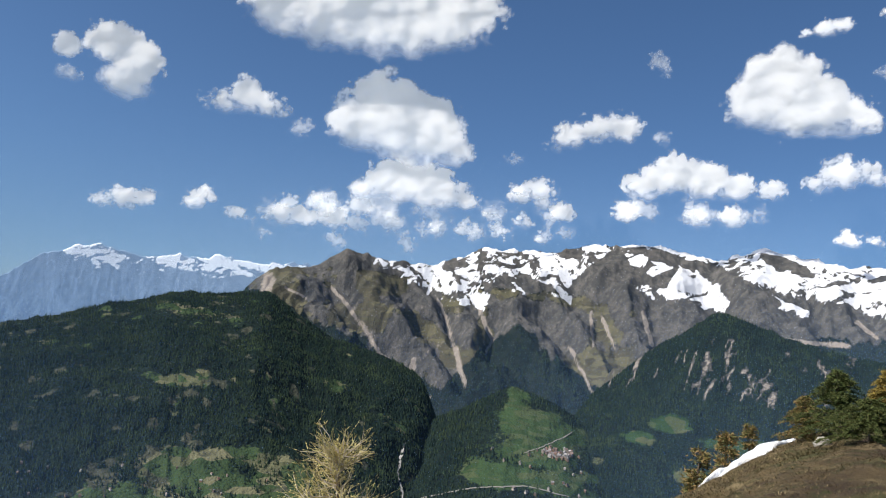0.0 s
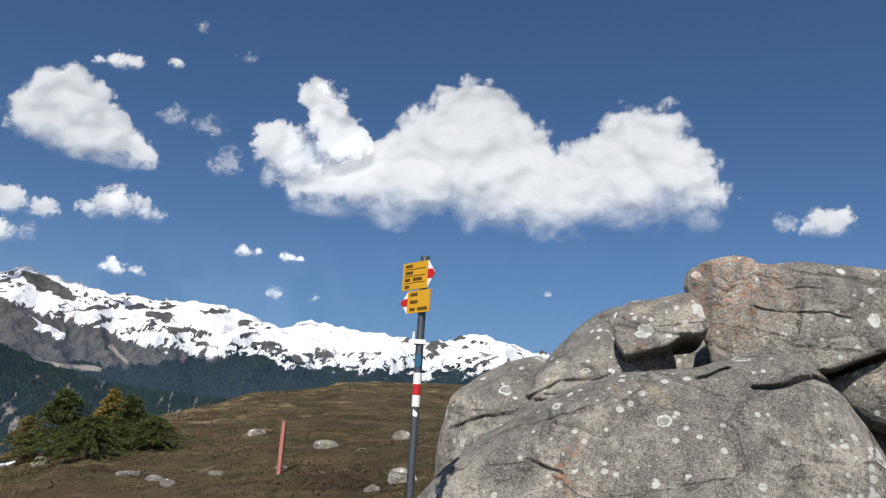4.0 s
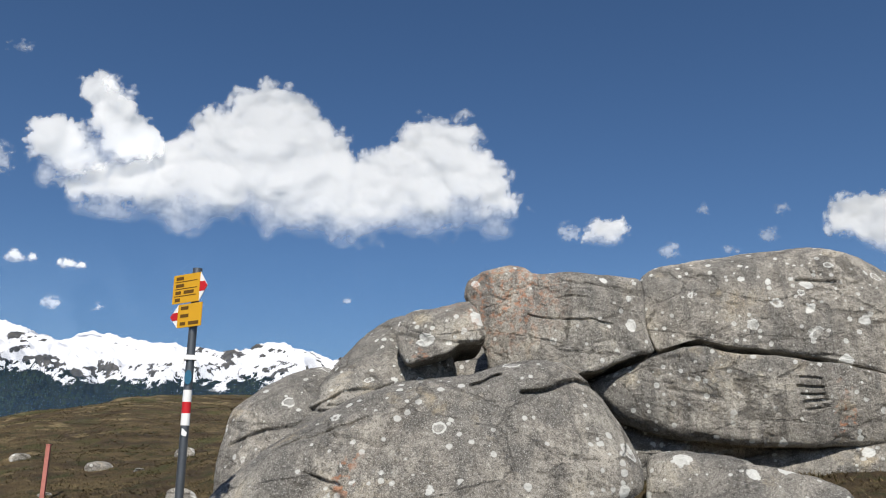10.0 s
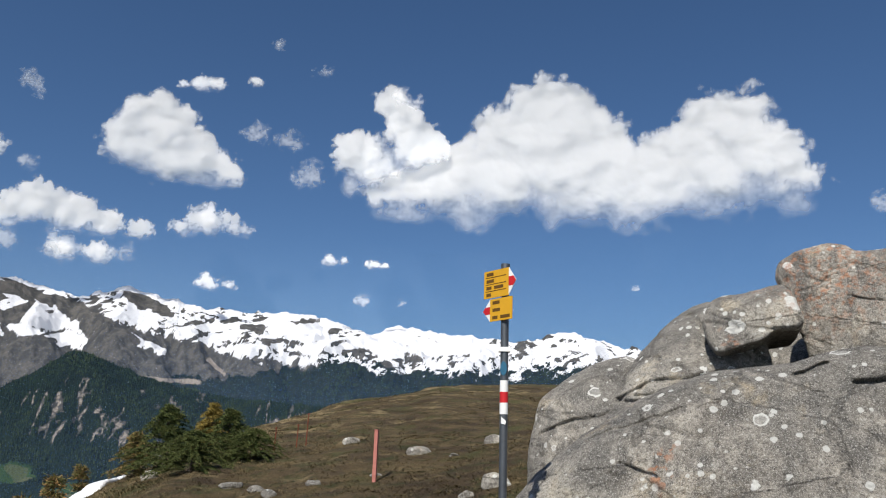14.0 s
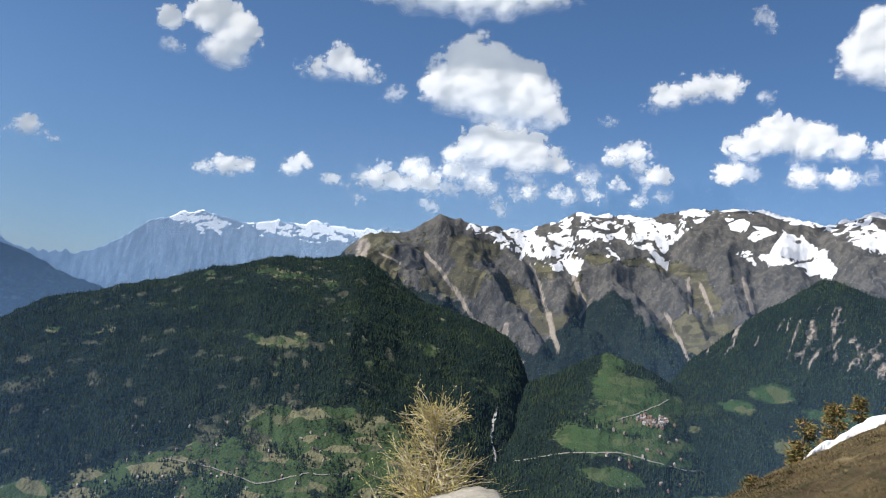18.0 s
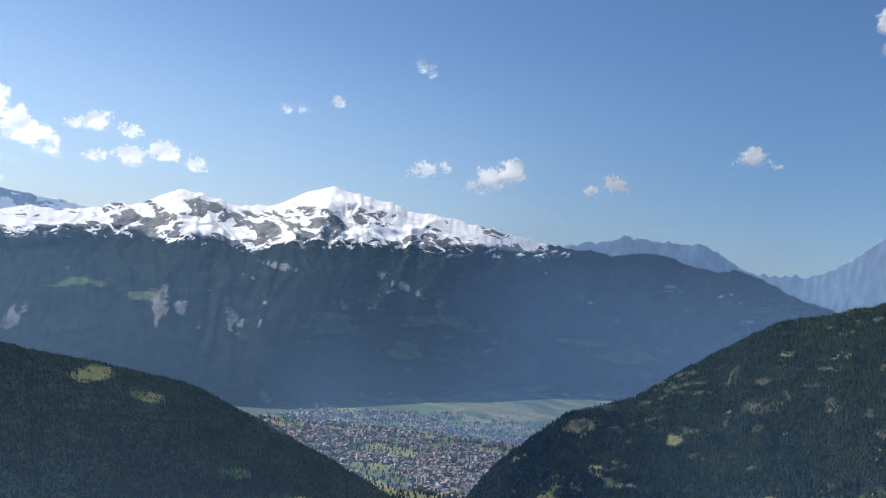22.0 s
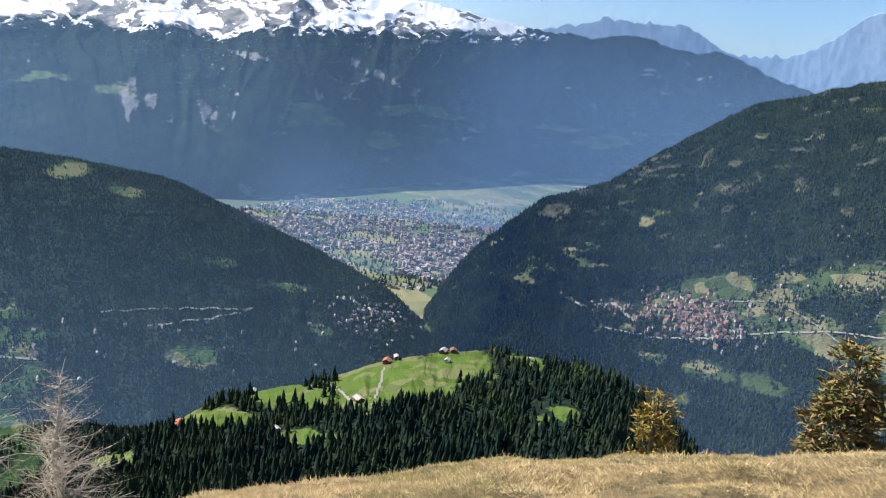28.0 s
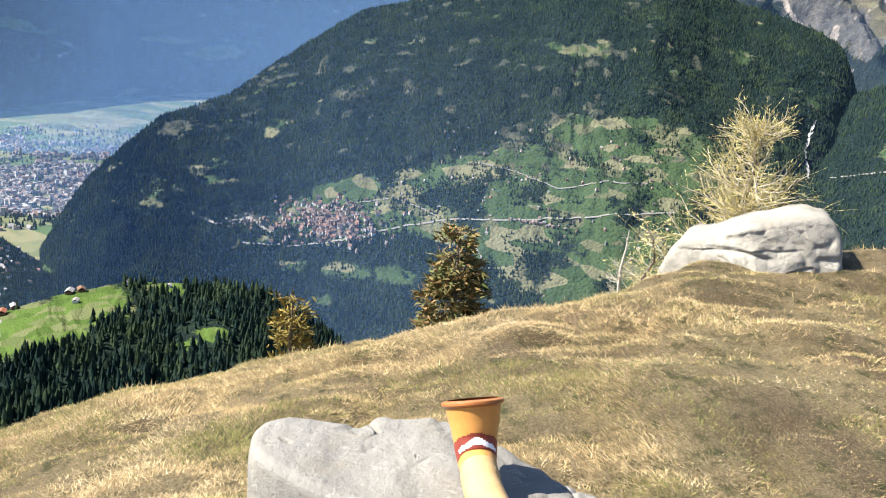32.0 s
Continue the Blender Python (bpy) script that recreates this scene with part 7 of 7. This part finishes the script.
POST = Vector((-2.19, 6.60, 0))
foot = ground_z(POST.x, POST.y)
POST_TOP = EYE + 1.57
post = thing("signpost", "grey steel hiking signpost with two yellow boards", "signpost", pose(POST.x, POST.y, foot, 0, 0, 18.4))
Z = lambda y: POST_TOP - (y - 482) * 0.00437 - foot
part("pole", mesh_of("pole", *tubes([((0, 0, -0.3), (0, 0, Z(484)), 0.031, 0.031)], 24), mat_steel), post)
part("cap", mesh_of("cap", *tubes([((0, 0, Z(489)), (0, 0, Z(480)), 0.036, 0.036), ((0, 0, Z(480)), (0, 0, Z(479)), 0.036, 0.001)], 24), mat_steel), post, "dark plastic cap")
for name, y0, y1, mt, lab in (("upper_band", 713, 693, mat_white, "white trail mark"), ("middle_band", 732, 713, mat_red, "red trail mark"), ("lower_band", 752, 732, mat_white, "white trail mark")):
    part(name, mesh_of(name, *tubes([((0, 0, Z(y0)), (0, 0, Z(y1)), 0.0325, 0.0325)], 24), mt), post, lab)
part("bracket", mesh_of("bracket", *box(-0.055, 0.045, -0.04, 0.035, Z(642), Z(634)), mat_white, False), post, "pale metal clamp")
part("tag", mesh_of("tag", *box(-0.06, -0.045, -0.045, -0.02, Z(650), Z(621)), mat_white, False), post, "white metal tag")
th = np.linspace(0, 2 * math.pi, 20, endpoint=False)
part("sticker", mesh_of("sticker", *plate([(-0.006 + 0.026 * math.cos(t), Z(672) + 0.055 * math.sin(t)) for t in th], -0.036, -0.030), mat_blue, False), post, "round blue sticker")
part("paint_flake", mesh_of("paint_flake", *plate([(-0.02, Z(756)), (0.0, Z(760)), (0.02, Z(764)), (0.012, Z(770)), (-0.02, Z(768))], -0.037, -0.031), mat_white, False), post, "white paint flake")


def board(name, zc, h, left, right, tip, lines, turn):
    """An arrow board with lines of small raised marks; tip is +1 or -1, the way it points."""
    body = part(name, mesh_of(name, *plate([(-left, -h / 2), (right, -h / 2), (right, h / 2), (-left, h / 2)], -0.046, -0.040), mat_yellow, False), post, "yellow enamel hiking board", pose(0, 0, zc, 0, 0, turn))
    e = right if tip > 0 else -left
    s = tip
    w = 0.08
    part("arrow_white", mesh_of("arrow_white", *plate([(e, -h / 2), (e + s * w, 0), (e, h / 2)] if s > 0 else [(e, h / 2), (e + s * w, 0), (e, -h / 2)], -0.0455, -0.0405), mat_white, False), body, "white arrow tip")
    part("arrow_red", mesh_of("arrow_red", *plate([(e, -h / 6), (e + s * w * 0.66, -h / 6), (e + s * w, 0), (e + s * w * 0.66, h / 6), (e, h / 6)][:: 1 if s > 0 else -1], -0.0475, -0.0457), mat_red, False), body, "red arrow stripe")
    rng = np.random.default_rng(len(name))
    for i in range(lines):
        z = h / 2 - h * (i + 0.5) / lines
        x = -left + 0.03
        for _ in range(rng.integers(1, 3)):
            wd = rng.uniform(0.05, 0.11)
            part("lettering", mesh_of("lettering", *plate([(x, z - 0.014), (x + wd, z - 0.014), (x + wd, z + 0.012), (x, z + 0.012)], -0.0475, -0.0465), mat_ink, False), body)
            x += wd + 0.03
        if lines == 4 and i:
            part("rule", mesh_of("rule", *plate([(-left + 0.02, z + h / 8 - 0.003), (right - 0.03, z + h / 8 - 0.003), (right - 0.03, z + h / 8 + 0.003), (-left + 0.02, z + h / 8 + 0.003)], -0.0475, -0.0465), mat_ink, False), body)
    return body


board("upper_board", Z(516), 0.225, 0.2, 0.085, 1, 4, -46)
board("lower_board", Z(565), 0.18, 0.125, 0.125, -1, 3, -46)

# marker posts
mat_pink = plain_material("faded_pink_paint", (0.42, 0.16, 0.13), 0.8, 0.25, 14.0, 0.4, 0.004)
mat_rusty = plain_material("rusty_iron", (0.2, 0.06, 0.035), 0.85, 0.35, 14.0, 0.4, 0.004)
px, py = -6.3, 12.6
pz = ground_z(px, py)
post2 = thing("marker_post", "faded pink wooden marker post in the turf", "post", pose(px, py, pz, 0.5, 0.3, 10))
part("shaft", mesh_of("shaft", *box(-0.028, 0.028, -0.028, 0.028, -0.2, EYE + 0.5 - pz), mat_pink, False), post2)
part("top", mesh_of("top", *box(-0.032, 0.032, -0.032, 0.032, EYE + 0.5 - pz, EYE + 0.52 - pz), mat_pink, False), post2)
for az, el in ((33.2, 1.6), (31.8, 1.6), (31.2, 2.9)):
    b = along(az, 21)
    p3 = thing("iron_stake", "thin rusty iron stake on the hillside", "stake", pose(*b, 2, 3, 0), group="rusty stakes")
    top = max(0.5, 21 * math.tan(radians(el)) + EYE - b.z)
    part("rod", mesh_of("rod", *tubes([((0, 0, -0.2), (0, 0, top), 0.014, 0.012)], 8), mat_rusty), p3)
    part("knob", mesh_of("knob", *tubes([((0, 0, top), (0, 0, top + 0.05), 0.024, 0.02)], 8), mat_rusty), p3)

# alphorn resting on the slab
mat_wood = plain_material("varnished_spruce_wood", (0.55, 0.26, 0.07), 0.28, 0.14, 5.0, 0.08, 0.002)
mat_rim = plain_material("dark_varnished_rim", (0.34, 0.13, 0.04), 0.3, 0.15, 8.0, 0.08, 0.002)
mat_cane = plain_material("pale_rattan_binding", (0.5, 0.33, 0.15), 0.55, 0.18, 12.0, 0.5, 0.004)
mat_decal = plain_material("wine_red_decal", (0.22, 0.045, 0.03), 0.4, 0.15, 20.0, 0.05, 0.001)


def lofted(path, radii, n=40, per=14, ripple=0.0, open_end=False):
    """A round body along a smooth path."""
    P, Rr = np.array(path, float), np.array(radii, float)
    t = np.linspace(0, len(P) - 1, per * (len(P) - 1) + 1)
    pad = np.vstack([2 * P[0] - P[1], P, 2 * P[-1] - P[-2]])
    i = np.minimum(t.astype(int), len(P) - 2)
    f = (t - i)[:, None]
    a, b, c, d = pad[i], pad[i + 1], pad[i + 2], pad[i + 3]
    C = 0.5 * (2 * b + (c - a) * f + (2 * a - 5 * b + 4 * c - d) * f * f + (3 * b - a - 3 * c + d) * f ** 3)
    r = np.interp(t, range(len(P)), Rr)
    r = r + ripple * np.abs(np.sin(np.arange(len(r)) * 1.1))
    T = np.gradient(C, axis=0)
    T /= np.linalg.norm(T, axis=1)[:, None]
    u = np.cross(T, (0, 1, 0.02))
    u /= np.linalg.norm(u, axis=1)[:, None]
    v = np.cross(T, u)
    g = np.arange(n) / n * 2 * math.pi
    V = C[:, None] + r[:, None, None] * (u[:, None] * np.cos(g)[None, :, None] + v[:, None] * np.sin(g)[None, :, None])
    return V.transpose(1, 0, 2).reshape(-1, 3), grid_faces(n, len(C), True), C


horn = thing("alphorn", "varnished wooden alphorn resting on the pale slab", "alphorn", pose(0, 0, EYE))
AX = ((-3.04, 0.167, -1.275), (-3.015, 0.178, -1.33), (-2.985, 0.187, -1.385), (-2.94, 0.197, -1.43), (-2.84, 0.21, -1.445), (-2.74, 0.222, -1.437), (-2.43, 0.265, -1.36), (-1.9, 0.29, -1.13), (-1.35, 0.27, -0.88), (-0.9, 0.24, -0.67))
END = ((-2.89, 0.2035, -1.439),)   # foot of the bell
V, F, _ = lofted(AX[:4] + END, (0.099, 0.087, 0.074, 0.066, 0.0615), per=12)
part("bell", mesh_of("bell", V, F, mat_wood), horn)
Vi, Fi, _ = lofted(AX[:4], (0.092, 0.08, 0.067, 0.055), per=12)
part("bell_lining", mesh_of("bell_lining", Vi, Fi[:, ::-1], mat_rim), horn, "dark inside of the bell")
d0 = np.array(AX[0]) - np.array(AX[1])
d0 /= np.linalg.norm(d0)
V, F, _ = lofted((np.array(AX[0]) - d0 * 0.012, np.array(AX[0]) - d0 * 0.004, np.array(AX[0]) + d0 * 0.006, np.array(AX[0]) + d0 * 0.012), (0.097, 0.108, 0.108, 0.09), per=4)
part("rim", mesh_of("rim", V, F, mat_rim), horn, "dark turned rim")
V, F, _ = lofted(AX[1:4] + END, (0.0885, 0.0755, 0.0675, 0.063), n=48, per=10)
rows = V.shape[0] // 48 - 1
off = [abs((q // rows + 24) % 48 - 23.5) for q in range(len(F))]
keep = [q for q in range(len(F)) if off[q] < 12 and 5 + 0.6 * off[q] <= q % rows < 23]
part("decal", mesh_of("decal", V, F[keep], mat_decal), horn, "wine-red printed band with a peaked top")
V, F, _ = lofted(AX[1:4] + END, (0.0895, 0.0765, 0.0685, 0.064), n=48, per=10)
keep = [q for q in range(len(F)) if off[q] < 8 and 9 + 0.9 * off[q] <= q % rows < 14 + 0.6 * off[q]]
part("mountain_print", mesh_of("mountain_print", V, F[keep], mat_white), horn, "small white printed mountain shape")
V, F, _ = lofted(END + AX[4:], (0.060, 0.062, 0.060, 0.054, 0.043, 0.034, 0.026), per=26, ripple=0.0025)
part("tube", mesh_of("tube", V, F, mat_cane), horn, "tube bound in pale rattan")

# snow bank along the edge of the slope
mat_snow, nt, bsdf = material("old_snow")
k = Nodes(nt)
p = k.coord()
nt.links.new(k.mix(k.band(k.noise(p, 3.0, 6), 0.45, 0.65), (0.82, 0.84, 0.87), (0.62, 0.6, 0.57)), bsdf.inputs["Base Color"])
bsdf.inputs["Roughness"].default_value = 0.6
nt.links.new(k.bump(k.noise(p, 9.0, 6), 0.5, 0.05), bsdf.inputs["Normal"])


def snow_bank(az0, az1, el0, el1, wide, seed):
    t = np.linspace(0, 1, 70)
    az = az0 + (az1 - az0) * t
    el = el0 + (el1 - el0) * t
    c = [seen_at(a, e)[1] for a, e in zip(az, el)]
    c = np.convolve(np.pad(c, 6, "edge"), np.ones(13) / 13, "valid")
    s = np.linspace(-1, 1, 16)
    w = wide * (0.35 + 0.65 * np.sin(np.pi * t) ** 0.5) * (1 + 0.3 * fbm(t * 9, t * 0, seed, 3, seed))
    R = c[:, None] + s[None] * w[:, None]
    A = az[:, None] + 0 * R
    z = ground_height(A, R) + 0.16 * (1 - s[None] ** 2) ** 0.5 * (0.2 + np.sin(np.pi * t)[:, None]) - 0.03
    x, y = polar(A, R)
    thing("snow_bank", "narrow bank of old snow along the turf edge", "snow", mesh=mesh_of("snow_bank", np.stack([x, y, z], -1).reshape(-1, 3), grid_faces(70, 16)[:, ::-1], mat_snow))


snow_bank(42.0, 46.8, -1.2, -3.9, 0.45, 5)
snow_bank(45.6, 47.6, -3.4, -4.6, 0.2, 6)

# stones in the turf
rng = np.random.default_rng(77)
for i, (az, el, w, h, pale) in enumerate(((23.8, 0.6, 0.55, 0.2, 1), (28.3, 1.2, 0.5, 0.2, 0), (18.8, -1.3, 0.5, 0.25, 0), (18.9, 1.5, 0.5, 0.2, 1), (35.5, -1.8, 0.5, 0.12, 1), (34.0, -2.0, 0.35, 0.1, 1), (33.2, -2.2, 0.25, 0.1, 1), (30.5, -1.6, 0.3, 0.1, 1),
                                          (40.6, -1.4, 0.35, 0.25, 1), (21.5, 0.5, 0.3, 0.12, 0), (26.5, -0.9, 0.3, 0.1, 0), (20.5, -2.0, 0.3, 0.15, 0))):
    p4, rr = seen_at(az, el)
    w, h = w * 0.48, h * 0.8
    boulder("stone", "flat pale stone lying in the turf" if pale else "grey stone half buried in the turf", (p4.x, p4.y, p4.z + 0.02), az, [(w * math.cos(t) * rng.uniform(0.8, 1.1), h * math.sin(t) * rng.uniform(0.8, 1.1)) for t in np.linspace(0, 2 * math.pi, 9)[:-1]], w * 0.8, mat_rock, 60, 34, 4.0, 0.06, 500 + i, group="stones in the turf")
for i, (x, y, w) in enumerate(((-2.85, -0.74, 0.045), (-2.76, -0.70, 0.04), (-2.97, -0.74, 0.05), (-2.74, -0.78, 0.035), (-2.83, -0.82, 0.045), (-3.09, 1.25, 0.05), (-2.98, 0.9, 0.07), (-3.25, 0.66, 0.07), (-3.34, 0.6, 0.06), (-2.95, 0.62, 0.09), (-2.92, -0.67, 0.03), (-2.71, -0.58, 0.025), (-2.71, -0.5, 0.03), (-3.07, 0.73, 0.04), (-2.93, 0.89, 0.045))):
    z = ground_z(x, y)
    boulder("stone", "small broken limestone beside the slab", (x, y, z + 0.01), 90, [(w * math.cos(t) * rng.uniform(0.75, 1.2), 0.45 * w * math.sin(t) * rng.uniform(0.7, 1.2)) for t in np.linspace(0, 2 * math.pi, 7)[:-1]], w * 0.7, mat_pale, 30, 18, 4.0, 0.02, 520 + i, group="stones by the slab")

# ---- dry grass ----
mat_straw = island_material("dry_grass_blades", ((0.5, 0.36, 0.17), (0.26, 0.175, 0.08), (0.6, 0.455, 0.235), (0.15, 0.1, 0.045), (0.43, 0.3, 0.125), (0.68, 0.54, 0.29)), 0.85, 17.0)
mat_pale_straw = island_material("bleached_grass_blades", ((0.56, 0.44, 0.24), (0.44, 0.335, 0.17), (0.66, 0.54, 0.32), (0.32, 0.235, 0.115)), 0.85, 17.0)
mat_green = island_material("fresh_grass_blades", ((0.12, 0.145, 0.035), (0.19, 0.185, 0.05), (0.3, 0.24, 0.09), (0.09, 0.1, 0.03)), 0.85, 17.0)
mat_umber = island_material("withered_grass_blades", ((0.36, 0.25, 0.12), (0.46, 0.325, 0.15), (0.26, 0.175, 0.085), (0.54, 0.4, 0.2), (0.18, 0.175, 0.06)), 0.9, 17.0)
mat_brown = island_material("brown_heath_blades", ((0.16, 0.115, 0.055), (0.09, 0.065, 0.032), (0.26, 0.19, 0.09), (0.065, 0.075, 0.025), (0.12, 0.085, 0.042), (0.34, 0.27, 0.14)), 0.9, 7.0)


def grass(name, label, az0, az1, r0, r1, tufts, blades, length, seed, mat, straight=0.5, patches=None):
    """Tufts of bent blades over a stretch of the turf."""
    rng = np.random.default_rng(seed)
    az = rng.uniform(az0, az1, tufts)
    r = np.exp(rng.uniform(math.log(r0), math.log(r1), tufts))
    lim = curve_at(az, CREST_R) * 1.03
    r = np.where(r > lim, lim * rng.uniform(0.75, 1.02, tufts), r)
    cx, cy = polar(az, r)
    if patches:
        scale, lo, hi, ps = patches
        v = vnoise(cx * scale, cy * scale, 0, ps) * 0.65 + vnoise(cx * scale * 3.1, cy * scale * 3.1, 0, ps + 1) * 0.35
        keep = (v > lo) & (v < hi)
        az, r, cx, cy, tufts = az[keep], r[keep], cx[keep], cy[keep], int(keep.sum())
    clump = 0.55 + 0.95 * vnoise(cx * 2.2, cy * 2.2, 0, seed) ** 1.5
    n = tufts * blades
    i = np.repeat(np.arange(tufts), blades)
    spread = 0.05 * (0.6 + 0.12 * r[i])
    x, y = cx[i] + rng.normal(0, 1, n) * spread, cy[i] + rng.normal(0, 1, n) * spread
    ok = ((x + 3.07) / 0.42) ** 2 + ((y - 0.02) / 0.54) ** 2 > 1
    x, y, i = x[ok], y[ok], i[ok]
    n = len(x)
    a2 = np.degrees(np.arctan2(-x, y))
    a2 = np.where(a2 < -150, a2 + 360, a2)
    z = ground_height(a2, np.hypot(x, y)) - 0.01
    L = length * clump[i] * rng.uniform(0.5, 1.3, n)
    comb = 2 * math.pi * vnoise(cx * 0.7, cy * 0.7, 5, seed)[i]
    th = comb + rng.normal(0, 1.7, n)
    dx, dy = np.cos(th), np.sin(th)
    up = rng.uniform(0.25, 1.0, n) * straight
    w = 0.0026 * (0.85 + 0.13 * r[i])
    sx, sy = -dy * w, dx * w
    B = np.stack([x, y, z], 1)
    T = B + np.stack([dx * L * 0.9, dy * L * 0.9, L * up * 0.8], 1)
    S = np.stack([sx, sy, 0 * sx], 1)
    V = np.stack([B - S, B + S, T], 1).reshape(-1, 3)
    F = np.arange(3 * n).reshape(-1, 3)
    thing(name, label, "grass", kind="stuff", mesh=mesh_of(name, V, F, mat, False))


grass("dry_grass", "matted straw-yellow dry grass on the hilltop", 56, 160, 1.5, 8.0, 64000, 12, 0.047, 601, mat_straw, 0.5, (1.1, 0.42, 2, 630))
grass("bleached_grass", "pale bleached grass combed over the humps", 56, 160, 1.5, 8.5, 30000, 12, 0.052, 608, mat_pale_straw, 0.4, (1.9, 0.55, 2, 690))
grass("green_grass", "fresh green grass among the dry turf", 56, 160, 1.5, 8.0, 52000, 12, 0.042, 605, mat_green, 0.75, (1.7, 0.47, 2, 660))
grass("withered_grass", "brown withered grass in the turf", 56, 160, 1.5, 8.0, 44000, 12, 0.046, 606, mat_umber, 0.5, (1.1, -1, 0.5, 630))
grass("edge_grass", "taller straw grass along the grassy edge", 56, 160, 5.0, 9.5, 2200, 22, 0.06, 602, mat_straw, 0.8)
grass("heath_grass", "short brown heath grass on the hill", 2, 56, 4.5, 45.0, 26000, 14, 0.08, 603, mat_brown, 0.7)
grass("rock_grass", "short brown grass between the boulders", -60, 2, 3.5, 20.0, 4500, 20, 0.12, 604, mat_brown, 0.8)
grass("long_tuft", "long bleached grass drooping beside the slab", 92, 104, 2.45, 2.95, 320, 40, 0.15, 607, mat_straw, 0.8)
